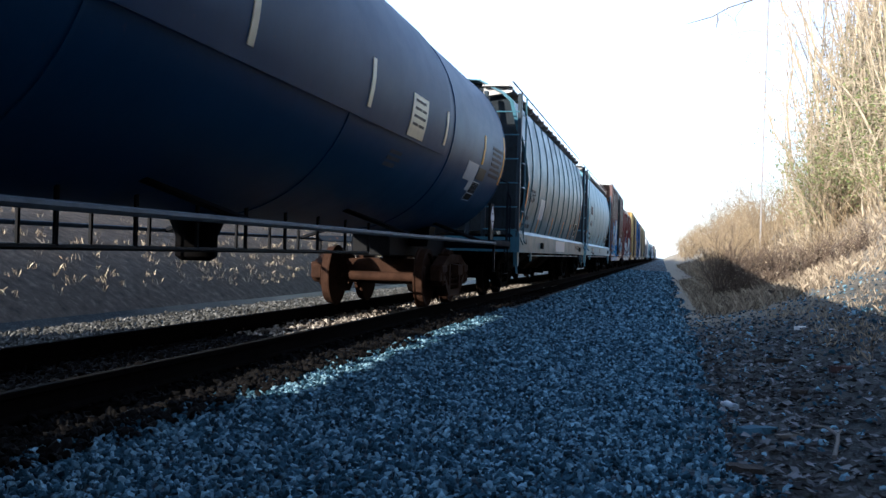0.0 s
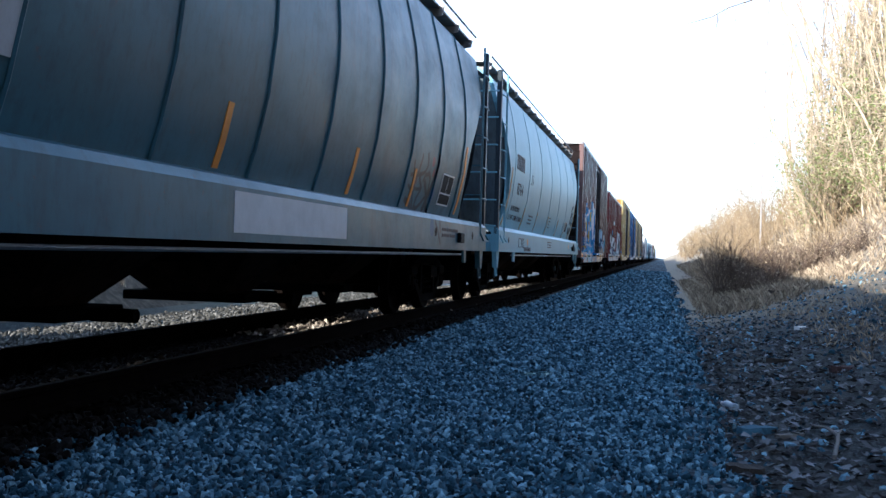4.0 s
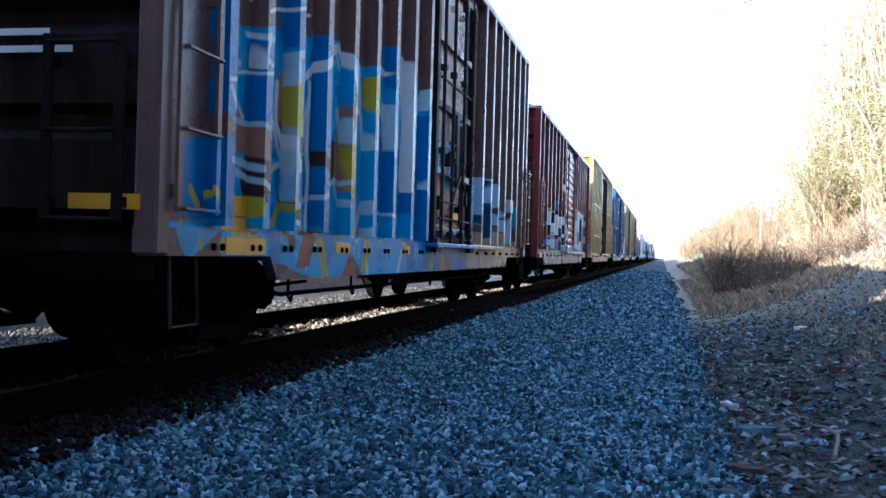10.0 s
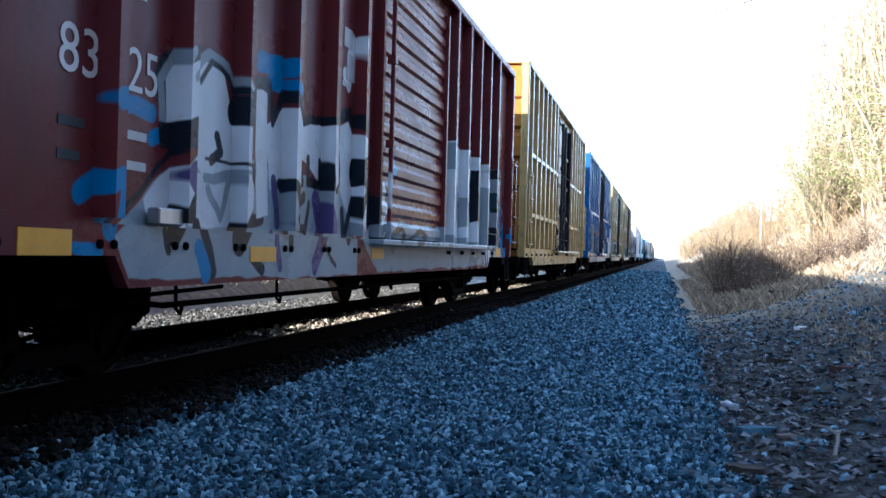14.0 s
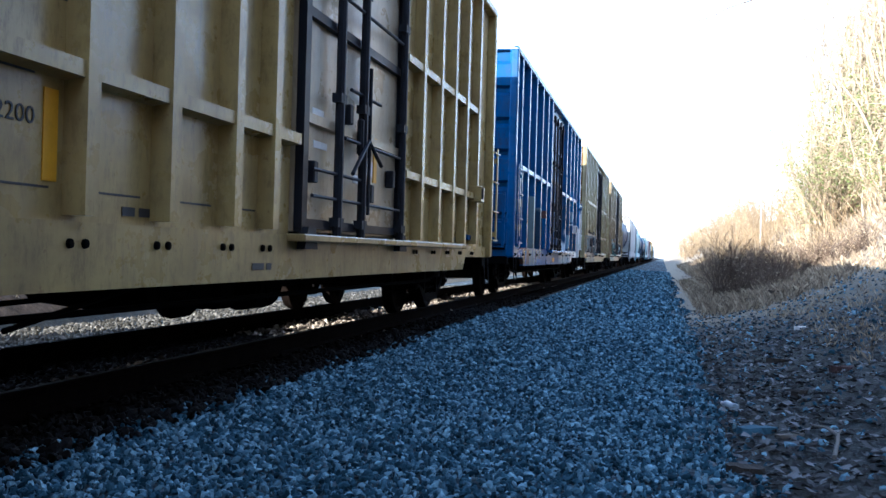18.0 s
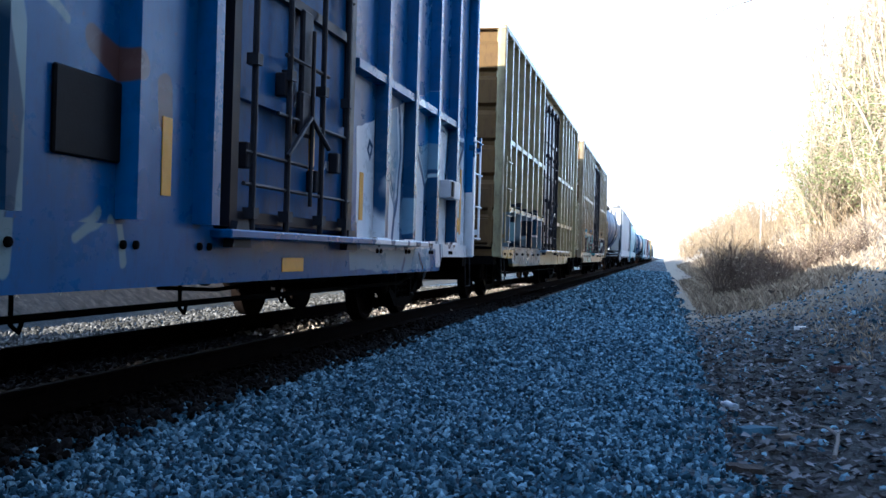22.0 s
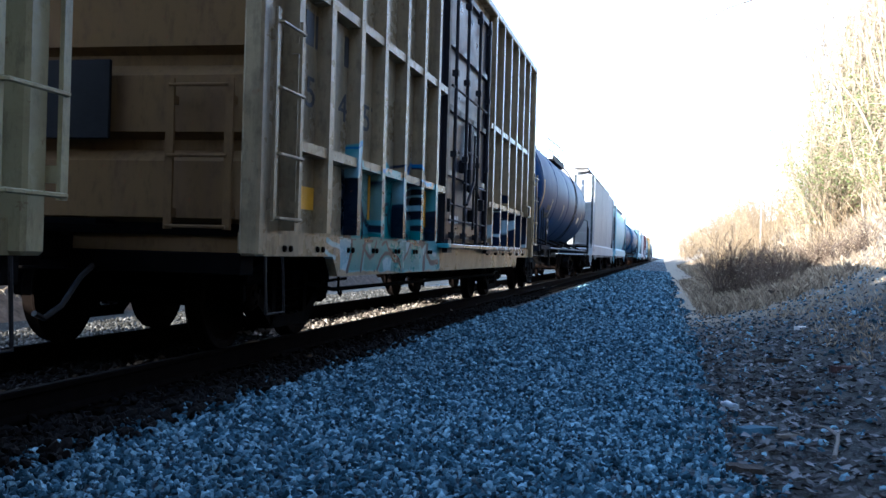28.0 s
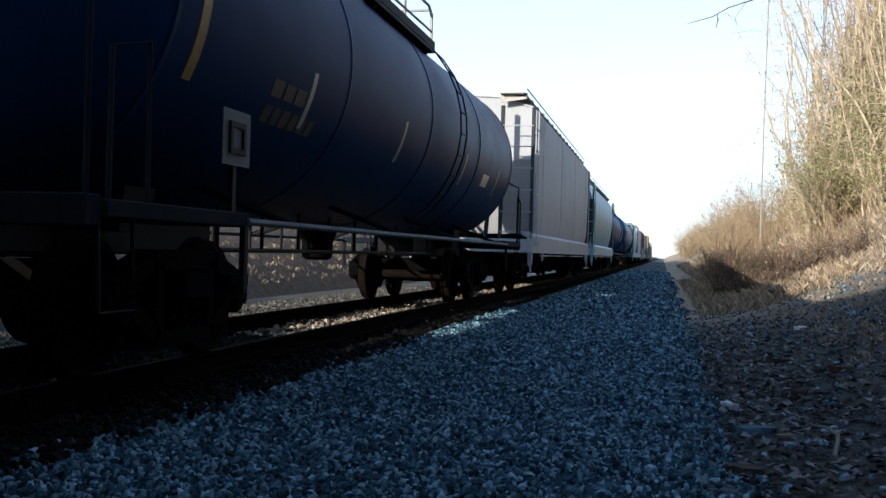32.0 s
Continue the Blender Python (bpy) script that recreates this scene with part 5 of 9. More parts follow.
pale_piece_1 = [
    (DEEP, 0.104, [(3.62, 1.66), (3.50, 1.45), (3.50, 1.20)]),
    (ICE, 0, [(3.70, 1.49), (3.92, 1.08), (4.28, 1.03), (4.25, 1.33), (3.76, 1.86)]),
    (ICE, 0, [(4.09, 1.44), (4.66, 1.17), (4.69, 1.94), (4.17, 2.08)]),
    (DEEP, 0.073, [(4.49, 2.07), (4.55, 1.75)]),
    (DEEP, 0.081, [(4.33, 1.59), (4.55, 1.26)]),
    (ICE, 0, [(4.57, 1.97), (4.58, 1.16), (4.89, 1.18), (5.05, 1.52), (4.95, 2.08)]),
    (ICE, 0, [(5.12, 1.41), (5.35, 1.40), (5.39, 2.06), (5.15, 2.05)]),
    (DEEP, 0.039, [(5.15, 2.05), (5.14, 1.53), (5.01, 1.28)]),
    (ICE, 0.104, [(5.01, 1.36), (5.84, 1.15), (5.93, 1.60), (6.07, 1.92)]),
    (DEEP, 0.181, [(5.99, 1.37), (6.11, 1.16)]),
    (CYAN, 0.185, [(6.62, 1.60), (6.78, 1.16)]),
    (GREY, 0.089, [(2.81, 0.77), (2.90, 0.63)])]
pale_piece_2 = [
    (GREY, 0.089, [(3.33, 0.74), (3.39, 0.63)]),
    (GREY, 0.099, [(3.92, 0.73), (3.96, 0.64)]),
    (GREY, 0.071, [(2.27, 0.87), (2.22, 0.65)]),
    (GREY, 0.046, [(3.59, 1.03), (3.62, 0.97)]),
    (GREY, 0.045, [(4.33, 1.10), (4.51, 1.04)])]
silver_piece = [
    (GREY, 0, [(-6.14, 0.89), (-5.98, 0.66), (-1.61, 0.62), (-1.69, 1.44), (-5.26, 1.46)]),
    (SPRAY, 0.054, [(-6.23, 1.62), (-5.88, 1.65), (-5.66, 1.62)]),
    (SPRAY, 0.048, [(-5.66, 1.48), (-5.59, 1.50)]),
    (SPRAY, 0.059, [(-6.43, 1.12), (-6.21, 1.23), (-6.17, 1.16)]),
    (SPRAY, 0.075, [(-6.16, 1.14), (-6.19, 0.94)]),
    (SPRAY, 0.084, [(-4.05, 2.24), (-3.62, 2.26)]),
    (SPRAY, 0.062, [(-3.85, 2.13), (-3.53, 2.11)]),
    (SPRAY, 0.037, [(-6.51, 0.82), (-6.29, 0.81)]),
    (INKY, 0, [(-5.67, 1.86), (-5.56, 1.58), (-5.13, 1.67), (-5.13, 2.10), (-5.37, 2.11), (-5.57, 2.01)]),
    (CHROME, 0, [(-5.53, 1.96), (-5.50, 1.60), (-5.23, 1.64), (-5.22, 2.03)]),
    (GREY, 0.037, [(-5.54, 1.61), (-5.58, 1.85), (-5.41, 2.06)]),
    (INKY, 0, [(-5.58, 1.59), (-5.57, 1.44), (-5.19, 1.47), (-5.14, 1.67)])]
silver_piece_1 = [
    (CHROME, 0, [(-5.74, 1.13), (-5.67, 0.97), (-5.19, 0.97), (-5.22, 1.42), (-5.33, 1.41)]),
    (INKY, 0.019, [(-5.44, 1.44), (-5.72, 1.20), (-6.15, 0.96)]),
    (PURPLE, 0.096, [(-5.34, 1.29), (-5.30, 1.26)]),
    (INKY, 0.096, [(-5.22, 1.15), (-5.43, 0.95)]),
    (INKY, 0.034, [(-5.56, 0.95), (-5.51, 0.84)]),
    (CHROME, 0, [(-5.19, 1.46), (-4.99, 1.34), (-4.47, 1.39), (-4.50, 1.72), (-4.69, 2.03), (-4.97, 2.05), (-5.14, 1.91)]),
    (CHROME, 0, [(-5.20, 1.34), (-5.15, 0.99), (-4.40, 0.99), (-4.42, 1.36)]),
    (GREY, 0.039, [(-5.34, 1.89), (-4.93, 2.10), (-4.62, 2.07), (-4.44, 1.91), (-4.53, 1.75)]),
    (INKY, 0.022, [(-5.02, 1.93), (-4.88, 2.06), (-4.60, 2.02), (-4.42, 1.86)]),
    (INKY, 0.097, [(-4.29, 2.00), (-4.53, 1.79)])]
silver_piece_2 = [
    (INKY, 0.041, [(-4.78, 1.61), (-4.71, 1.50), (-4.85, 1.45)]),
    (GREY, 0.035, [(-4.93, 1.32), (-4.54, 1.33), (-4.68, 1.05), (-4.88, 1.25)]),
    (INKY, 0.012, [(-4.94, 1.46), (-4.46, 1.42), (-4.33, 1.37)]),
    (INKY, 0.091, [(-4.37, 1.76), (-4.31, 1.49), (-4.37, 1.37)]),
    (INKY, 0.129, [(-4.34, 1.05), (-4.45, 0.92)]),
    (INKY, 0.049, [(-4.09, 1.41), (-3.97, 1.07), (-4.45, 1.05)]),
    (INKY, 0.054, [(-5.04, 0.99), (-4.90, 0.69)]),
    (SPRAY, 0.068, [(-5.10, 0.84), (-4.99, 0.68)]),
    (INKY, 0.051, [(-4.22, 0.78), (-4.03, 0.69)]),
    (CHROME, 0, [(-4.18, 2.05), (-4.06, 1.08), (-3.84, 1.09), (-3.93, 2.02)]),
    (CHROME, 0, [(-3.96, 1.78), (-3.80, 1.30), (-3.23, 1.38), (-3.29, 2.08)]),
    (INKY, 0.047, [(-4.41, 2.04), (-3.89, 2.09), (-3.79, 1.84), (-3.59, 2.05), (-3.52, 2.02), (-3.11, 1.39)])]
silver_piece_3 = [
    (GREY, 0.102, [(-3.37, 2.00), (-3.30, 1.38)]),
    (INKY, 0.048, [(-3.61, 1.36), (-3.53, 1.32), (-3.42, 1.11), (-3.45, 0.90)]),
    (PURPLE, 0.060, [(-3.73, 1.38), (-3.63, 1.06)]),
    (PURPLE, 0.050, [(-3.75, 0.94), (-3.68, 0.73)]),
    (CHROME, 0, [(-3.15, 1.86), (-3.13, 1.60), (-2.51, 1.36), (-2.56, 1.95)]),
    (INKY, 0.038, [(-3.08, 1.90), (-2.40, 2.02), (-2.46, 1.71)]),
    (INKY, 0.044, [(-2.98, 1.60), (-2.96, 1.40), (-2.65, 1.41), (-2.67, 1.60)]),
    (GREY, 0.158, [(-2.35, 2.14), (-2.29, 1.40)]),
    (INKY, 0.147, [(-2.35, 2.16), (-2.37, 2.07)]),
    (INKY, 0.035, [(-2.52, 1.42), (-2.57, 1.38)]),
    (PURPLE, 0.084, [(-2.75, 1.28), (-2.59, 1.05), (-2.86, 0.73)]),
    (INKY, 0.042, [(-3.05, 1.28), (-3.47, 1.09), (-2.98, 1.02), (-2.92, 1.22)])]
silver_piece_4 = [
    (CHROME, 0, [(-2.14, 1.99), (-2.07, 1.39), (-1.54, 0.95), (-1.63, 1.91), (-1.88, 2.08)]),
    (INKY, 0.055, [(-2.51, 1.99), (-1.83, 2.15), (-1.47, 1.93), (-1.57, 1.50), (-1.94, 0.95), (-2.00, 1.22)]),
    (INKY, 0.148, [(-1.65, 1.60), (-0.96, 1.20)]),
    (INKY, 0.025, [(-2.68, 0.96), (-2.54, 0.87), (-2.31, 0.72)]),
    (CHROME, 0.103, [(-1.79, 2.83), (-1.84, 2.65)]),
    (CHROME, 0.074, [(-1.99, 2.49), (-1.88, 2.41)])]
door_scrawl = [
    (GREY, 0, [(-1.44, 0.96), (-0.89, 0.65), (6.42, 0.66), (6.36, 1.02), (2.74, 1.20), (-0.94, 1.17)]),
    (INKY, 0.041, [(-0.64, 1.14), (-0.48, 0.97), (0.01, 1.13), (0.32, 0.95), (1.01, 1.13), (1.39, 0.97)]),
    (CHROME, 0.101, [(-0.88, 1.61), (-0.65, 1.28)]),
    (SPRAY, 0.102, [(-0.41, 1.82), (-0.32, 1.77)]),
    (CHROME, 0, [(2.31, 2.40), (2.47, 1.12), (7.08, 0.90), (7.47, 2.26)]),
    (INKY, 0.138, [(2.92, 2.27), (2.92, 1.75), (3.16, 1.30)]),
    (GREY, 0.186, [(2.68, 2.19), (3.62, 1.40)]),
    (INKY, 0.117, [(3.74, 2.21), (4.13, 1.30)]),
    (INKY, 0.152, [(4.70, 2.22), (4.42, 1.69), (4.76, 1.19)]),
    (INKY, 0.145, [(5.53, 2.20), (5.95, 1.22)]),
    (INKY, 0.164, [(6.35, 2.15), (6.63, 1.14)])]
end_piece = [
    (GREY, 0, [(5.23, 1.88), (5.29, 0.65), (7.53, 0.70), (7.38, 2.40)]),
    (CHROME, 0, [(5.58, 1.96), (5.60, 0.68), (5.91, 0.72), (5.84, 2.02)]),
    (CHROME, 0, [(5.91, 1.19), (6.01, 0.69), (6.43, 0.75), (6.32, 1.22)]),
    (DEEPGREY, 0, [(5.99, 1.81), (6.06, 1.51), (6.44, 1.59), (6.42, 1.88), (6.20, 1.89)]),
    (INKY, 0.035, [(5.92, 2.04), (5.90, 1.79), (5.81, 1.59), (5.77, 1.12), (5.82, 0.94), (5.94, 0.70)]),
    (INKY, 0.044, [(6.70, 2.23), (6.75, 2.05), (6.41, 2.01)]),
    (INKY, 0.043, [(6.40, 1.78), (6.31, 1.61), (6.74, 1.51), (6.78, 1.32)]),
    (INKY, 0.052, [(6.28, 1.25), (6.46, 1.11)]),
    (INKY, 0.149, [(6.25, 1.04), (6.41, 0.87)]),
    (INKY, 0.021, [(6.76, 2.12), (7.11, 2.23), (7.45, 2.22)])]
end_piece_1 = [
    (WHITE, 0, [(6.77, 2.12), (6.80, 1.59), (7.10, 1.62), (7.34, 1.93), (7.32, 2.17)]),
    (WHITE, 0.086, [(6.98, 1.49), (7.08, 1.28)]),
    (SPRAY, 0.092, [(7.49, 1.65), (7.35, 1.41)]),
    (SPRAY, 0.155, [(7.74, 1.28), (7.69, 0.85)]),
    (INKY, 0.046, [(7.20, 1.26), (7.39, 1.02), (7.52, 0.85), (7.53, 0.70)]),
    (PURPLE, 0.084, [(6.88, 1.17), (7.04, 1.03)]),
    (PURPLE, 0.063, [(5.65, 0.88), (5.77, 0.71)]),
    (REDDISH, 0.050, [(6.97, 1.57), (7.23, 1.36)])]
grey_swirl = [
    (HAZE, 0.086, [(-7.35, 1.95), (-7.53, 1.59), (-7.46, 1.17), (-7.17, 0.95), (-6.74, 0.98)]),
    (HAZE, 0.061, [(-7.13, 1.90), (-7.09, 1.73)]),
    (HAZE, 0.045, [(-7.23, 1.47), (-6.96, 1.27)])]
rubbed_piece = [
    (RUSTY, 0, [(-5.55, 2.08), (-5.53, 1.87), (-4.77, 1.82), (-4.86, 2.14)]),
    (RUSTY, 0, [(-5.90, 1.23), (-5.87, 0.65), (-4.86, 0.64), (-4.81, 1.35)]),
    (RUSTY, 0.051, [(-4.59, 2.14), (-3.70, 2.27)]),
    (RUSTY, 0.081, [(-2.67, 1.93), (-2.39, 1.85)]),
    (RUSTY, 0.092, [(-1.87, 1.81), (-1.86, 1.62)]),
    (HAZE, 0.107, [(-4.81, 2.03), (-4.83, 1.66), (-4.67, 0.72)]),
    (HAZE, 0.098, [(-4.68, 2.05), (-4.31, 1.36), (-4.48, 0.76)]),
    (HAZE, 0.108, [(-3.98, 2.16), (-4.03, 1.54), (-4.03, 0.74)]),
    (HAZE, 0.076, [(-3.82, 2.11), (-3.69, 1.61), (-3.99, 0.72)]),
    (SHADE, 0.041, [(-4.24, 2.00), (-4.27, 1.66), (-4.14, 1.30)]),
    (SHADE, 0.132, [(-3.64, 1.82), (-3.50, 1.02)]),
    (HAZE, 0.053, [(-3.51, 1.92), (-3.40, 1.44), (-3.46, 0.77)]),
    (HAZE, 0.027, [(-2.57, 1.05), (-2.87, 0.90)])]
rubbed_piece_1 = [
    (HAZE, 0.033, [(-2.46, 1.00), (-2.41, 0.78)]),
    (AZURE, 0.071, [(-5.33, 0.99), (-5.44, 0.69)]),
    (HAZE, 0.019, [(-4.93, 1.61), (-4.77, 1.39)]),
    (SHADE, 0.036, [(-4.61, 0.85), (-4.54, 0.71)]),
    (SHADE, 0.038, [(-4.27, 0.81), (-4.19, 0.69)]),
    (HAZE, 0.029, [(-3.28, 2.12), (-2.92, 1.96)]),
    (HAZE, 0.115, [(0.27, 2.36), (0.45, 1.82)])]
silver_field = [
    (SILVER, 0, [(2.04, 2.06), (2.12, 0.85), (5.50, 0.90), (5.40, 2.95)]),
    (AZURE, 0, [(4.39, 2.68), (4.62, 2.07), (5.30, 2.17), (5.25, 2.91)]),
    (SILVER, 0, [(5.37, 2.57), (5.52, 0.68), (8.12, 0.74), (7.96, 2.34), (7.54, 2.56), (6.46, 2.57)]),
    (STEEL, 0, [(1.76, 0.86), (1.77, 0.67), (5.19, 0.64), (5.17, 0.90)]),
    (STEEL, 0, [(3.04, 1.82), (3.50, 1.34), (3.65, 1.83), (3.56, 2.46), (3.26, 2.38)]),
    # strokes down the three posts stand for the shaded post sides
    (NIGHT, 0.087, [(2.74, 2.24), (2.81, 1.00)]),
    (NIGHT, 0.129, [(4.00, 2.58), (3.91, 0.98)]),
    (NIGHT, 0.145, [(5.17, 1.94), (5.22, 1.01)]),
    (NIGHT, 0.041, [(3.22, 2.37), (3.11, 2.03), (2.76, 1.78), (3.35, 1.68), (3.55, 1.31), (3.46, 0.89)])]
silver_field_1 = [
    (PALE, 0.011, [(3.18, 2.30), (3.09, 2.02), (2.77, 1.78), (3.33, 1.69), (3.53, 1.35)]),
    (NIGHT, 0.050, [(3.65, 2.48), (3.73, 1.95), (3.65, 1.46), (3.56, 1.27)]),
    (PALE, 0.014, [(3.63, 2.41), (3.70, 1.95), (3.62, 1.47)]),
    (NIGHT, 0.024, [(2.51, 1.97), (2.61, 1.92), (2.52, 1.80), (2.44, 1.87), (2.51, 1.97)]),
    (STEEL, 0, [(4.54, 2.14), (4.65, 1.91), (4.94, 1.71), (5.25, 1.97), (5.27, 2.26)]),
    (NIGHT, 0.057, [(4.44, 2.42), (4.56, 2.06), (4.83, 1.86), (5.01, 1.68), (5.00, 1.00)]),
    (PALE, 0.017, [(4.49, 2.48), (4.61, 2.07), (4.89, 1.85), (5.01, 1.72), (5.37, 1.97)]),
    (NIGHT, 0.067, [(5.28, 2.56), (6.37, 2.52), (6.25, 1.87)]),
    (PALE, 0.023, [(5.72, 2.59), (6.26, 2.47), (6.16, 1.89)])]
silver_field_2 = [
    (NIGHT, 0.133, [(6.51, 2.35), (6.46, 1.88)]),
    (NIGHT, 0.049, [(6.48, 2.42), (7.46, 2.45), (6.93, 1.93)]),
    (PALE, 0.020, [(6.46, 2.37), (7.31, 2.40), (6.47, 1.90)]),
    (AZURE, 0.153, [(7.64, 2.49), (7.66, 1.91)]),
    (NIGHT, 0.044, [(5.79, 1.46), (5.27, 1.12), (5.84, 1.08), (5.79, 1.43)]),
    (NIGHT, 0.097, [(5.77, 1.04), (5.93, 0.67)]),
    (PALE, 0.032, [(5.83, 1.00), (5.95, 0.69)]),
    (NIGHT, 0.118, [(6.43, 1.55), (6.41, 1.01)]),
    (NIGHT, 0.061, [(7.04, 1.16), (6.70, 0.97)]),
    (STEEL, 0.114, [(3.96, 1.35), (3.92, 1.19)]),
    (NIGHT, 0.032, [(3.88, 0.79), (3.78, 0.67)]),
    (NIGHT, 0.034, [(4.59, 0.81), (4.80, 0.65)]),
    (NIGHT, 0.040, [(2.11, 1.09), (2.11, 0.96)])]
grey_piece = [
    (SLATE, 0, [(-7.24, 1.64), (-7.21, 0.68), (-6.52, 0.67), (-1.17, 0.65), (-1.45, 1.72), (-6.56, 1.66)]),
    (OCHRE, 0, [(-6.97, 0.92), (-6.96, 0.78), (-5.92, 0.76), (-5.93, 0.94)]),
    (SLATE, 0.029, [(-5.76, 1.74), (-5.61, 1.77)]),
    (SLATE, 0.040, [(-5.37, 1.78), (-5.41, 1.74)]),
    (SLATE, 0.049, [(-4.97, 1.82), (-4.93, 1.77)]),
    (SLATE, 0.025, [(-4.59, 1.72), (-4.33, 1.74)]),
    (SLATE, 0.037, [(-3.01, 1.76), (-2.62, 1.76)]),
    (NAVY, 0.026, [(-6.93, 1.70), (-6.52, 1.77), (-6.27, 1.78), (-6.23, 1.77), (-5.90, 1.72)]),
    (NAVY, 0.024, [(-5.88, 1.72), (-5.78, 1.81), (-5.58, 1.80)]),
    (NAVY, 0.036, [(-5.52, 1.75), (-5.38, 1.86), (-5.36, 1.81), (-5.34, 1.72)]),
    (NAVY, 0.037, [(-4.98, 1.88), (-4.87, 1.86), (-4.81, 1.73)]),
    (NAVY, 0.024, [(-4.81, 1.72), (-4.51, 1.80), (-4.52, 1.70)])]
grey_piece_1 = [
    (NAVY, 0.020, [(-4.40, 1.68), (-3.69, 1.79), (-3.62, 1.75)]),
    (NAVY, 0.028, [(-3.57, 1.71), (-2.89, 1.87), (-2.40, 1.76)]),
    (NAVY, 0.059, [(-6.22, 1.29), (-6.16, 1.04)]),
    (NAVY, 0.031, [(-6.21, 1.40), (-6.30, 1.20), (-6.24, 1.02)]),
    (NAVY, 0.082, [(-5.31, 1.38), (-5.27, 1.19), (-5.35, 0.96)]),
    (NAVY, 0.103, [(-4.47, 1.36), (-4.33, 1.03)]),
    (NAVY, 0.025, [(-4.70, 1.01), (-4.39, 1.11), (-4.26, 0.93), (-4.15, 0.69)]),
    (NAVY, 0.022, [(-4.93, 0.67), (-4.71, 0.78), (-4.45, 0.73), (-4.44, 0.62)]),
    (NAVY, 0.025, [(-4.52, 0.99), (-4.24, 0.69)]),
    (NAVY, 0.029, [(-3.93, 0.69), (-3.67, 1.02), (-3.66, 1.42)]),
    (NAVY, 0.048, [(-3.45, 0.93), (-3.07, 1.05), (-2.85, 0.95), (-2.90, 0.59)]),
    (NAVY, 0.026, [(-3.29, 0.64), (-3.06, 0.73), (-2.97, 0.59)])]
grey_piece_2 = [
    (NAVY, 0.051, [(-2.43, 1.05), (-2.38, 0.82), (-2.45, 0.57)]),
    (NAVY, 0.052, [(-2.14, 1.36), (-2.66, 1.04)]),
    (NAVY, 0.040, [(-1.92, 1.32), (-2.11, 0.77), (-1.76, 0.72)]),
    (NAVY, 0.028, [(-5.49, 1.05), (-5.50, 0.87), (-5.54, 0.77)]),
    (NAVY, 0.025, [(-5.36, 1.09), (-5.04, 0.91), (-5.11, 0.71)]),
    (OCHRE, 0.105, [(-2.65, 1.00), (-2.39, 0.92)]),
    (OCHRE, 0.032, [(-4.78, 0.68), (-4.63, 0.69)]),
    (NAVY, 0.020, [(-3.53, 1.11), (-2.95, 1.07)]),
    (PALE, 0.011, [(-5.46, 1.02), (-5.46, 0.87), (-5.50, 0.77)]),
    (PALE, 0.011, [(-4.64, 0.99), (-4.38, 1.08), (-4.31, 0.92)]),
    (PALE, 0.013, [(-3.36, 0.93), (-3.05, 1.02), (-2.98, 0.93)]),
    (PALE, 0.024, [(-2.60, 1.31), (-2.73, 1.05), (-2.29, 0.82)]),
    (PALE, 0.009, [(-6.27, 1.37), (-6.13, 1.22), (-6.28, 1.01)]),
    (NAVY, 0.033, [(-6.91, 1.27), (-6.69, 1.02)])]
grey_piece_3 = [
    (NAVY, 0.025, [(-6.41, 1.11), (-6.44, 0.96)])]
teal_piece = [
    (SAGE, 0, [(-5.36, 1.66), (-5.33, 1.08), (-1.46, 1.28), (-1.48, 1.58), (-4.35, 1.68)]),
    (TEAL, 0, [(-5.47, 0.65), (-1.40, 0.62), (-1.46, 1.32), (-5.27, 1.15)]),
    (MIST, 0, [(-5.72, 0.67), (-5.39, 0.67), (-5.29, 1.04), (-5.66, 0.97)]),
    (MIST, 0.025, [(-6.10, 0.93), (-5.67, 0.89)]),
    (NAVY, 0.032, [(-6.24, 1.07), (-5.87, 1.15)]),
    (MIST, 0.019, [(-6.13, 0.83), (-5.86, 0.78)]),
    (TEAL, 0.109, [(-5.39, 1.79), (-5.17, 0.96)]),
    (TEAL, 0.075, [(-5.01, 1.51), (-4.90, 1.19)]),
    (TEAL, 0.200, [(-4.02, 1.62), (-3.91, 1.26)]),
    (TEAL, 0.150, [(-2.11, 1.57), (-1.94, 1.33)]),
    (MIST, 0.036, [(-5.39, 1.61), (-5.35, 1.26)]),
    (MIST, 0.060, [(-4.02, 1.59), (-3.97, 1.41)]),
    (NAVY, 0.071, [(-5.38, 1.58), (-5.39, 1.04)]),
    (NAVY, 0.034, [(-5.31, 1.77), (-5.47, 1.42), (-5.41, 1.08), (-5.48, 0.68)])]
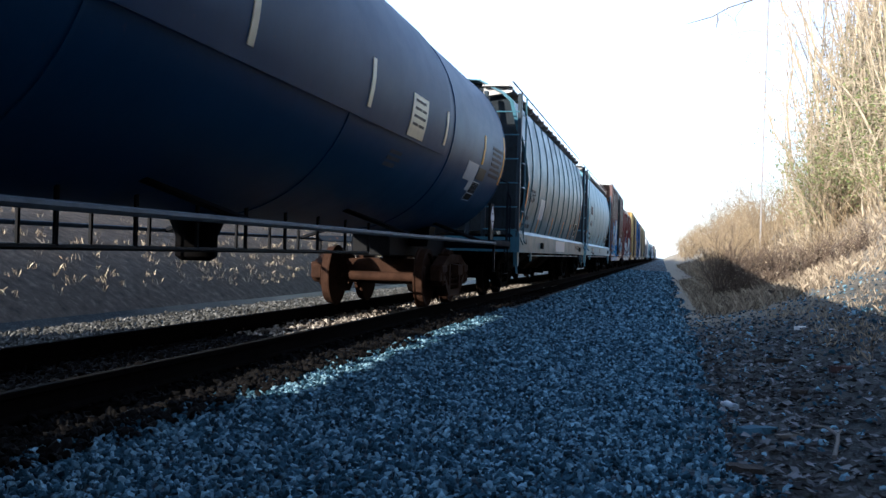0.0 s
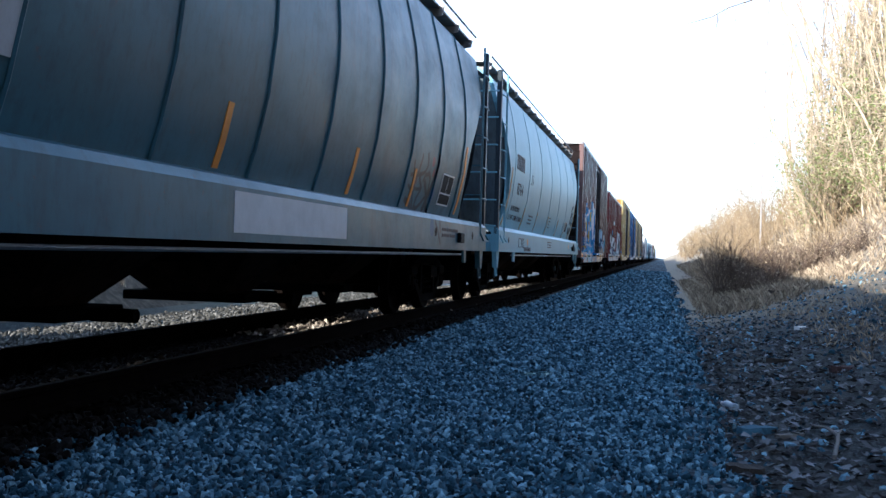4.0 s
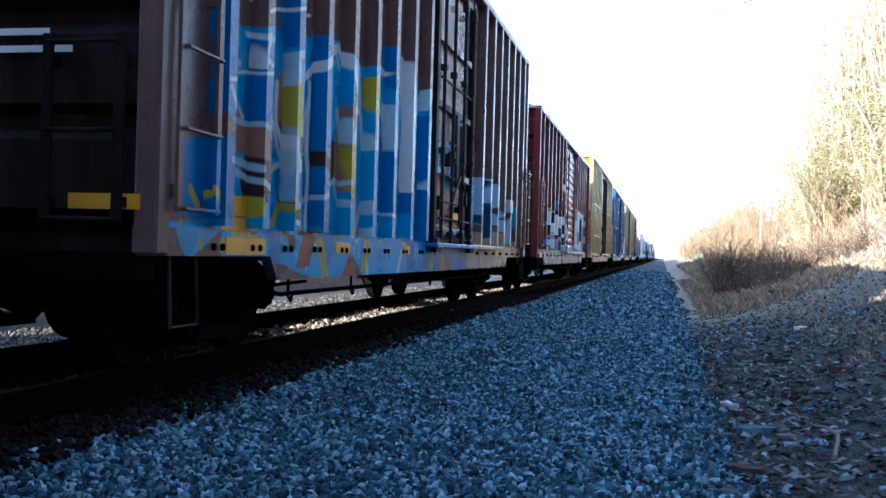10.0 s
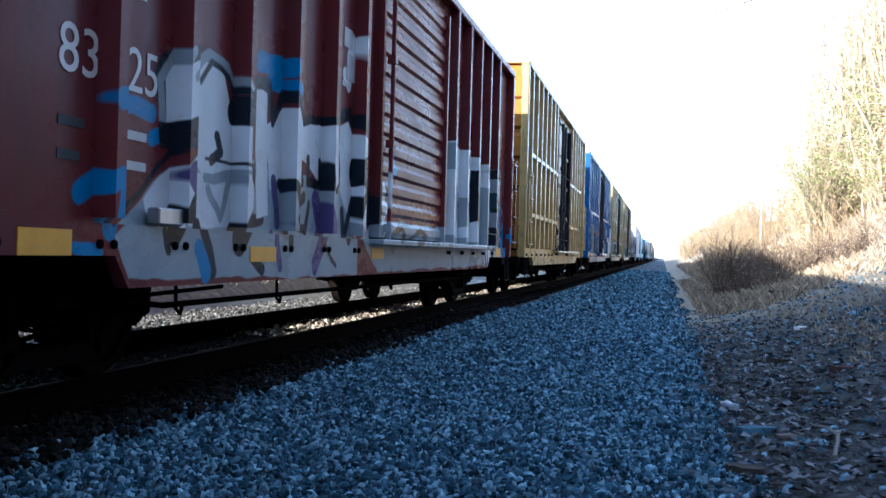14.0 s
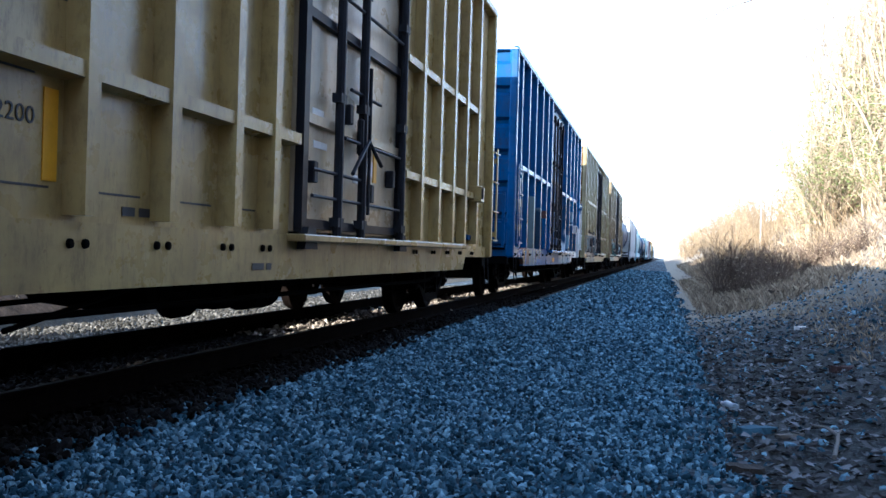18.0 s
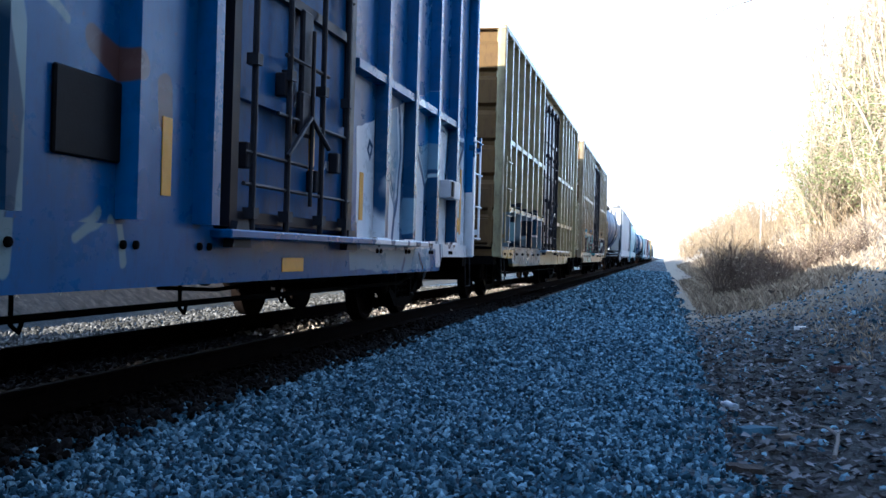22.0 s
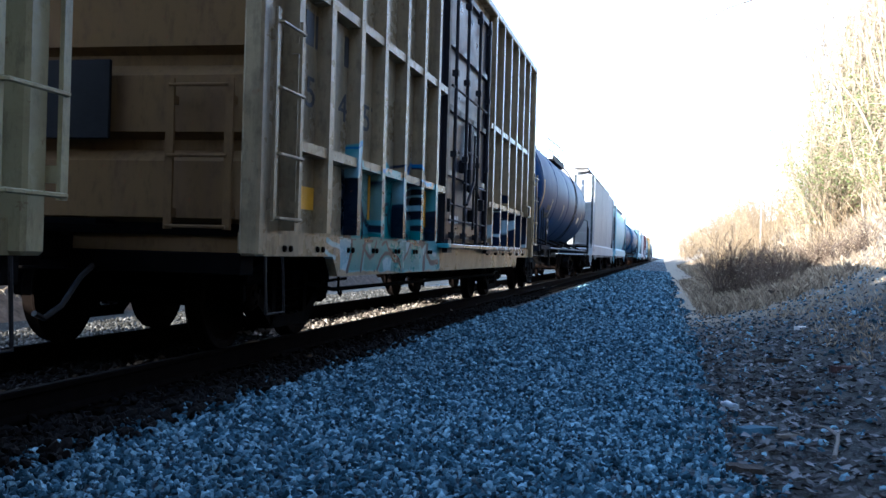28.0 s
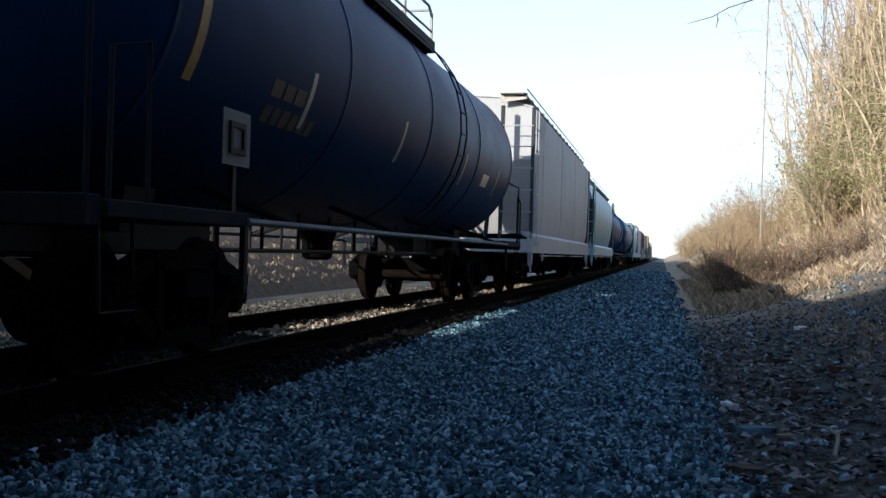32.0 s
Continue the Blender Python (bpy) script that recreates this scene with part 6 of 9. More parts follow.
teal_piece_1 = [
    (NAVY, 0.029, [(-5.02, 1.54), (-4.88, 1.23), (-4.59, 1.05), (-4.74, 0.81), (-4.89, 0.93)]),
    (NAVY, 0.044, [(-4.61, 1.55), (-4.57, 1.32), (-4.20, 1.06), (-4.55, 0.67)]),
    (NAVY, 0.061, [(-3.59, 1.48), (-3.78, 1.20), (-3.77, 0.85), (-3.41, 0.69)]),
    (NAVY, 0.020, [(-4.09, 1.39), (-3.88, 1.38), (-3.91, 1.26), (-4.10, 1.24), (-4.11, 1.38)]),
    (NAVY, 0.021, [(-4.31, 0.88), (-4.04, 0.85), (-3.80, 0.74), (-3.89, 0.65)]),
    (NAVY, 0.023, [(-4.50, 0.69), (-4.30, 0.85)]),
    (NAVY, 0.037, [(-3.53, 0.65), (-3.63, 1.01), (-2.87, 1.05), (-3.11, 0.68)]),
    (NAVY, 0.064, [(-2.67, 1.22), (-2.32, 1.05), (-2.35, 0.67)]),
    (NAVY, 0.034, [(-2.09, 1.34), (-2.18, 0.82), (-1.96, 0.72), (-1.53, 0.73)]),
    (NAVY, 0.027, [(-1.98, 1.30), (-1.92, 1.10)])]
teal_piece_2 = [
    (NAVY, 0, [(-3.42, 1.28), (-2.73, 1.26), (-2.76, 1.64), (-3.39, 1.62)]),
    (MIST, 0.009, [(-3.60, 1.50), (-2.72, 1.54)]),
    (MIST, 0.008, [(-3.62, 1.36), (-2.71, 1.41)]),
    (MIST, 0.051, [(-4.21, 0.75), (-4.07, 0.71)]),
    (MIST, 0.080, [(-3.26, 0.94), (-3.33, 0.77)]),
    (MIST, 0.025, [(-4.82, 0.88), (-4.74, 0.84)]),
    (MIST, 0.027, [(-1.97, 0.87), (-1.67, 0.82)]),
    (MIST, 0.018, [(-5.05, 0.84), (-5.10, 0.68)]),
    (NAVY, 0.015, [(-3.86, 1.79), (-3.57, 1.82)]),
    (NAVY, 0.022, [(-3.26, 1.74), (-2.96, 1.86), (-2.76, 1.79)]),
    (SPRAY, 0.025, [(-5.28, 1.86), (-5.40, 1.86)]),
    (SPRAY, 0.018, [(-4.41, 1.72), (-4.52, 1.69)]),
    (SPRAY, 0.025, [(-2.87, 1.68), (-2.32, 1.70)])]
outline_piece = [
    (NAVY, 0, [(2.35, 1.39), (2.46, 0.86), (7.22, 0.87), (7.38, 1.63), (3.23, 1.66), (2.63, 1.63)]),
    (PALE, 0.029, [(2.82, 1.63), (2.38, 1.48), (2.25, 1.30), (2.29, 1.10), (2.55, 0.88)]),
    (PALE, 0.013, [(2.82, 1.63), (3.09, 1.55), (2.93, 1.29)]),
    (PALE, 0.016, [(2.92, 1.43), (2.39, 1.26), (2.88, 1.03), (2.82, 1.19), (3.08, 1.24), (2.87, 1.29), (2.92, 1.42)]),
    (PALE, 0.011, [(3.09, 1.59), (3.63, 1.58)]),
    (PALE, 0.028, [(3.22, 1.49), (3.31, 1.34), (3.12, 1.17), (3.55, 0.87)]),
    (PALE, 0.018, [(3.50, 1.40), (3.79, 1.47), (3.71, 1.08), (3.51, 1.37)]),
    (PALE, 0.031, [(3.99, 1.44), (3.84, 0.88)]),
    (PALE, 0.024, [(4.19, 1.55), (4.11, 1.59), (4.50, 1.46), (4.44, 1.00)])]
outline_piece_1 = [
    (PALE, 0.028, [(4.16, 1.04), (4.10, 1.07), (4.29, 0.89)]),
    (PALE, 0.026, [(4.56, 1.08), (4.60, 1.41), (4.90, 1.34), (4.61, 0.88)]),
    (PALE, 0.035, [(5.08, 1.68), (4.89, 1.38), (5.50, 1.31), (5.67, 1.62), (5.00, 1.43)]),
    (PALE, 0.027, [(5.05, 1.27), (5.62, 1.28), (5.59, 0.90)]),
    (PALE, 0.040, [(5.12, 1.16), (5.03, 1.02), (5.51, 1.11)]),
    (PALE, 0.041, [(5.87, 1.18), (6.18, 0.87)]),
    (PALE, 0.040, [(6.91, 1.54), (6.71, 1.07), (6.62, 0.91)]),
    (PALE, 0.015, [(2.79, 0.82), (2.85, 0.82)]),
    (PALE, 0.014, [(3.71, 0.82), (3.75, 0.82)]),
    (NAVY, 0.024, [(2.34, 1.93), (2.34, 1.74)]),
    (NAVY, 0.044, [(4.45, 2.03), (4.77, 2.29)]),
    (PALE, 0.015, [(4.45, 2.03), (4.58, 2.23), (4.73, 2.12)]),
    (NAVY, 0.019, [(3.16, 1.90), (3.68, 2.02)])]
outline_piece_2 = [
    (NAVY, 0.066, [(3.83, 1.96), (3.95, 1.84)])]
SEA, LAKE, ASH, NIGHTY = (0.015, 0.17, 0.18), (0.2, 0.37, 0.44), (0.105, 0.15, 0.175), (0.001, 0.005, 0.014)
swirl_piece = [
    (SEA, 0, [(-5.48, 0.67), (-5.04, 0.66), (-4.91, 0.90), (-4.87, 1.14), (-5.09, 1.64), (-5.36, 1.65)]),
    (SEA, 0, [(-4.96, 0.66), (-4.45, 0.65), (-4.13, 1.01), (-4.41, 1.04), (-4.89, 1.02)]),
    (SEA, 0, [(-4.51, 1.67), (-4.49, 1.29), (-4.37, 1.04), (-4.13, 0.98), (-3.90, 1.02), (-3.76, 1.24), (-3.74, 1.62)]),
    (SEA, 0, [(-4.38, 0.65), (-3.37, 0.64), (-3.39, 0.89), (-3.83, 1.06), (-4.20, 0.98)]),
    (SEA, 0, [(-3.40, 1.08), (-3.33, 0.66), (-2.57, 0.65), (-2.71, 1.11)]),
    (LAKE, 0, [(-5.73, 0.97), (-5.71, 0.68), (-5.48, 0.70), (-5.35, 0.97)]),
    (NIGHTY, 0, [(-5.59, 1.61), (-5.54, 1.02), (-5.35, 0.96), (-5.21, 0.95), (-5.36, 1.62)])]
swirl_piece_1 = [
    (NIGHTY, 0.031, [(-5.32, 1.63), (-5.41, 1.37), (-5.43, 1.16), (-5.35, 1.00), (-5.35, 0.83), (-5.51, 0.67)]),
    (NIGHTY, 0.026, [(-5.01, 1.65), (-5.00, 1.45), (-4.85, 1.23), (-4.87, 1.02), (-4.92, 0.93), (-5.00, 0.81), (-5.04, 0.66)]),
    (NIGHTY, 0.019, [(-4.85, 1.23), (-4.73, 1.11), (-4.52, 1.09), (-4.57, 1.13)]),
    (NIGHTY, 0.019, [(-4.92, 0.96), (-4.66, 0.96), (-4.53, 1.02)]),
    (NIGHTY, 0.021, [(-4.98, 0.90), (-4.89, 0.84), (-4.74, 0.78), (-4.59, 0.82), (-4.50, 0.94)]),
    (LAKE, 0, [(-4.83, 0.93), (-4.78, 0.84), (-4.72, 0.82), (-4.71, 0.92)]),
    (NIGHTY, 0.020, [(-4.27, 0.93), (-4.13, 0.98), (-4.01, 0.88), (-3.81, 0.83), (-3.56, 0.79), (-3.44, 0.66)])]
swirl_piece_2 = [
    (NIGHTY, 0.021, [(-4.45, 0.65), (-4.33, 0.76), (-4.16, 0.83), (-3.93, 0.83), (-3.77, 0.76), (-3.56, 0.76)]),
    (LAKE, 0, [(-4.25, 0.74), (-4.21, 0.64), (-3.92, 0.64), (-3.89, 0.78), (-4.11, 0.79)]),
    (NIGHTY, 0.026, [(-3.72, 1.62), (-3.82, 1.34), (-3.93, 1.20), (-3.84, 1.04), (-3.68, 1.01)]),
    (NIGHTY, 0, [(-3.82, 1.01), (-3.55, 1.00), (-3.53, 1.41), (-3.80, 1.31)]),
    (NIGHTY, 0, [(-3.37, 1.21), (-2.67, 1.23), (-2.70, 1.69), (-3.35, 1.65)]),
    (LAKE, 0.012, [(-3.23, 1.54), (-2.73, 1.61)]),
    (LAKE, 0.012, [(-3.27, 1.44), (-2.67, 1.52)]),
    (LAKE, 0.032, [(-3.07, 1.34), (-2.82, 1.35)]),
    (LAKE, 0.043, [(-3.71, 1.63), (-3.69, 1.39), (-3.49, 1.04)]),
    (NIGHTY, 0.018, [(-3.57, 0.96), (-3.29, 1.04), (-3.00, 1.05), (-2.96, 0.98), (-2.80, 0.96), (-2.40, 0.99)])]
swirl_piece_3 = [
    (LAKE, 0, [(-3.26, 0.99), (-3.24, 0.77), (-3.06, 0.87), (-3.02, 0.99)]),
    (NIGHTY, 0.025, [(-3.34, 0.78), (-3.15, 0.85), (-3.01, 0.97)]),
    (LAKE, 0, [(-2.70, 1.23), (-2.54, 1.03), (-2.35, 0.82), (-2.24, 0.99), (-2.43, 1.12)]),
    (NIGHTY, 0.033, [(-2.86, 1.14), (-2.47, 0.95), (-2.11, 1.04), (-2.03, 1.18), (-2.09, 1.27)]),
    (NIGHTY, 0.029, [(-2.12, 1.22), (-2.22, 0.86), (-2.02, 0.73), (-1.62, 0.73)]),
    (NIGHTY, 0.017, [(-4.09, 1.36), (-3.90, 1.37), (-3.92, 1.25), (-4.10, 1.25), (-4.09, 1.36)]),
    (AZURE, 0.033, [(-5.39, 1.78), (-5.43, 1.73)]),
    (LAKE, 0.042, [(-5.42, 1.82), (-5.44, 1.72), (-5.46, 1.58)]),
    (AZURE, 0.011, [(-5.49, 1.81), (-5.39, 1.85)]),
    (AZURE, 0.021, [(-4.62, 1.68), (-4.53, 1.67)]),
    (AZURE, 0.022, [(-3.69, 1.76), (-3.69, 1.79)])]
swirl_piece_4 = [
    (AZURE, 0.020, [(-3.05, 1.77), (-2.96, 1.86), (-2.80, 1.84), (-2.69, 1.75)])]
drip_piece = [
    (ASH, 0, [(-5.06, 1.08), (-4.83, 0.63), (-1.51, 0.61), (-1.60, 1.48), (-2.31, 1.63)]),
    (ASH, 0, [(-5.90, 1.00), (-5.89, 0.76), (-4.83, 0.63), (-5.06, 1.08)]),
    (SHADE, 0, [(-6.78, 1.14), (-6.77, 0.95), (-5.75, 0.99), (-5.76, 1.21)]),
    (NIGHTY, 0.018, [(-6.89, 1.67), (-6.58, 1.76), (-6.38, 1.79), (-6.24, 1.75)]),
    (NIGHTY, 0.022, [(-6.24, 1.72), (-6.10, 1.77), (-6.19, 1.76), (-5.89, 1.75)]),
    (NIGHTY, 0.023, [(-5.89, 1.75), (-5.77, 1.81), (-5.60, 1.81), (-5.50, 1.76)]),
    (NIGHTY, 0.030, [(-5.54, 1.81), (-5.40, 1.86), (-5.21, 1.86), (-5.43, 1.72)]),
    (NIGHTY, 0.030, [(-5.40, 1.81), (-4.89, 1.88), (-4.79, 1.78), (-4.82, 1.72)]),
    (NIGHTY, 0.030, [(-4.75, 1.73), (-4.48, 1.80), (-4.53, 1.74), (-4.48, 1.63)])]
drip_piece_1 = [
    (NIGHTY, 0.019, [(-4.07, 1.70), (-3.74, 1.78), (-3.50, 1.74)]),
    (NIGHTY, 0.031, [(-3.56, 1.78), (-3.66, 1.75), (-3.59, 1.67)]),
    (NIGHTY, 0.023, [(-3.53, 1.70), (-2.91, 1.81), (-2.69, 1.76)]),
    (LAKE, 0.023, [(-6.59, 1.11), (-6.64, 0.94)]),
    (NIGHTY, 0, [(-6.73, 1.14), (-6.70, 0.94), (-6.56, 0.94), (-6.57, 1.15)]),
    (NIGHTY, 0, [(-6.36, 1.58), (-6.28, 0.97), (-6.11, 0.97), (-6.12, 1.59)]),
    (LAKE, 0.034, [(-6.28, 1.45), (-6.29, 1.16), (-6.23, 1.04)]),
    (NIGHTY, 0.028, [(-6.22, 1.43), (-6.19, 1.17), (-6.26, 0.99), (-6.31, 1.04)]),
    (NIGHTY, 0, [(-5.40, 1.01), (-5.18, 0.99), (-5.17, 1.51), (-5.40, 1.52)]),
    (NIGHTY, 0.024, [(-5.88, 0.97), (-5.93, 0.81)]),
    (NIGHTY, 0.047, [(-5.65, 0.97), (-5.60, 0.78)]),
    (WHITE, 0.010, [(-5.45, 0.99), (-5.49, 0.88), (-5.53, 0.76)])]
drip_piece_2 = [
    (NIGHTY, 0.031, [(-5.31, 1.09), (-5.05, 0.92), (-5.09, 0.78)]),
    (NIGHTY, 0.014, [(-5.43, 0.88), (-5.17, 0.86)]),
    (WHITE, 0.010, [(-4.75, 1.11), (-4.89, 0.94), (-4.52, 1.03)]),
    (NIGHTY, 0.029, [(-4.87, 0.94), (-4.33, 1.05), (-4.33, 0.85), (-4.22, 0.65)]),
    (WHITE, 0.018, [(-4.34, 0.97), (-4.25, 0.81), (-4.16, 0.65)]),
    (NIGHTY, 0.023, [(-4.91, 0.65), (-4.79, 0.74), (-4.61, 0.76), (-4.49, 0.66)]),
    (NIGHTY, 0, [(-4.62, 1.54), (-4.49, 1.05), (-4.30, 1.09), (-4.24, 1.62)]),
    (NIGHTY, 0, [(-3.69, 1.59), (-3.64, 0.95), (-3.39, 0.95), (-3.42, 1.60)]),
    (SHADE, 0, [(-3.19, 1.64), (-3.13, 1.26), (-2.48, 1.29), (-2.47, 1.66)]),
    (WHITE, 0.023, [(-3.07, 1.26), (-2.38, 1.27), (-2.38, 1.65)]),
    (NIGHTY, 0.038, [(-4.00, 1.54), (-3.98, 1.27), (-3.64, 1.27), (-3.62, 1.47)])]
drip_piece_3 = [
    (NIGHTY, 0.034, [(-3.70, 1.20), (-3.75, 0.95), (-3.80, 0.65)]),
    (NIGHTY, 0.021, [(-3.55, 1.08), (-3.00, 1.12), (-2.85, 1.03)]),
    (NIGHTY, 0.027, [(-3.38, 0.93), (-3.12, 0.98), (-2.91, 0.91), (-2.96, 0.73), (-3.16, 0.64)]),
    (NIGHTY, 0.013, [(-3.56, 0.84), (-3.31, 0.84)]),
    (NIGHTY, 0.037, [(-2.62, 0.92), (-2.46, 0.82), (-2.52, 0.67)]),
    (NIGHTY, 0.039, [(-2.59, 1.31), (-2.08, 1.08), (-2.30, 0.87), (-2.12, 0.75), (-1.78, 0.77)]),
    (WHITE, 0.017, [(-2.99, 1.00), (-2.98, 0.95), (-3.01, 0.82)]),
    (WHITE, 0.023, [(-2.58, 1.56), (-2.08, 1.39)])]
edge_piece = [
    (BLUE, 0.111, [(-6.10, 2.45), (-6.36, 1.69)]),
    (BLUE, 0.133, [(-5.68, 2.71), (-5.67, 2.54)]),
    (BLUE, 0.157, [(-4.89, 2.56), (-4.90, 1.84)]),
    (BLUE, 0.095, [(-6.94, 2.42), (-6.94, 1.82)]),
    (TAN, 0, [(-6.78, 1.77), (-6.62, 1.52), (-6.10, 1.49), (-6.11, 1.65), (-6.44, 1.72)]),
    (DARK, 0, [(-6.27, 1.63), (-6.25, 1.35), (-6.03, 1.32), (-5.94, 1.63)]),
    (DARK, 0, [(-5.52, 1.74), (-5.50, 1.54), (-5.18, 1.66), (-5.19, 1.78)]),
    (DARK, 0, [(-4.79, 1.41), (-4.40, 1.48), (-4.39, 1.84), (-4.75, 1.80)]),
    (BLUE, 0, [(-5.55, 1.29), (-5.15, 1.29), (-5.18, 1.64), (-5.50, 1.54)]),
    (BLUE, 0, [(-6.30, 1.26), (-6.22, 0.94), (-6.00, 0.94), (-5.97, 1.33)]),
    (SUNNY, 0, [(-6.74, 1.21), (-6.73, 1.06), (-6.32, 1.08), (-6.35, 1.23)])]
edge_piece_1 = [
    (SUNNY, 0, [(-6.92, 0.82), (-6.24, 0.82), (-6.27, 0.94), (-6.90, 0.93)]),
    (SUNNY, 0, [(-6.73, 1.04), (-6.72, 0.94), (-6.38, 0.94), (-6.39, 1.05)]),
    (SKY, 0, [(-7.51, 0.91), (-7.39, 0.78), (-7.20, 0.92), (-7.17, 1.05), (-7.37, 1.02)]),
    (WHITE, 0.024, [(-6.86, 2.29), (-6.55, 2.14)]),
    (WHITE, 0.021, [(-6.44, 2.38), (-6.31, 2.40), (-6.37, 2.17)]),
    (WHITE, 0.017, [(-6.25, 2.38), (-6.15, 2.42), (-6.12, 2.34), (-6.22, 2.29), (-6.11, 2.28), (-6.17, 2.21), (-6.27, 2.20)]),
    (WHITE, 0.012, [(-6.98, 1.97), (-6.49, 2.09), (-6.24, 2.14)]),
    (PALE, 0.022, [(-6.96, 1.93), (-6.87, 1.79), (-6.36, 1.73), (-6.15, 1.69)]),
    (WHITE, 0.033, [(-5.84, 2.12), (-5.84, 1.81), (-5.68, 1.66), (-5.61, 1.49)])]
edge_piece_2 = [
    (WHITE, 0.015, [(-6.32, 2.56), (-5.77, 2.72), (-5.62, 2.75), (-5.12, 2.80)]),
    (WHITE, 0.028, [(-5.49, 2.35), (-5.50, 2.17), (-5.15, 2.32)]),
    (WHITE, 0.040, [(-5.15, 2.32), (-4.80, 2.53), (-4.34, 2.70), (-4.24, 2.59), (-4.13, 2.29), (-4.18, 1.87)]),
    (WHITE, 0.041, [(-5.10, 2.24), (-5.11, 1.76), (-5.11, 1.05)]),
    (PALE, 0.024, [(-4.85, 1.33), (-4.39, 1.48), (-4.23, 1.47)]),
    (WHITE, 0.036, [(-4.05, 2.33), (-4.17, 2.34), (-3.67, 2.20)]),
    (WHITE, 0.039, [(-3.35, 2.95), (-3.12, 2.79), (-2.79, 2.74)]),
    (PALE, 0.019, [(-3.28, 1.28), (-2.62, 1.22)]),
    (SUNNY, 0.039, [(-4.18, 1.02), (-3.98, 1.05)]),
    (WHITE, 0.059, [(-3.37, 2.24), (-3.38, 1.90)]),
    (WHITE, 0.076, [(-2.04, 2.99), (-1.90, 2.44), (-1.99, 1.60)])]
M["brown"] = painted("brown_car_paint", (0.135, 0.078, 0.07), wear=0.45, spec=0.28, rough=0.28, tags=blue_piece + blue_piece_1 + blue_piece_2 + blue_piece_3 + blue_piece_4 + door_piece + door_piece_1 + pale_piece + pale_piece_1 + pale_piece_2 + edge_piece + edge_piece_1 + edge_piece_2)
# brown, red and beige ends: side paint darkened for the shade between cars
M["brown_end_shaded"] = painted("shaded_brown_end_paint", (0.008, 0.005, 0.005), rough=0.65, spec=0.024, wear=0.4)
M["red"] = painted("oxide_red_paint", (0.13, 0.021, 0.023), wear=0.3, spec=0.12, rough=0.28, tags=silver_piece + silver_piece_1 + silver_piece_2 + silver_piece_3 + silver_piece_4 + door_scrawl + end_piece + end_piece_1)
M["yellow_car"] = painted("faded_yellow_paint", (0.36, 0.27, 0.1), wear=0.5, rough=0.28, spec=0.5, dirt=(0.12, 0.075, 0.04))
M["red_end_shaded"] = painted("shaded_red_end_paint", (0.06, 0.012, 0.012), rough=0.65, spec=0.024, wear=0.4)
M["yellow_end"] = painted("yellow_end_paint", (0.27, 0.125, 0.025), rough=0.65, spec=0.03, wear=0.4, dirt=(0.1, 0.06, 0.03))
M["blue_car"] = painted("blue_car_paint", (0.008, 0.085, 0.25), wear=0.35, spec=0.3, rough=0.28, dirt=(0.02, 0.04, 0.08), tags=grey_swirl + rubbed_piece + rubbed_piece_1 + silver_field + silver_field_1 + silver_field_2)
M["beige_h"] = painted("weathered_beige_paint", (0.29, 0.26, 0.14), wear=0.5, rough=0.28, spec=0.2, dirt=(0.11, 0.075, 0.05), tags=grey_piece + grey_piece_1 + grey_piece_2 + grey_piece_3 + drip_piece + drip_piece_1 + drip_piece_2 + drip_piece_3)
M["beige_i"] = painted("faded_beige_paint", (0.25, 0.2, 0.115), wear=0.48, rough=0.28, spec=0.2, dirt=(0.035, 0.027, 0.02), tags=teal_piece + teal_piece_1 + teal_piece_2 + outline_piece + outline_piece_1 + outline_piece_2 + swirl_piece + swirl_piece_1 + swirl_piece_2 + swirl_piece_3 + swirl_piece_4)
M["beige_end_shaded"] = painted("shaded_beige_end_paint", (0.1, 0.062, 0.024), rough=0.65, spec=0.03, wear=0.55, dirt=(0.09, 0.055, 0.035))
M["door_dark"] = painted("grey_door_paint", (0.16, 0.165, 0.18), wear=0.5, rough=0.32, spec=0.3, dirt=(0.06, 0.036, 0.024))
M["door_navy"] = painted("blue_grey_door_paint", (0.02, 0.026, 0.042), wear=0.5, rough=0.32, spec=0.2, dirt=(0.035, 0.024, 0.018))

# A: dark tank car beside the eye at the start
tank_a, hA = tank_car("blue-black tank car with pale reflectors", -1.0, 20.5, M["tank_navy"], radius=1.55, middle=2.70, platform=False, shell=(-9.6, 9.9), trucks=2.8, rusty=True)
# B, C: covered hoppers
hop_b, hB = hopper("weathered grey covered hopper with rounded ribbed sides", 20.4, 17.1, M["hopper_grey"], eave=3.95, top=4.42, seams=10, trough="ribs")
hop_c, hC = hopper("pale grey covered hopper with rounded sides", 38.84, 17.1, M["hopper_pale"], eave=3.95, top=4.42, seams=7, tank_end=-1, end_paint=M["hopper_slope_shaded"])
bearing_caps(hop_c)
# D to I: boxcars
box_d, hD = boxcar("brown boxcar with blue sprayed letters", 57.45, 15.9, 4.80, [1.0, 1.65, 2.3, 3.0, 3.75, 4.5, 5.25, 6.05, 6.85, 10.7, 11.54, 12.3, 13.05, 13.83, 14.55, 15.3], (7.3, 9.9), M["brown"], M["brown"], post_w=0.13, end_paint=M["brown_end_shaded"])
box_e, hE = boxcar("oxide red boxcar with white sprayed letters", 75.55, 16.15, 4.22, [0.85, 1.85, 2.7, 3.6, 4.55, 5.5, 6.4, 10.75, 11.7, 12.6, 13.5, 14.4], (7.0, 10.3), M["red"], M["red"], post_w=0.10, ribbed_door=True, end_paint=M["red_end_shaded"])
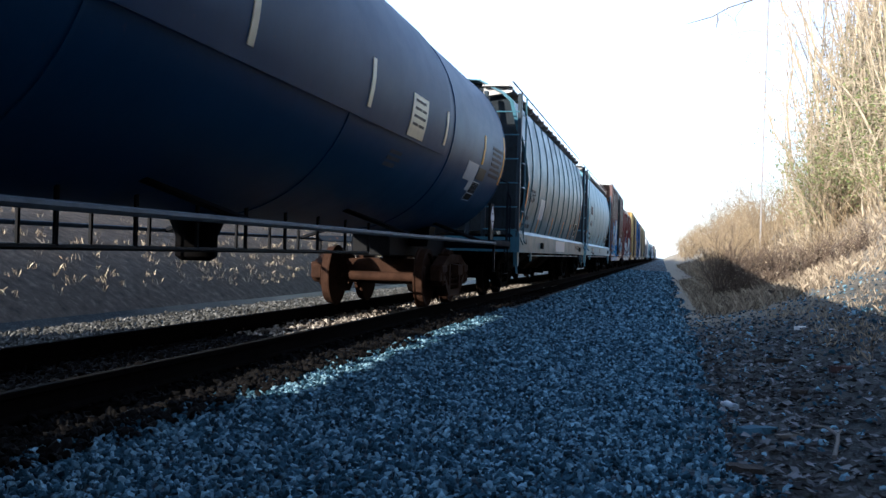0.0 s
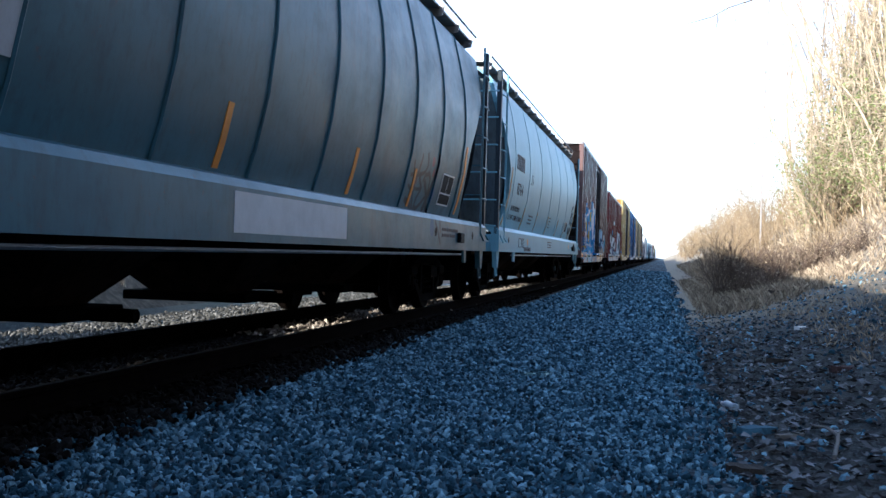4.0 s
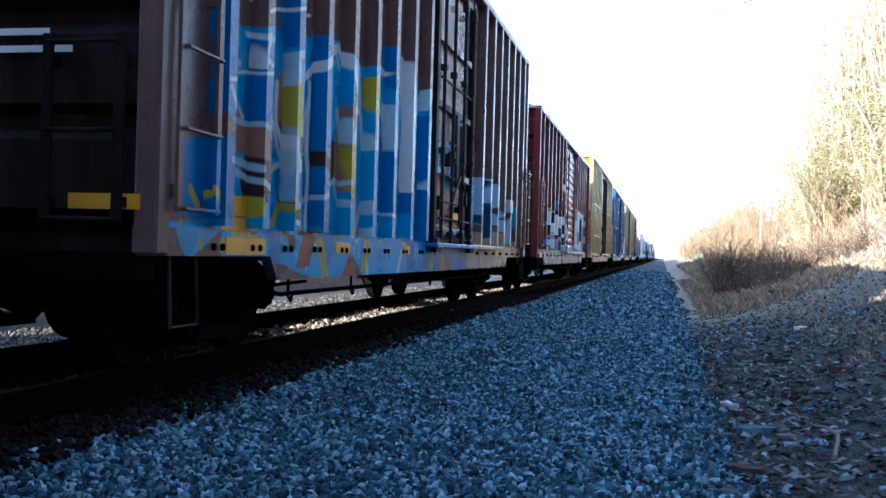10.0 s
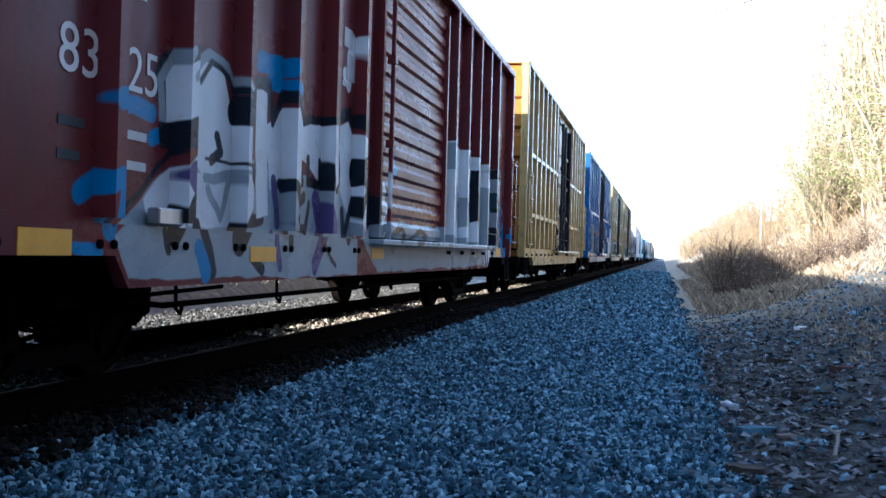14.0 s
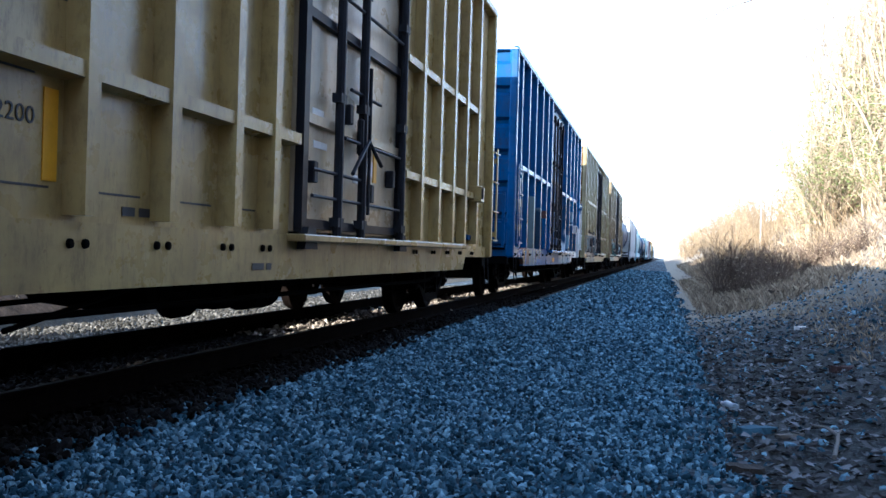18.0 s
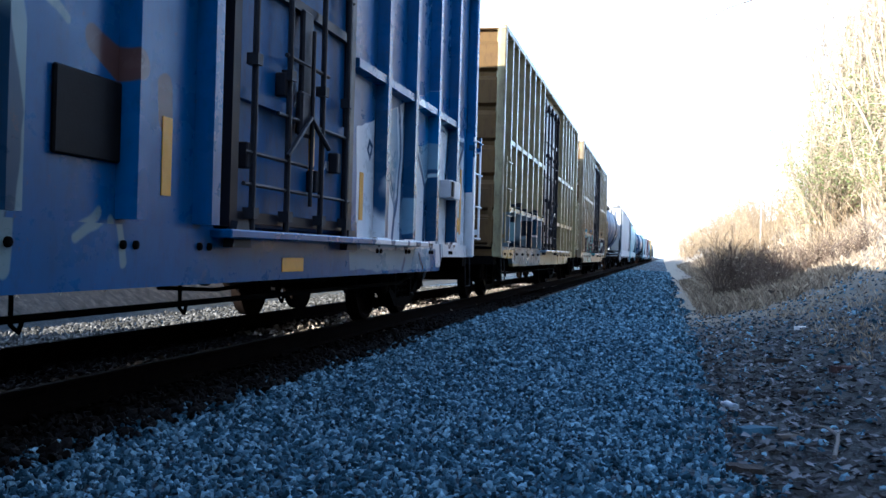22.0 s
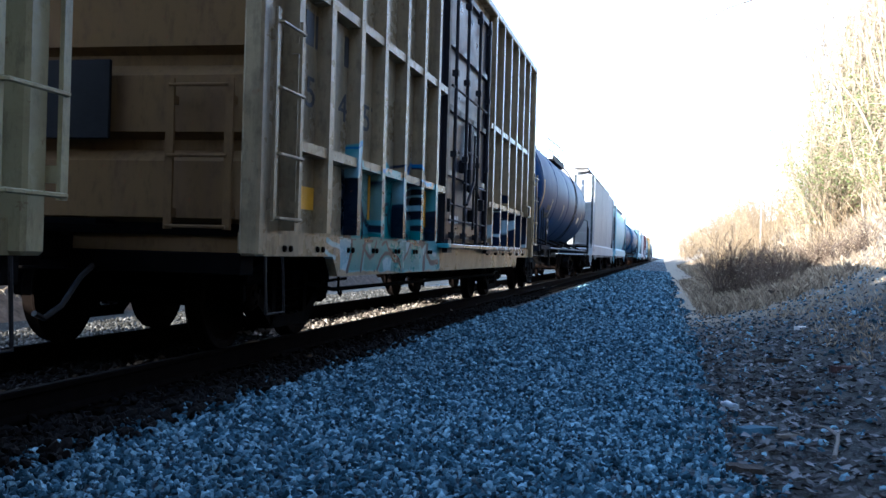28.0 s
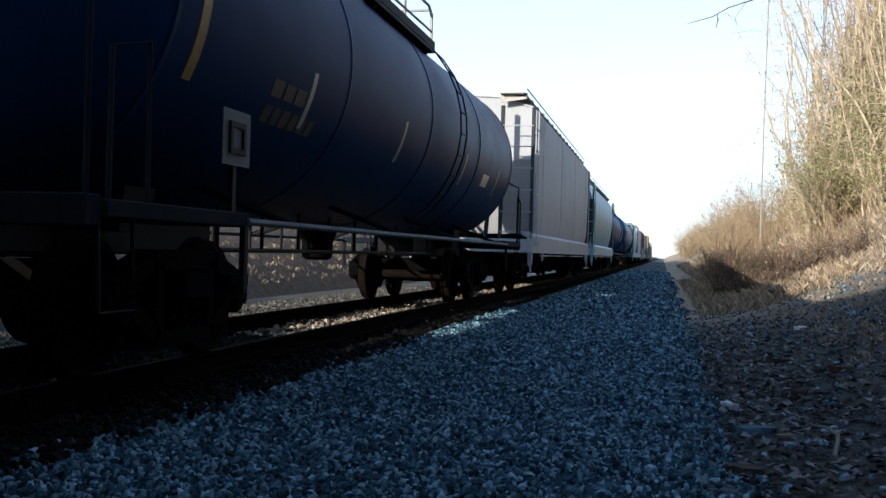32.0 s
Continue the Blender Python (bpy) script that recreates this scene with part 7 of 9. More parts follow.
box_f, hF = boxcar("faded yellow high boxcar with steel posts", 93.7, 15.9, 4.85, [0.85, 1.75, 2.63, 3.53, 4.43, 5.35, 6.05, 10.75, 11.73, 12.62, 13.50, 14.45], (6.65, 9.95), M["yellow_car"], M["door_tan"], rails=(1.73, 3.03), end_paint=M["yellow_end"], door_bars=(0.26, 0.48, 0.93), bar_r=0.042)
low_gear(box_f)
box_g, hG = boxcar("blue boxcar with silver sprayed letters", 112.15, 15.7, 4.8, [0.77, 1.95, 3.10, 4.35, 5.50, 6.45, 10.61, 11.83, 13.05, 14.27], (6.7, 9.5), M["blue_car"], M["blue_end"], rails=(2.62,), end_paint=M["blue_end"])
box_h, hH = boxcar("grimy beige high boxcar with sprayed letters", 130.48, 15.8, 4.86, [0.93, 1.67, 2.55, 3.42, 4.32, 5.25, 6.15, 10.80, 11.70, 12.62, 13.52, 14.37], (6.75, 9.8), M["beige_h"], M["door_dark"], rails=(1.7, 2.95), end_paint=M["beige_end_shaded"])
box_i, hI = boxcar("faded beige high boxcar with teal sprayed letters", 148.84, 15.75, 4.88, [0.79, 1.58, 2.46, 3.30, 4.20, 5.05, 5.83, 10.18, 11.04, 11.91, 12.84, 13.72, 14.59], (6.45, 9.85), M["beige_i"], M["door_navy"], end_board=True, rails=(1.68, 2.98), end_paint=M["beige_end_shaded"])
# J: tank car, K, L: hoppers, and the rest of the train
tank_j, hJ = tank_car("dull black tank car with a railed top platform", 166.2, 16.2, M["tank_black"], platform=True, ladder_at=1.2, shell=(-7.55, 7.75))
hop_k, hK = hopper("off-white straight-sided covered hopper", 184.1, 17.4, M["hopper_white"], straight=True, eave=4.1, top=4.45, seams=4)
hop_l, hL = hopper("pale grey covered hopper far along the train", 204.2, 16.8, M["hopper_pale"], seams=7)



# ---- markings, reflectors and small fittings on the cars ----
def skin_box(z):
    return SHEET


def skin_sill(z):
    return 1.6


def skin_hopper(z):
    prof = [(1.36, 1.34), (1.44, 1.6), (1.53, 2.0), (1.58, 2.45), (1.585, 2.8), (1.55, 3.2), (1.48, 3.55), (1.38, 3.82)]
    for (xa, za), (xb, zb) in zip(prof, prof[1:]):
        if z <= zb:
            return xa + (xb - xa) * (z - za) / (zb - za)
    return 1.38


def skin_tank(radius, middle):
    return lambda z: on_tank(radius, middle, z)


def mark(car, skin, y0, y1, z0, z1, material, name="reflector", label="", thick=0.006, slant=0.0):
    """A plate or painted field laid on a side, bent with it."""
    n = 5
    v, f = [], []
    for k in range(n + 1):
        z = z0 + (z1 - z0) * k / n
        x = skin(z)
        s = slant * k / n
        v += [(x - 0.003, y0 + s, z), (x - 0.003, y1 + s, z), (x + thick, y0 + s, z), (x + thick, y1 + s, z)]
    for k in range(n):
        o = 4 * k
        f += [(o + 2, o + 3, o + 7, o + 6), (o, o + 4, o + 5, o + 1), (o, o + 2, o + 6, o + 4), (o + 1, o + 5, o + 7, o + 3)]
    f += [(0, 1, 3, 2), (4 * n, 4 * n + 2, 4 * n + 3, 4 * n + 1)]
    return part(name, Geo().add(v, f), material, car, label, smooth=0)


def words(car, skin, text, y, z, size, material, wide=None, off=0.004):
    """Letters laid on a side, bent with it; wide: their whole length."""
    ob = letters(text, size, 0.0, 0.0, 0.0, car, material)
    me = ob.data
    span = max(v.co.y for v in me.vertices) - min(v.co.y for v in me.vertices)
    k = wide / span if wide else 1.0
    for v in me.vertices:
        zz = v.co.z + z
        v.co = (skin(zz) + off + v.co.x, v.co.y * k + y, zz)
    return ob


def lines(car, skin, rows, y, z, material, height=0.05, gap=0.035, off=0.005):
    for i, row in enumerate(rows):
        if row:
            ob = bars([row], 0.0, y, z - i * (height + gap), car, material, "text_line", height, gap)
            for v in ob.data.vertices:
                v.co.x += skin(v.co.z) + off - 0.001


def data_plate(car, skin, y0, y1, z0, z1, rows=5):
    """A dark stencil plate with a pale frame and rows of small writing."""
    p = mark(car, skin, y0, y1, z0, z1, M["white"], "stencil_plate", "dark stencil plate with white frame", 0.004)
    w, h = y1 - y0, z1 - z0
    zm = z0 + h * 0.36
    for a, b, c, d in ((0.04, 0.5, 0.40, 0.95), (0.54, 0.96, 0.40, 0.95), (0.04, 0.96, 0.05, 0.35)):
        mark(p, skin, y0 + a * w, y0 + b * w, z0 + c * h, z0 + d * h, M["black"], "field", "", 0.0065)
    for k in range(rows):
        for a in (0.08, 0.6):
            z = z0 + h * (0.48 + 0.1 * k)
            x = skin(z) + 0.0075
            part("small_writing", Geo().box(x - 0.004, x, y0 + a * w, y0 + (a + 0.26) * w, z, z + h * 0.035), M["white"], p, smooth=0)
    return p


def outline(car, skin, y0, y1, z0, z1, material, t=0.015):
    """A painted square frame."""
    f = mark(car, skin, y0, y1, z0, z0 + t, material, "painted_frame", "", 0.004)
    for a, b, c, d in ((y0, y1, z1 - t, z1), (y0, y0 + t, z0 + t, z1 - t), (y1 - t, y1, z0 + t, z1 - t)):
        mark(f, skin, a, b, c, d, material, "frame_line", "", 0.004)
    return f


def fitting_box(car, x, y0, y1, z0, z1, material, deep=0.1, name="tag_reader_box", label=""):
    return part(name, Geo().box(x, x + deep, y0, y1, z0, z1, 0.01), material, car, label, smooth=0)


M["orange"] = plain("orange_reflector", (0.72, 0.27, 0.02), 0.45, 0.0, 0.15)
M["green_tag"] = plain("green_sticker", (0.12, 0.42, 0.04), 0.5, 0.0, 0.1)
M["blue_tag"] = plain("blue_marking", (0.05, 0.12, 0.45), 0.5, 0.0, 0.15)
M["red_tag"] = plain("red_marking", (0.5, 0.04, 0.03), 0.5, 0.0, 0.15)
M["new_patch"] = plain("fresh_grey_patch", (0.5, 0.52, 0.54), 0.5, 0.0, 0.1)
M["faded_ink"] = plain("faded_ink", (0.045, 0.05, 0.058), 0.7, 0.0, 0.3)
M["ghost"] = plain("nearly_worn_off_lettering", (0.03, 0.035, 0.045), 0.6, 0.0, 0.4, spec=0.2)
M["holder"] = plain("dark_grey_holder", (0.02, 0.03, 0.045), 0.6, 0.0, 0.3)
M["dim_yellow"] = plain("faded_yellow_lettering", (0.045, 0.036, 0.018), 0.6, 0.0, 0.3)
M["dark_panel"] = plain("dark_stencil_field", (0.02, 0.04, 0.07), 0.6, 0.0, 0.3)

first_parts = {car: set(car.children) for car in (hop_b, hop_c, box_e)}

# tank car A: raised jacket, reflectors, placards
sA = skin_tank(1.55, 2.70)
a0 = math.asin((2.17 - 2.70) / 1.55)
arc = [(1.575 * math.cos(t), 2.70 + 1.575 * math.sin(t)) for t in [a0 + (math.pi - 2 * a0) * k / 40 for k in range(41)]]
arc_in = [(1.54 * math.cos(t), 2.70 + 1.54 * math.sin(t)) for t in [a0 + (math.pi - 2 * a0) * k / 40 for k in range(41)]]
part("jacket", Geo().prism(arc + arc_in[::-1], -7.6, 4.28, "y"), M["tank_navy"], tank_a, "raised steel jacket over the tank", smooth=40)
sJk = skin_tank(1.578, 2.70)
for y in (-5.4, -2.5, 0.5):
    mark(tank_a, sJk, y, y + 0.11, 2.28, 2.76, M["tape"])
mark(tank_a, sJk, 4.06, 4.16, 2.28, 2.72, M["tape"])
mark(tank_a, sA, 7.15, 7.26, 2.30, 2.76, M["yellow"], label="yellow reflective strip")
p = mark(tank_a, sJk, 2.2, 2.95, 2.2, 2.68, M["tape"], "placard", "pale yellow printed placard")
lines(p, sJk, [[0.5], [0.3, 0.2], [0.55], [0.25, 0.25]], 2.3, 2.6, M["dim_yellow"], 0.03, 0.06, 0.009)
lines(tank_a, sA, [[0.5], [0.55], [0.45]], 1.95, 1.97, M["faded_ink"], 0.04, 0.03)
mark(tank_a, sA, 6.15, 7.0, 2.0, 2.27, M["new_patch"], "paint_patch", "pale grey patch of fresh paint", 0.004)
mark(tank_a, sA, 6.7, 7.15, 1.86, 2.01, M["new_patch"], "paint_patch", "pale grey patch of fresh paint", 0.004)
mark(tank_a, sA, 7.1, 7.75, 2.06, 2.24, M["dim_yellow"], "paint_patch", "faded yellow patch", 0.004)
data_plate(tank_a, sA, 7.02, 7.58, 1.72, 2.02)
lines(tank_a, sA, [[1.0], [0.9], [1.0], [0.8], [0.95], [1.0]], 8.0, 2.62, M["ghost"], 0.05, 0.04)
mark(tank_a, sA, 9.16, 9.27, 2.1, 2.95, M["yellow"], label="yellow strip round the tank head")
part("placard", Geo().prism([(8.36, 1.28), (8.53, 1.48), (8.36, 1.68), (8.19, 1.48)], 1.50, 1.512, "x"), M["white"], tank_a, "white diamond placard", smooth=0)
part("placard_bar", Geo().box(1.512, 1.514, 8.24, 8.48, 1.54, 1.555).box(1.512, 1.514, 8.24, 8.48, 1.41, 1.425), M["ink"], tank_a, smooth=0)
part("placard_holder", Geo().box(1.46, 1.5, 8.2, 8.52, 1.08, 1.72), M["black"], tank_a, smooth=0)
# tank car J
sJ = skin_tank(1.47, 2.62)
for y in (-4.40, -1.18, 2.62, 5.7):
    mark(tank_j, sJ, y, y + 0.09, 1.9, 2.37, M["dull_tape"], label="dulled pale reflective strip")
mark(tank_j, sJ, -6.62, -6.5, 1.95, 2.75, M["dull_yellow"], label="yellow strip round the tank head")
mark(tank_j, sJ, 4.35, 4.9, 2.0, 2.2, M["tape"], "placard")
lines(tank_j, sJ, [[0.22, 0.2, 0.22], [0.16, 0.14, 0.16, 0.15, 0.16, 0.14]], -5.2, 2.06, M["dim_yellow"], 0.13, 0.07)
p = part("placard", Geo().box(1.5, 1.51, -6.38, -5.92, 1.42, 1.8), M["holder"], tank_j, "grey metal placard holder", smooth=0)
part("holder_frame", Geo().box(1.51, 1.525, -6.28, -6.02, 1.5, 1.54).box(1.51, 1.525, -6.28, -6.02, 1.68, 1.72).box(1.51, 1.525, -6.28, -6.24, 1.54, 1.68).box(1.51, 1.525, -6.06, -6.02, 1.54, 1.68), M["black"], p, smooth=0)
part("holder_post", Geo().box(1.46, 1.5, -6.18, -6.12, 1.08, 1.6), M["black"], tank_j, smooth=0)

# hopper B
sH = skin_hopper
words(hop_b, sH, "66237", -6.74, 2.02, 0.40, M["faded_ink"], 1.15)
words(hop_b, sH, "LD LMT", -6.88, 1.62, 0.12, M["faded_ink"], 0.40)
lines(hop_b, sH, [[0.36]], -6.4, 1.62, M["faded_ink"], 0.085)
words(hop_b, sH, "LT WT", -6.95, 1.45, 0.12, M["faded_ink"], 0.35)
lines(hop_b, sH, [[0.36, 0.2, 0.25]], -6.45, 1.45, M["faded_ink"], 0.085)
mark(hop_b, sH, -4.45, -3.55, 1.7, 2.18, M["new_patch"], "paint_patch", "pale square paint patch")
mark(hop_b, sH, -4.2, -4.1, 1.4, 1.85, M["orange"], label="orange reflective strip")
for y in (-7.02, 7.0):
    mark(hop_b, sH, y, y + 0.1, 1.42, 2.4, M["orange"], label="orange reflective strip on the shell's edge")
for y in (-1.2, 1.8, 4.2):
    mark(hop_b, sH, y, y + 0.09, 1.4, 1.85, M["orange"], label="orange reflective strip")
data_plate(hop_b, sH, 5.75, 6.45, 1.5, 1.92, 0)
mark(hop_b, skin_sill, -1.3, 1.2, 0.96, 1.24, M["new_patch"], "paint_patch", "fresh grey patch on the sill", 0.003)
for car, ys in ((hop_b, (-7.34, 4.95, 7.5)), (hop_c, (-7.4, 7.6))):
    for y in ys:
        part("sill_hole", Geo().lathe([(0, 0.055), (0.002, 0.055)], 16, "x", (1.6, y, 1.12)), M["black"], car)
for car, ys in ((hop_b, (-4.65, 6.45)), (hop_c, (6.15,))):
    for y in ys:
        fitting_box(car, 1.6, y - 0.13, y + 0.13, 1.0, 1.14, M["black"], 0.06, "routing_box", "small dark bracket on the sill")
lines(hop_b, skin_sill, [[0.3, 0.25, 0.4], [0.5, 0.3]], 5.3, 1.14, M["faded_ink"], 0.04)
# hopper C
lines(hop_c, sH, [[0.18, 0.14, 0.2, 0.2, 0.2]], -6.4, 2.52, M["faded_ink"], 0.3)
words(hop_c, sH, "8764", -6.08, 2.05, 0.33, M["ink"], 0.85)
words(hop_c, sH, "LD LMT 202200 LB", -6.4, 1.72, 0.14, M["faded_ink"], 1.15)
words(hop_c, sH, "LT WT  65800 LB", -6.45, 1.54, 0.14, M["faded_ink"], 1.3)
lines(hop_c, sH, [[0.4]], -5.05, 1.54, M["faded_ink"], 0.09)
outline(hop_c, sH, -4.02, -3.78, 2.38, 2.58, M["faded_ink"])
for y in (-7.1, 6.98):
    mark(hop_c, sH, y, y + 0.1, 1.4, 2.5, M["dull_yellow"], slant=0.1, label="dull yellow reflective strip on the shell's edge")
for y in (-4.58, -2.28, 0.1, 2.6, 4.68, 6.5):
    mark(hop_c, sH, y, y + 0.08, 1.39, 1.85, M["dull_yellow"], slant=0.1, label="yellow reflective strip")
for y in (-4.7, 4.94):
    part("sill_dot", Geo().lathe([(0, 0.065), (0.003, 0.065)], 16, "x", (1.6, y, 1.12)), M["yellow"], hop_c, "yellow dot on the sill")
outline(hop_c, skin_sill, -6.05, -5.62, 1.0, 1.18, M["faded_ink"])
outline(hop_c, skin_sill, -5.48, -5.26, 1.0, 1.18, M["ink"])
lines(hop_c, skin_sill, [[0.09, 0.09, 0.07, 0.1, 0.09, 0.09, 0.08, 0.1]], -5.25, 0.93, M["ink"], 0.08)
lines(hop_c, skin_sill, [[0.9], [0.85], [0.9]], -0.9, 1.16, M["faded_ink"], 0.025)
data_plate(hop_c, sH, 4.97, 5.5, 1.55, 1.86)
for y, z, rr in ((0.45, 1.8, [[0.3], [0.35], [0.25], [0.35]]), (4.22, 1.78, [[0.2], [0.24], [0.22]]), (-3.6, 1.7, [[0.7], [0.6], [0.65]])):
    lines(hop_c, sH, rr, y, z, M["faded_ink"], 0.03, 0.05)
rr = random.Random(4)
for k in range(26):
    y, z = 6.0 + rr.uniform(0, 0.75), 1.45 + rr.uniform(0, 0.9)
    g = Geo().tube([(sH(z + d[1]) + 0.006, y + d[0], z + d[1]) for d in ((0, 0), (rr.uniform(-0.1, 0.12), rr.uniform(0.02, 0.12)), (rr.uniform(-0.12, 0.15), rr.uniform(-0.05, 0.16)))], 0.008, 4)
    part("sprayed_stroke", g, M["faded_ink"], hop_c, "faint grey sprayed stroke" if not k else "")
for k in range(22):
    y, z = 6.35 + rr.uniform(0, 0.8), 0.98 + rr.uniform(0, 0.2)
    part("sprayed_stroke", Geo().tube([(1.606, y, z), (1.606, y + rr.uniform(-0.08, 0.08), z + rr.uniform(0.02, 0.1))], 0.008, 4), M["faded_ink"], hop_c)

# boxcar D
sB = skin_box
lines(box_d, sB, [[0.16, 0.16]], -6.63, 2.62, M["white"], 0.25)
for y0, y1, z0, z1 in ((-6.7, -6.2, 1.08, 1.22), (-6.8, -6.15, 0.98, 1.07)):
    mark(box_d, sB, y0, y1, z0, z1, M["yellow"], "inspection_label", "yellow printed label")
for y0, y1, z0, z1 in ((-6.82, -6.12, 0.81, 0.93), (-4.43, -4.0, 0.83, 0.93), (-2.0, -1.66, 0.83, 0.93), (2.25, 2.7, 0.83, 0.93), (4.63, 4.96, 0.83, 0.93)):
    mark(box_d, lambda z: SHEET + 0.05, y0, y1, z0, z1, M["yellow"], label="yellow reflective strip on the sill")
mark(box_d, sB, 6.9, 7.4, 0.97, 1.22, M["yellow"], "inspection_label", "yellow printed label")
mark(box_d, lambda z: SHEET + 0.1, 0.54, 1.0, 1.28, 1.41, M["yellow"], "inspection_label")
data_plate(box_d, sB, 6.87, 7.3, 1.27, 1.6)
fitting_box(box_d, SHEET, 5.7, 6.05, 1.63, 1.87, M["new_patch"], 0.14)
lines(box_d, sB, [[0.1, 0.12], [0.13], [0.1, 0.1], [0.12, 0.1], [0.13]], 6.88, 2.1, M["white"], 0.06, 0.05)
part("sill_dot", Geo().lathe([(0, 0.09), (0.004, 0.09)], 18, "x", (POST, 7.84, 0.9)), M["white"], box_d, "round white spot on the corner")
part("end_text", Geo().box(-0.3, 0.9, -hD - 0.012, -hD - 0.004, 2.06, 2.1).box(-0.3, 1.05, -hD - 0.012, -hD - 0.004, 1.96, 2.0), M["white"], box_d, "two lines of small white writing", smooth=0)
part("end_reflector", Geo().box(1.05, 1.5, -hD - 0.012, -hD - 0.002, 1.06, 1.15), M["yellow"], box_d, "yellow strip on the end", smooth=0)
# boxcar E
lines(box_e, sB, [[0.15, 0.15]], -6.27, 2.25, M["white"], 0.26)
lines(box_e, sB, [[0.15]], -5.55, 2.25, M["white"], 0.26)
words(box_e, sB, "83", -6.27, 1.72, 0.36, M["white"], 0.36)
words(box_e, sB, "25", -5.60, 1.72, 0.36, M["white"], 0.34)
lines(box_e, sB, [[0.24], [], [0.2]], -6.25, 1.45, M["faded_ink"], 0.05)
lines(box_e, sB, [[0.24], [], [0.24]], -5.6, 1.45, M["new_patch"], 0.05)
for y0, y1, z0, z1 in ((-6.62, -6.18, 0.8, 0.93), (-3.9, -3.4, 0.76, 0.87), (-0.76, -0.3, 0.78, 0.89), (7.15, 7.6, 0.81, 0.95)):
    mark(box_e, lambda z: SHEET + 0.05, y0, y1, z0, z1, M["yellow"], label="yellow reflective strip on the sill")
for y0, y1, z0, z1 in ((-1.7, -1.45, 2.75, 2.93), (-1.6, -1.3, 2.45, 2.7), (-1.72, -1.5, 2.38, 2.43)):
    mark(box_e, sB, y0, y1, z0, z1, M["new_patch"], "sticker", "pale sticker beside the door")
data_plate(box_e, sB, 6.2, 6.72, 1.23, 1.6)
mark(box_e, sB, 6.2, 6.46, 1.62, 1.79, M["green_tag"], "sticker", "bright green sticker")
part("end_reflector", Geo().box(0.3, 1.0, -hE - 0.012, -hE - 0.002, 1.12, 1.2), M["yellow"], box_e, "yellow strip on the end", smooth=0)
part("end_number", Geo().box(0.5, 0.56, -hE - 0.01, -hE - 0.002, 4.0, 4.1).box(0.64, 0.7, -hE - 0.01, -hE - 0.002, 4.0, 4.1).box(0.78, 0.84, -hE - 0.01, -hE - 0.002, 4.0, 4.1).box(0.92, 0.98, -hE - 0.01, -hE - 0.002, 4.0, 4.1), M["white"], box_e, smooth=0)
fitting_box(box_e, SHEET + 0.02, -5.36, -5.05, 0.98, 1.08, M["bare"], 0.08, "tag_reader_box", "pale metal tag box")
# boxcar F
for text, y, w in (("50", -6.81, 0.5), ("67", -5.87, 0.5), ("12", -4.9, 0.46)):
    words(box_f, sB, text, y, 2.06, 0.35, M["faded_ink"], w)
lines(box_f, sB, [[0.2, 0.2]], -6.8, 2.55, M["faded_ink"], 0.26)
for y in (-6.84, -4.66, 4.96, 7.1):
    mark(box_f, sB, y, y + 0.12, 1.16, 1.61, M["yellow"], label="yellow reflective strip")
mark(box_f, sB, -7.72, -7.2, 1.0, 1.14, M["yellow"], "inspection_label", "yellow printed label")
words(box_f, sB, "72200", -5.12, 1.42, 0.12, M["faded_ink"], 0.38)
lines(box_f, sB, [[0.38]], -5.12, 1.66, M["faded_ink"], 0.08)
outline(box_f, sB, -6.58, -6.32, 1.22, 1.36, M["ink"])
for a, b in ((-7.6, -7.2), (-7.0, -6.3), (-6.1, -5.5), (-5.2, -4.6), (-4.3, -3.7), (-3.4, -2.75), (-2.5, -2.0)):
    part("sheet_seam", Geo().box(SHEET, SHEET + 0.003, a, b, 1.125, 1.137), M["ink"], box_f, smooth=0)
lines(box_f, sB, [[0.14, 0.18], [0.06, 0.14, 0.12]], -3.9, 1.02, M["ink"], 0.05, 0.06)
lines(box_f, sB, [[0.22, 0.1]], -2.15, 0.7, M["ink"], 0.05, off=0.056)
words(box_f, sB, "GH52A", 5.02, 1.0, 0.15, M["faded_ink"], 0.45)
mark(box_f, sB, 5.98, 6.26, 1.18, 1.28, M["white"], "sticker", "white and blue sticker")
fitting_box(box_f, SHEET, 6.02, 6.24, 1.37, 1.49, M["rust"], 0.02, "tag_plate")
fitting_box(box_f, SHEET + 0.02, 6.28, 6.58, 1.64, 1.88, M["yellow_car"], 0.2)
fitting_box(box_f, SHEET + 0.22, 6.3, 6.4, 1.68, 1.86, M["black"], 0.02, "reader_face")
fitting_box(box_f, SHEET, 6.2, 6.42, 1.06, 1.14, M["blue_end"], 0.05, "tag_plate")
p = box_f
for y0, y1, z0, z1 in ((-0.9, -0.6, 1.9, 2.05), (-0.85, -0.5, 1.72, 1.78), (0.3, 0.5, 1.5, 1.58), (0.6, 0.95, 1.6, 1.75), (0.6, 0.75, 2.6, 2.8)):
    mark(p, lambda z: SHEET + 0.03, y0, y1, z0, z1, M["white"], "sticker", "small white notice on the door", 0.006)
mark(p, lambda z: SHEET + 0.03, 0.98, 1.1, 1.55, 2.0, M["yellow"], label="yellow reflective strip on the door", thick=0.008)
# boxcar G
for y0, y1, z0, z1 in ((-6.74, -6.0, 2.16, 2.5), (-6.74, -6.0, 1.76, 2.13), (-5.56, -5.3, 1.78, 2.09)):
    mark(box_g, sB, y0, y1, z0, z1, M["white"], "number_panel", "white number panel", 0.004)
lines(box_g, sB, [[0.22, 0.22]], -6.6, 2.22, M["ink"], 0.24, off=0.008)
words(box_g, sB, "4734", -6.70, 1.80, 0.38, M["ink"], 0.66, 0.006)
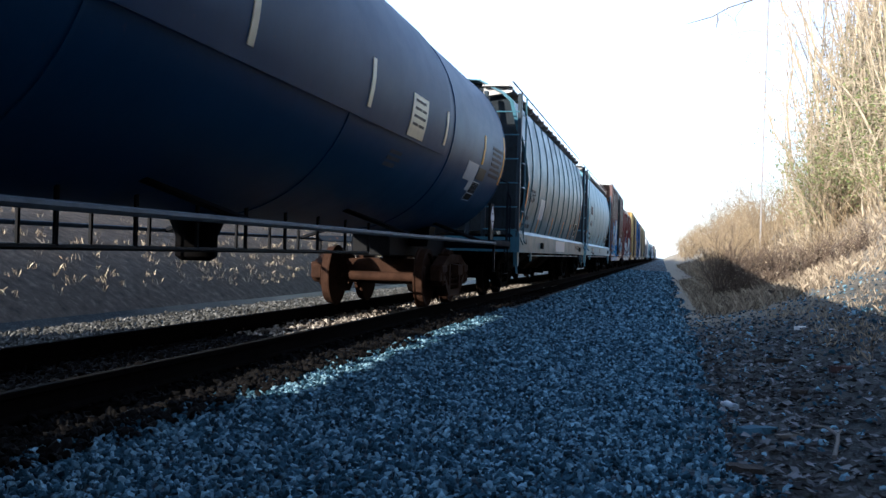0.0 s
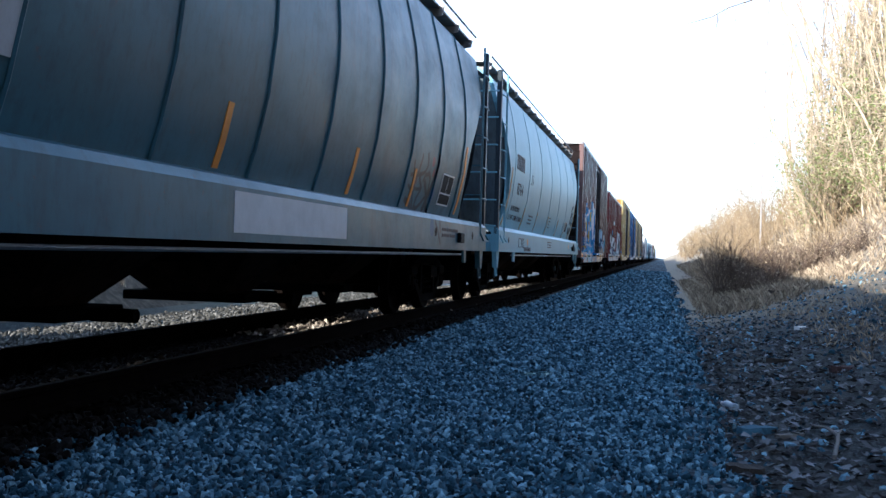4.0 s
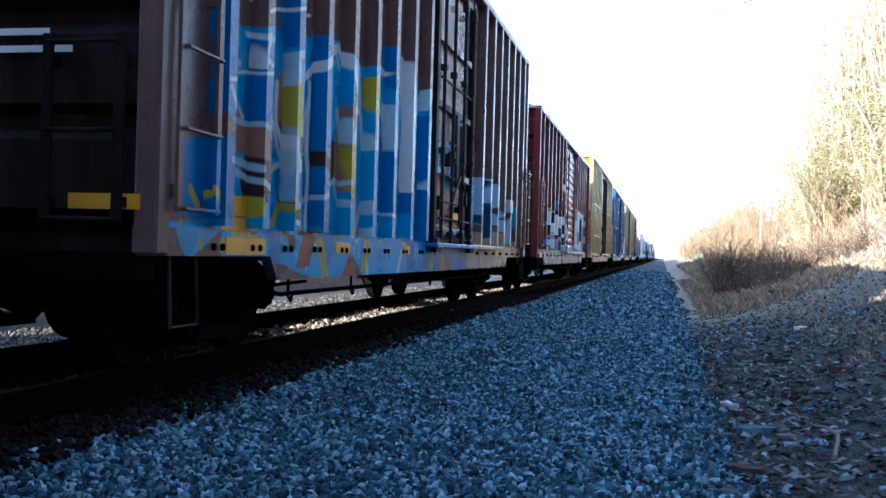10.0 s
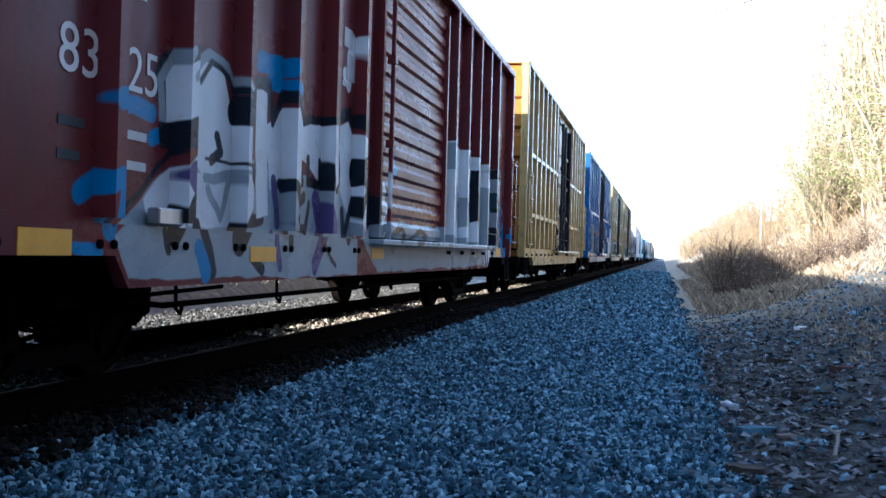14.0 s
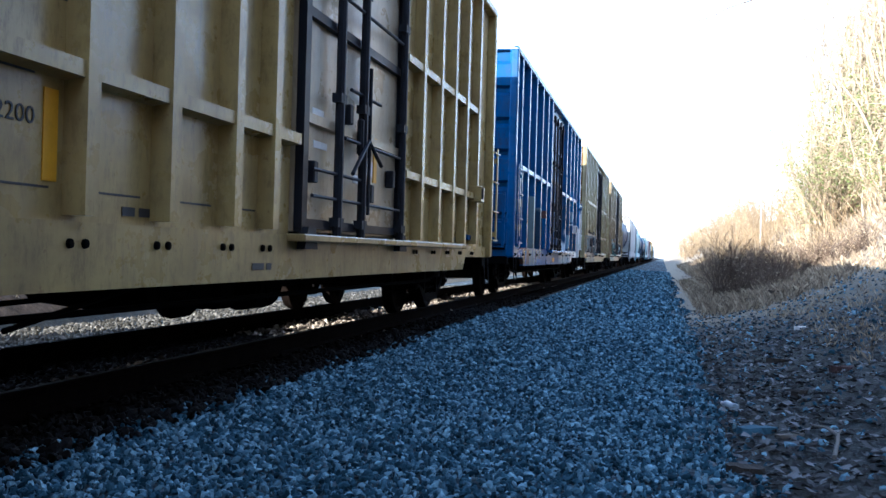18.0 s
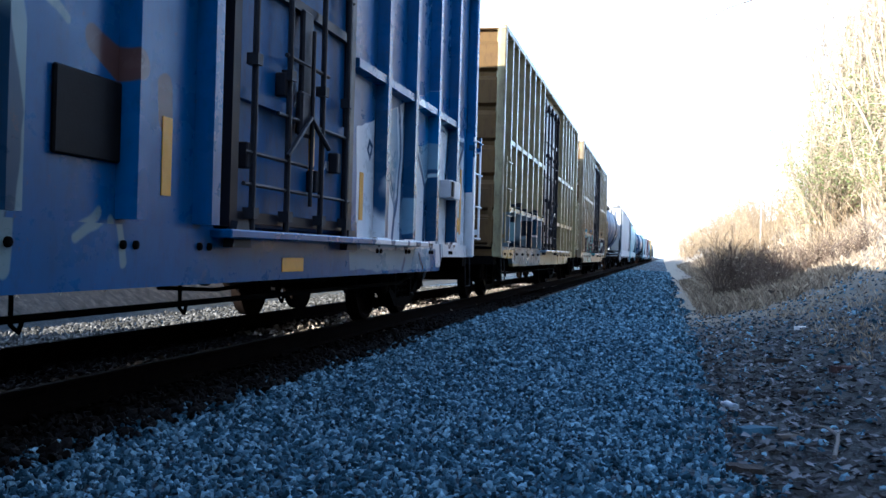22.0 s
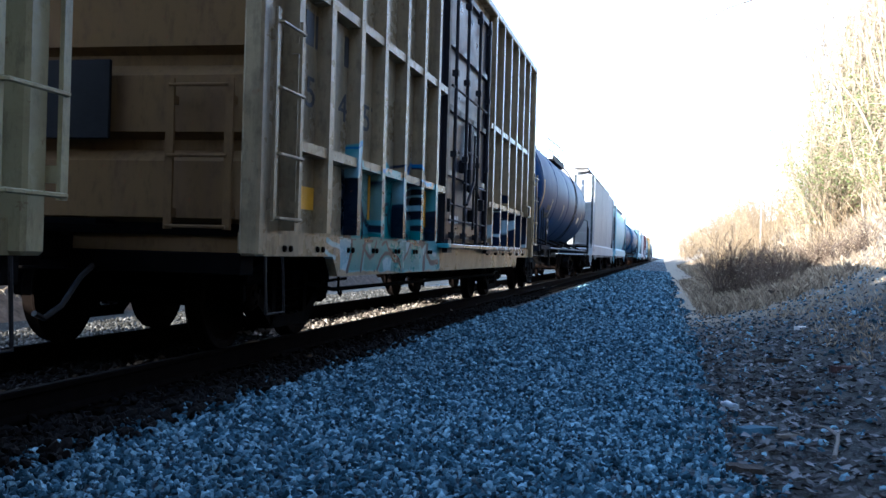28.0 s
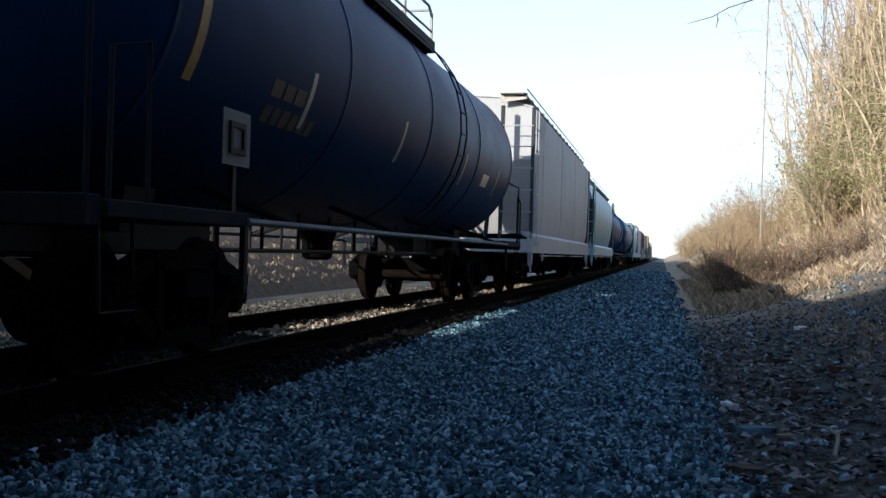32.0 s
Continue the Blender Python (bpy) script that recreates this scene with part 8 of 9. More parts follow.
words(box_g, sB, "5", -5.53, 1.82, 0.33, M["ink"], 0.18, 0.006)
mark(box_g, sB, -6.74, -6.0, 1.4, 1.74, M["dark_panel"], "stencil_field", "", 0.003)
mark(box_g, sB, -5.56, -4.85, 1.36, 1.76, M["dark_panel"], "stencil_field", "", 0.003)
words(box_g, sB, "LD LMT", -6.47, 1.60, 0.11, M["white"], 0.45, 0.006)
words(box_g, sB, "LT WT", -6.47, 1.43, 0.11, M["white"], 0.36, 0.006)
words(box_g, sB, "214200", -5.5, 1.58, 0.14, M["white"], 0.58, 0.006)
words(box_g, sB, "71800", -5.45, 1.40, 0.14, M["white"], 0.52, 0.006)
for y in (-4.3, -1.9, 2.18, 4.42):
    mark(box_g, sB, y, y + 0.12, 1.16, 1.63, M["yellow"], label="yellow reflective strip")
mark(box_g, sB, -6.88, -6.79, 1.15, 2.07, M["yellow"], label="long yellow strip")
mark(box_g, sB, -6.66, -6.08, 1.17, 1.38, M["orange"], "inspection_label", "orange printed label")
mark(box_g, lambda z: SHEET + 0.03, 0.6, 0.72, 1.5, 1.96, M["yellow"], label="yellow reflective strip on the door", thick=0.008)
mark(box_g, lambda z: SHEET + 0.05, 0.0, 0.48, 0.68, 0.79, M["yellow"], label="yellow reflective strip on the sill")
fitting_box(box_g, SHEET, -3.05, -2.42, 1.3, 1.74, M["black"], 0.03, "defect_board", "black board in a frame")
fitting_box(box_g, SHEET + 0.02, 5.75, 6.4, 1.58, 1.82, M["new_patch"], 0.16)
fitting_box(box_g, SHEET + 0.18, 5.78, 5.9, 1.6, 1.8, M["black"], 0.02, "reader_face")
mark(box_g, sB, 6.76, 7.22, 1.16, 1.37, M["yellow"], "inspection_label", "yellow printed label")
mark(box_g, sB, 7.26, 7.36, 1.13, 2.08, M["yellow"], label="long yellow strip")
data_plate(box_g, sB, 6.7, 7.1, 1.5, 1.86)
words(box_g, lambda z: SHEET + 0.03, "SEAL", 0.85, 1.55, 0.12, M["new_patch"], 0.3, 0.005)
# boxcar H
for text, y, w in (("5", -6.46, 0.22), ("04", -5.96, 0.46), ("08", -5.02, 0.47), ("9", -4.05, 0.21)):
    words(box_h, sB, text, y, 2.0, 0.35, M["ink"], w)
lines(box_h, sB, [[0.18]], -5.4, 2.5, M["ink"], 0.26)
lines(box_h, sB, [[0.2, 0.2]], -4.95, 2.5, M["ink"], 0.26)
for y0, y1, z0, z1 in ((-6.73, -6.28, 1.16, 1.6), (-5.9, -5.4, 1.1, 1.58), (-4.98, -4.5, 1.14, 1.58)):
    mark(box_h, sB, y0, y1, z0, z1, M["yellow_car"], "paint_patch", "square yellow paint patch", 0.004)
for y in (-7.5, -3.3, 4.3):
    mark(box_h, sB, y, y + 0.12, 1.16, 1.62, M["yellow"], label="yellow reflective strip")
fitting_box(box_h, SHEET, -2.95, -2.3, 1.28, 1.72, M["dark_panel"], 0.03, "defect_board", "dark board in a frame")
mark(box_h, sB, -5.1, -4.7, 3.75, 4.05, M["blue_tag"], "painted_emblem", "blue part of a painted emblem", 0.004)
mark(box_h, sB, -5.1, -4.6, 3.58, 3.74, M["red_tag"], "painted_emblem", "red part of a painted emblem", 0.004)
mark(box_h, sB, -5.1, -4.7, 3.4, 3.57, M["blue_tag"], "painted_emblem", "blue part of a painted emblem", 0.004)
mark(box_h, lambda z: SHEET + 0.05, -7.17, -5.8, 0.78, 0.94, M["yellow_car"], "sill_patch", "", 0.008)
# boxcar I
for text, y, w in (("50", -6.64, 0.5), ("46", -5.75, 0.52), ("57", -5.1, 0.54)):
    words(box_i, sB, text, y + (0.12 if text == "57" else 0.0), 2.05, 0.37, M["faded_ink"], w)
lines(box_i, sB, [[0.2, 0.2]], -6.66, 2.56, M["faded_ink"], 0.28)
lines(box_i, sB, [[0.24]], -5.6, 2.56, M["faded_ink"], 0.28)
for y in (-4.7, -2.25, 4.22):
    mark(box_i, sB, y, y + 0.12, 1.17, 1.62, M["yellow"], label="yellow reflective strip")
mark(box_i, sB, -6.72, -6.22, 1.19, 1.38, M["yellow"], "inspection_label", "yellow printed label")
mark(box_i, sB, 6.87, 7.38, 1.08, 1.36, M["yellow"], "inspection_label", "yellow printed label")
mark(box_i, lambda z: SHEET + 0.03, 0.96, 1.08, 1.33, 1.78, M["orange"], label="orange reflective strip on the door", thick=0.008)
words(box_i, lambda z: SHEET + 0.03, "SEAL", 0.6, 1.32, 0.12, M["white"], 0.3, 0.006)
data_plate(box_i, sB, 6.02, 6.5, 1.19, 1.54)
fitting_box(box_i, SHEET + 0.02, 6.3, 6.8, 1.62, 1.86, M["beige_i"], 0.18)
fitting_box(box_i, SHEET + 0.2, 6.36, 6.5, 1.64, 1.84, M["black"], 0.02, "reader_face")
lines(box_i, sB, [[0.14, 0.12, 0.14, 0.12, 0.14]], 4.7, 2.62, M["faded_ink"], 0.26)
lines(box_i, sB, [[0.1, 0.12, 0.14, 0.12, 0.14]], 4.6, 2.02, M["faded_ink"], 0.26)
lines(box_i, lambda z: SHEET + 0.03, [[0.11, 0.1, 0.12, 0.11]], -0.76, 1.27, M["new_patch"], 0.11, 0.04)
mark(box_i, sB, -5.2, -4.8, 3.5, 3.75, M["red_tag"], "painted_emblem", "red part of a painted emblem", 0.004)
mark(box_i, sB, -5.2, -4.8, 3.76, 4.0, M["blue_tag"], "painted_emblem", "blue part of a painted emblem", 0.004)


# the markings of these were laid out from a point a little off the car's middle
for car, dy in ((hop_b, -0.15), (hop_c, 0.02), (box_e, -0.375)):
    for ob in car.children:
        if ob not in first_parts[car]:
            ob.location.y += dy


def follow(car, near, length, label=""):
    """A car like one built before, farther back in the train."""
    c = copy_thing(car, Matrix.Translation((TRACK_X, near + length / 2, 0)))
    if label:
        c["label"] = label
    cars.append((c, near + length / 2))
    return c


# car out of view, added to shade the near ballast at the start
follow(box_e, -18.7, 16.15, "unseen red boxcar ahead of the tank car, added for its shadow")
follow(tank_j, 223.0, 16.2, "distant dull black tank car")
follow(tank_a, 240.6, 20.5, "distant blue-black tank car")
follow(hop_l, 262.0, 16.8, "distant pale grey covered hopper")
follow(hop_k, 280.0, 17.4, "distant off-white covered hopper")
follow(box_e, 299.5, 16.15, "distant oxide red boxcar")
follow(hop_c, 318.0, 17.1, "distant pale grey covered hopper")
follow(tank_j, 337.5, 16.2, "distant dull black tank car")
follow(box_h, 357.0, 15.8, "distant beige boxcar far along the train")
follow(hop_b, 376.0, 17.1, "distant grey covered hopper")
follow(tank_a, 394.6, 20.5, "distant blue-black tank car")
follow(hop_k, 416.5, 17.4, "distant off-white covered hopper")


# ---- plants on the banks ----
def straw(name, a, b, c, rough=0.85):
    n = Nodes(name, rough, 0.0, 0.2)
    col = n.ramp(n.island(), [(0.0, a), (0.6, b), (1.0, c)])
    col = n.mix(n.ramp(n.noise(3.0, 3), [(0.4, 0.0), (0.7, 0.4)]), col, tuple(k * 0.6 for k in a))
    return n.done(col)


M["bark"] = plain("pale_bark", (0.42, 0.345, 0.235), 0.9, 0.0, 0.4, 5.0, 0.5)
M["bark_dark"] = plain("brown_bark", (0.13, 0.10, 0.075), 0.9, 0.0, 0.4, 5.0, 0.5)
M["twig"] = straw("dry_twigs", (0.17, 0.12, 0.07), (0.3, 0.23, 0.14), (0.42, 0.33, 0.2))
M["twig_dark"] = straw("dark_dead_twigs", (0.07, 0.05, 0.035), (0.13, 0.095, 0.07), (0.2, 0.15, 0.11))
M["grass"] = straw("dead_grass", (0.13, 0.1, 0.07), (0.29, 0.23, 0.155), (0.47, 0.39, 0.27))
M["vine"] = straw("yellow_green_vine_leaves", (0.07, 0.1, 0.025), (0.2, 0.24, 0.08), (0.4, 0.4, 0.2))
M["litter"] = straw("fallen_leaves", (0.018, 0.018, 0.018), (0.045, 0.044, 0.042), (0.26, 0.27, 0.28))


def limb(g, rng, p, d, length, r, depth, tips, droop=0.0, spread=0.55):
    """A limb and its branches, ever finer."""
    path, rs, n = [p], [r], 4
    for k in range(n):
        d = (d + Vector((rng.gauss(0, 0.13), rng.gauss(0, 0.13), rng.gauss(0.03, 0.10) - droop))).normalized()
        p = p + d * (length / n)
        path.append(p)
        rs.append(max(0.004, r * (1 - 0.62 * (k + 1) / n)))
    g.tube(path, rs, 6 if depth >= 3 else 4 if depth == 2 else 3, closed=False)
    tips.append(path[-1])
    if depth <= 0:
        return
    kids = rng.randint(3, 5) if depth > 1 else rng.randint(2, 4)
    for k in range(kids):
        i = rng.randint(1, n) if depth > 1 else rng.randint(2, n)
        away = Vector((rng.gauss(0, 1), rng.gauss(0, 1), rng.gauss(0.25, 0.6))).normalized()
        limb(g, rng, path[i], (d * (1 - spread) + away * spread).normalized(), length * rng.uniform(0.45, 0.72), rs[i] * rng.uniform(0.5, 0.72), depth - 1, tips, droop, spread)


def leaf_cloud(g, rng, spots, count, size, reach):
    for _ in range(count):
        p = rng.choice(spots) + Vector((rng.gauss(0, reach), rng.gauss(0, reach), rng.gauss(0, reach)))
        a = Vector((rng.gauss(0, 1), rng.gauss(0, 1), rng.gauss(0, 1))).normalized()
        b = a.cross(Vector((rng.gauss(0, 1), rng.gauss(0, 1), rng.gauss(0, 1)))).normalized()
        s = size * rng.uniform(0.6, 1.4)
        g.add([p - a * s, p + b * s * 0.5, p + a * s, p - b * s * 0.5 + a.cross(b) * s * 0.2], [(0, 1, 2, 3)])


def quick(geo, name, material, parent=None, label=""):
    me = bpy.data.meshes.new(name)
    me.from_pydata(geo.v, [], geo.f)
    me.materials.append(material)
    ob = new(name, me)
    if parent:
        ob.parent = parent
    if label:
        ob["label"] = label
    return ob


def tree(x, y, height, seed, leaves=0, bark="bark", spread=0.5, lean=(0, 0), depth=3, thin=1.0):
    rng = random.Random(seed)
    t = tagged(new("tree"), "tall bare winter tree" + (" hung with yellow-green vines" if leaves else " on the bank"), "tree", group="trees on the bank")
    t.location = (x, y, lie(x, y) - 0.15)
    trunk, limbs, tips = Geo(), Geo(), []
    path, rs = [Vector((0, 0, 0))], [(height * 0.018 + 0.03) * thin]
    for k in range(8):
        path.append(path[-1] + Vector((rng.gauss(lean[0], 0.12), rng.gauss(lean[1], 0.12), 1)).normalized() * height * 0.115)
        rs.append(rs[0] * (1 - 0.1 * (k + 1)))
    trunk.tube(path, rs, 8, closed=False)
    for k in range(2, 9):
        for _ in range(2 if k < 8 else 3):
            d = Vector((rng.gauss(0, 1), rng.gauss(0, 1), 0.9)).normalized()
            limb(limbs, rng, path[k], d, height * rng.uniform(0.10, 0.19), rs[k] * 0.55, depth - 1, tips, 0.0, spread)
    quick(trunk, "trunk", M[bark], t)
    quick(limbs, "bare_crown", M[bark], t, "bare branches")
    if leaves:
        g = Geo()
        low = [p for p in tips if p.z < height * 0.8] + path[1:6]
        leaf_cloud(g, rng, low, leaves, 0.055, 0.16)
        quick(g, "crown", M["vine"], t, "yellow-green vine leaves")
    return t


def thicket(x, y, height, wide, seed, leaves=0, twigs=26, label="dense tangle of dry brown brush", wood="twig"):
    rng = random.Random(seed)
    t = tagged(new("bush"), label, "bush", group="brush on the bank")
    t.location = (x, y, lie(x, y) - 0.05)
    g, tips = Geo(), []
    for _ in range(twigs):
        p = Vector((rng.gauss(0, wide * 0.4), rng.gauss(0, wide * 0.4), 0))
        p.z = lie(x + p.x, y + p.y) - lie(x, y)
        d = Vector((rng.gauss(0, 0.35), rng.gauss(0, 0.35), 1)).normalized()
        limb(g, rng, p, d, height * rng.uniform(0.35, 0.6), 0.005 + height * 0.004, 2, tips, 0.03, 0.4)
    quick(g, "brushwood", M[wood], t, "dry brown stems")
    if leaves:
        g = Geo()
        leaf_cloud(g, rng, [p for p in tips if p.z < height * 0.9] or tips, leaves, 0.03 + 0.004 * height, 0.05 * height)
        quick(g, "foliage", M["vine"] if leaves > 1500 else M["grass"], t)
    return t


for k, (x, y, h, lv) in enumerate([(9.0, 46, 15, 700), (10.4, 49, 16, 500), (10.2, 53, 14, 500), (11.6, 44, 15, 500), (10.2, 57, 15, 0), (12.8, 52, 16, 0), (11.8, 66, 14, 0),
                                   (10.2, 41, 12, 700), (12.5, 62, 15, 0), (11.0, 58, 13, 0), (9.6, 38, 11.5, 700), (13.5, 60, 17, 0)]):
    tree(x, y, h, 40 + k, lv, "bark")
def curtain(x, y, height, wide, seed, stems=30, leaves=900):
    """Tall pale stems and hanging vines grown into one another."""
    rng = random.Random(seed)
    t = tagged(new("vine_thicket"), "tall tangle of pale stems and hanging dry vines", "thicket", group="vine thickets on the bank")
    t.location = (x, y, lie(x, y) - 0.1)
    g, spots = Geo(), []
    for _ in range(stems):
        p = Vector((rng.uniform(-wide, wide), rng.uniform(-wide, wide), 0))
        p.z = lie(x + p.x, y + p.y) - lie(x, y)
        h = height * rng.uniform(0.35, 1.05)
        r = rng.choice([0.02, 0.028, 0.03, 0.045, 0.07])
        d = Vector((rng.gauss(0, 0.16), rng.gauss(0, 0.16), 1))
        path = [p]
        for k in range(9):
            d = (d + Vector((rng.gauss(0, 0.13), rng.gauss(0, 0.13), 0.12))).normalized()
            path.append(path[-1] + d * h / 9)
        g.tube(path, [r * (1 - 0.07 * k) for k in range(10)], 4, closed=False)
        spots += path[2:]
        for k in range(2, 10):
            for _ in range(3):
                side = Vector((rng.gauss(0, 1), rng.gauss(0, 1), rng.gauss(0.15, 0.7))).normalized()
                q, n = path[k], rng.uniform(0.5, 1.5)
                m1 = q + side * n * 0.5 + Vector((0, 0, rng.gauss(0.05, 0.12)))
                g.tube([q, m1, m1 + (side + Vector((rng.gauss(0, 0.4), rng.gauss(0, 0.4), rng.gauss(0.1, 0.5)))).normalized() * n * 0.5], [0.012, 0.009, 0.005], 3, closed=False)
                spots.append(m1)
    quick(g, "bare_crown", M["bark"], t, "pale bare stems")
    if leaves:
        g = Geo()
        leaf_cloud(g, rng, [q for q in spots if q.z < height * 0.5], leaves, 0.05, 0.2)
        quick(g, "foliage", M["vine"], t, "yellow-green vine leaves")
    return t


for k, (x, y, h, w) in enumerate([(6.5, 47, 11.0, 0.9), (7.5, 45, 12.5, 1.1), (8.5, 43, 12.5, 1.2), (7.6, 50, 13.5, 1.2), (9.0, 48, 14, 1.3), (6.3, 43, 7.0, 0.9), (8.0, 38.5, 9.0, 1.0), (9.8, 51, 14, 1.4), (6.9, 44, 14, 0.8), (8.1, 46.5, 16, 1.0), (9.1, 45, 16, 1.0)]):
    curtain(x, y, h, w, 240 + k)
for k, (x, y, h, w, lv) in enumerate([(6.4, 42, 4.6, 1.1, 2300), (7.6, 43, 6.0, 1.3, 2300), (5.9, 45, 4.4, 0.9, 0), (8.6, 40, 5.2, 1.5, 2300), (7.6, 50, 5.2, 1.3, 1700), (9.6, 45, 6.4, 1.5, 2000), (7.5, 36, 3.4, 1.2, 1600)]):
    thicket(x, y, h, w, 70 + k, lv, label="tall thicket of dry brush and yellow-green vines" if lv else "pale brown dome of dry brush")
# pale brush in steps along the line, a few shapes set many times
brush = [thicket(4.9, 58, 3.4, 1.2, 90, 300, label="pale dry brush along the line"), thicket(5.8, 64, 4.6, 1.4, 91, 300, label="pale dry brush along the line"), thicket(4.7, 74, 3.6, 1.3, 92, 200, label="pale dry brush along the line")]
rng = random.Random(77)
for k in range(46):
    y = 50 + 3.0 * k * (1 + 0.016 * k)
    x = rng.uniform(4.4, 8.5) if k % 3 else rng.uniform(7.0, 12.0)
    m = rng.uniform(0.75, 1.15) * (1 + 0.004 * (y - 50)) * (1.0 if x < 8.5 else 0.8)
    copy_thing(brush[k % 3], Matrix.Translation((x, y, lie(x, y) - 0.05)) @ Matrix.Rotation(rng.uniform(0, 6.28), 4, "Z") @ Matrix.Diagonal((m, m, m, 1)))
for k, (x, y, h, w) in enumerate([(1.5, 28, 2.2, 0.3), (1.95, 27.6, 1.5, 0.4), (2.5, 29, 1.4, 0.55), (3.0, 29.4, 1.2, 0.5), (3.5, 30, 1.1, 0.6), (4.2, 30, 1.15, 0.7), (4.9, 29, 1.0, 0.7), (2.6, 26.5, 0.8, 0.6), (1.9, 33, 1.3, 0.6), (2.9, 35, 1.5, 0.8), (4.6, 33, 1.4, 0.8), (2.2, 39, 1.7, 0.8), (3.4, 42, 1.8, 0.9), (2.6, 48, 2.0, 0.9), (3.8, 50, 2.2, 1.0), (3.0, 56, 2.4, 1.0)]):
    thicket(x, y, h, w, 120 + k, 120, 34, "low tangle of dead brown weeds", "twig_dark" if k < 8 else "twig")
# unseen trees added beside and behind the eye, dark-barked, to dim the light
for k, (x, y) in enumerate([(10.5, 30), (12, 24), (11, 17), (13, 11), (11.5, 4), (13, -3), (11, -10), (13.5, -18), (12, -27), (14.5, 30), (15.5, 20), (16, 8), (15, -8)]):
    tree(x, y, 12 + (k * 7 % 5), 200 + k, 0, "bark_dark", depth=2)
# bare woods on the far side of the line
for k, (x, y, h) in enumerate([(-24, 150, 13), (-30, 120, 14), (-20, 190, 12)]):
    tree(x, y, h, 90 + k, 0, "bark_dark")


def grass_tufts(name, count, place, tall, seed, label):
    rng = random.Random(seed)
    v, f = [], []
    while len(f) < count:
        x, y = place(rng)
        z = lie(x, y) - 0.02
        for _ in range(7):
            a, b = x + rng.gauss(0, 0.06), y + rng.gauss(0, 0.06)
            hh = tall * rng.uniform(0.4, 1.2)
            w = 0.004 + 0.0009 * y ** 0.7
            t = rng.uniform(0, 6.28)
            lx, ly = rng.gauss(0, 0.35) * hh, rng.gauss(0, 0.35) * hh
            k = len(v)
            v += [(a - w * math.cos(t), b - w * math.sin(t), z), (a + w * math.cos(t), b + w * math.sin(t), z), (a + lx * 0.4, b + ly * 0.4, z + hh * 0.62), (a + lx, b + ly, z + hh * 0.9)]
            f += [(k, k + 1, k + 2), (k + 1, k + 3, k + 2)]
    me = bpy.data.meshes.new(name)
    me.from_pydata(v, [], f)
    me.materials.append(M["grass"])
    return tagged(new(name, me), label, "grass", kind="stuff")


grass_tufts("grass", 46000, lambda r: (0.85 + abs(r.gauss(0, 2.4)), r.uniform(21, 50)), 0.24, 1, "dead tan grass on the bank")
grass_tufts("grass", 40000, lambda r: (1.6 + abs(r.gauss(0, 4.5)), r.uniform(30, 120)), 0.38, 2, "tall dead grass along the line")
grass_tufts("grass", 5000, lambda r: (1.8 + abs(r.gauss(0, 1.8)), r.uniform(10, 21)), 0.10, 3, "sparse short dead grass")
grass_tufts("grass", 7000, lambda r: (-9.0 - abs(r.gauss(0, 1.4)), r.uniform(8, 40)), 0.13, 4, "dead grass on the far bank")


def litter(count, seed):
    rng = random.Random(seed)
    g = Geo()
    for _ in range(count):
        x, y = 0.45 + abs(rng.gauss(0, 1.7)), 4.2 + rng.choice((1, 1, 1, 1, -0.6)) * abs(rng.gauss(0, 8.0))
        z = max(lie(x, y), bed_height(x, y) + 0.03 if x < 0.85 else -9) + 0.012
        s, t = rng.uniform(0.02, 0.055), rng.uniform(0, 6.28)
        c, d = s * math.cos(t), s * math.sin(t)
        g.add([(x - c, y - d, z), (x + d * 0.5, y - c * 0.5, z + rng.uniform(-0.01, 0.03)), (x + c, y + d, z + rng.uniform(0, 0.03)), (x - d * 0.5, y + c * 0.5, z + rng.uniform(-0.005, 0.02))], [(0, 1, 2, 3)])
    ob = quick(g, "leaf_litter", M["litter"])
    return tagged(ob, "dry fallen leaves and bits of bark on the earth", "leaf litter", kind="stuff")


litter(9000, 8)
strew("earth_stones", 2600, (0.3, 4.2, 4.0, 24.0), (0.025, 0.06), M["stone"], "scattered grey stones on the earth bank", 18, lambda a, b: lie(a, b) - 0.03, None, 0.1, "stones")


# ---- pole, overhanging limb and litter beside the path ----
M["pole_wood"] = plain("weathered_grey_pole", (0.3, 0.28, 0.26), 0.9, 0.0, 0.3, 4.0)
pole = tagged(new("utility_pole"), "tall thin weathered utility pole behind the brush", "utility pole")
pole.location = (4.57, 52.0, lie(4.57, 52.0) - 0.3)
part("shaft", Geo().tube([(0, 0, 0), (0.02, 0, 7), (0.12, 0, 14.5)], [0.05, 0.04, 0.03], 10), M["pole_wood"], pole)

leaner = tree(7.6, 24.5, 8.5, 321, 0, "bark_dark", depth=2)
leaner["label"] = "bare tree with a long limb over the path"
base = leaner.location
g = Geo().tube([Vector(p) - base for p in ((7.6, 24.5, 6.6), (5.6, 23, 7.3), (3.4, 21.4, 6.9), (1.75, 20, 5.8), (1.08, 20, 5.59), (0.8, 20, 5.43), (0.3, 20, 5.29))], [0.06, 0.05, 0.04, 0.016, 0.013, 0.012, 0.006], 6)
g.tube([Vector(p) - base for p in ((0.88, 20, 5.45), (0.89, 20, 5.36), (0.86, 20, 5.22))], [0.013, 0.014, 0.010], 5)
g.tube([Vector(p) - base for p in ((1.4, 20, 5.7), (1.2, 20, 5.4), (1.24, 20, 5.2))], [0.008, 0.006, 0.004], 4)
part("limb", g, M["bark_dark"], leaner, "thin drooping limb")


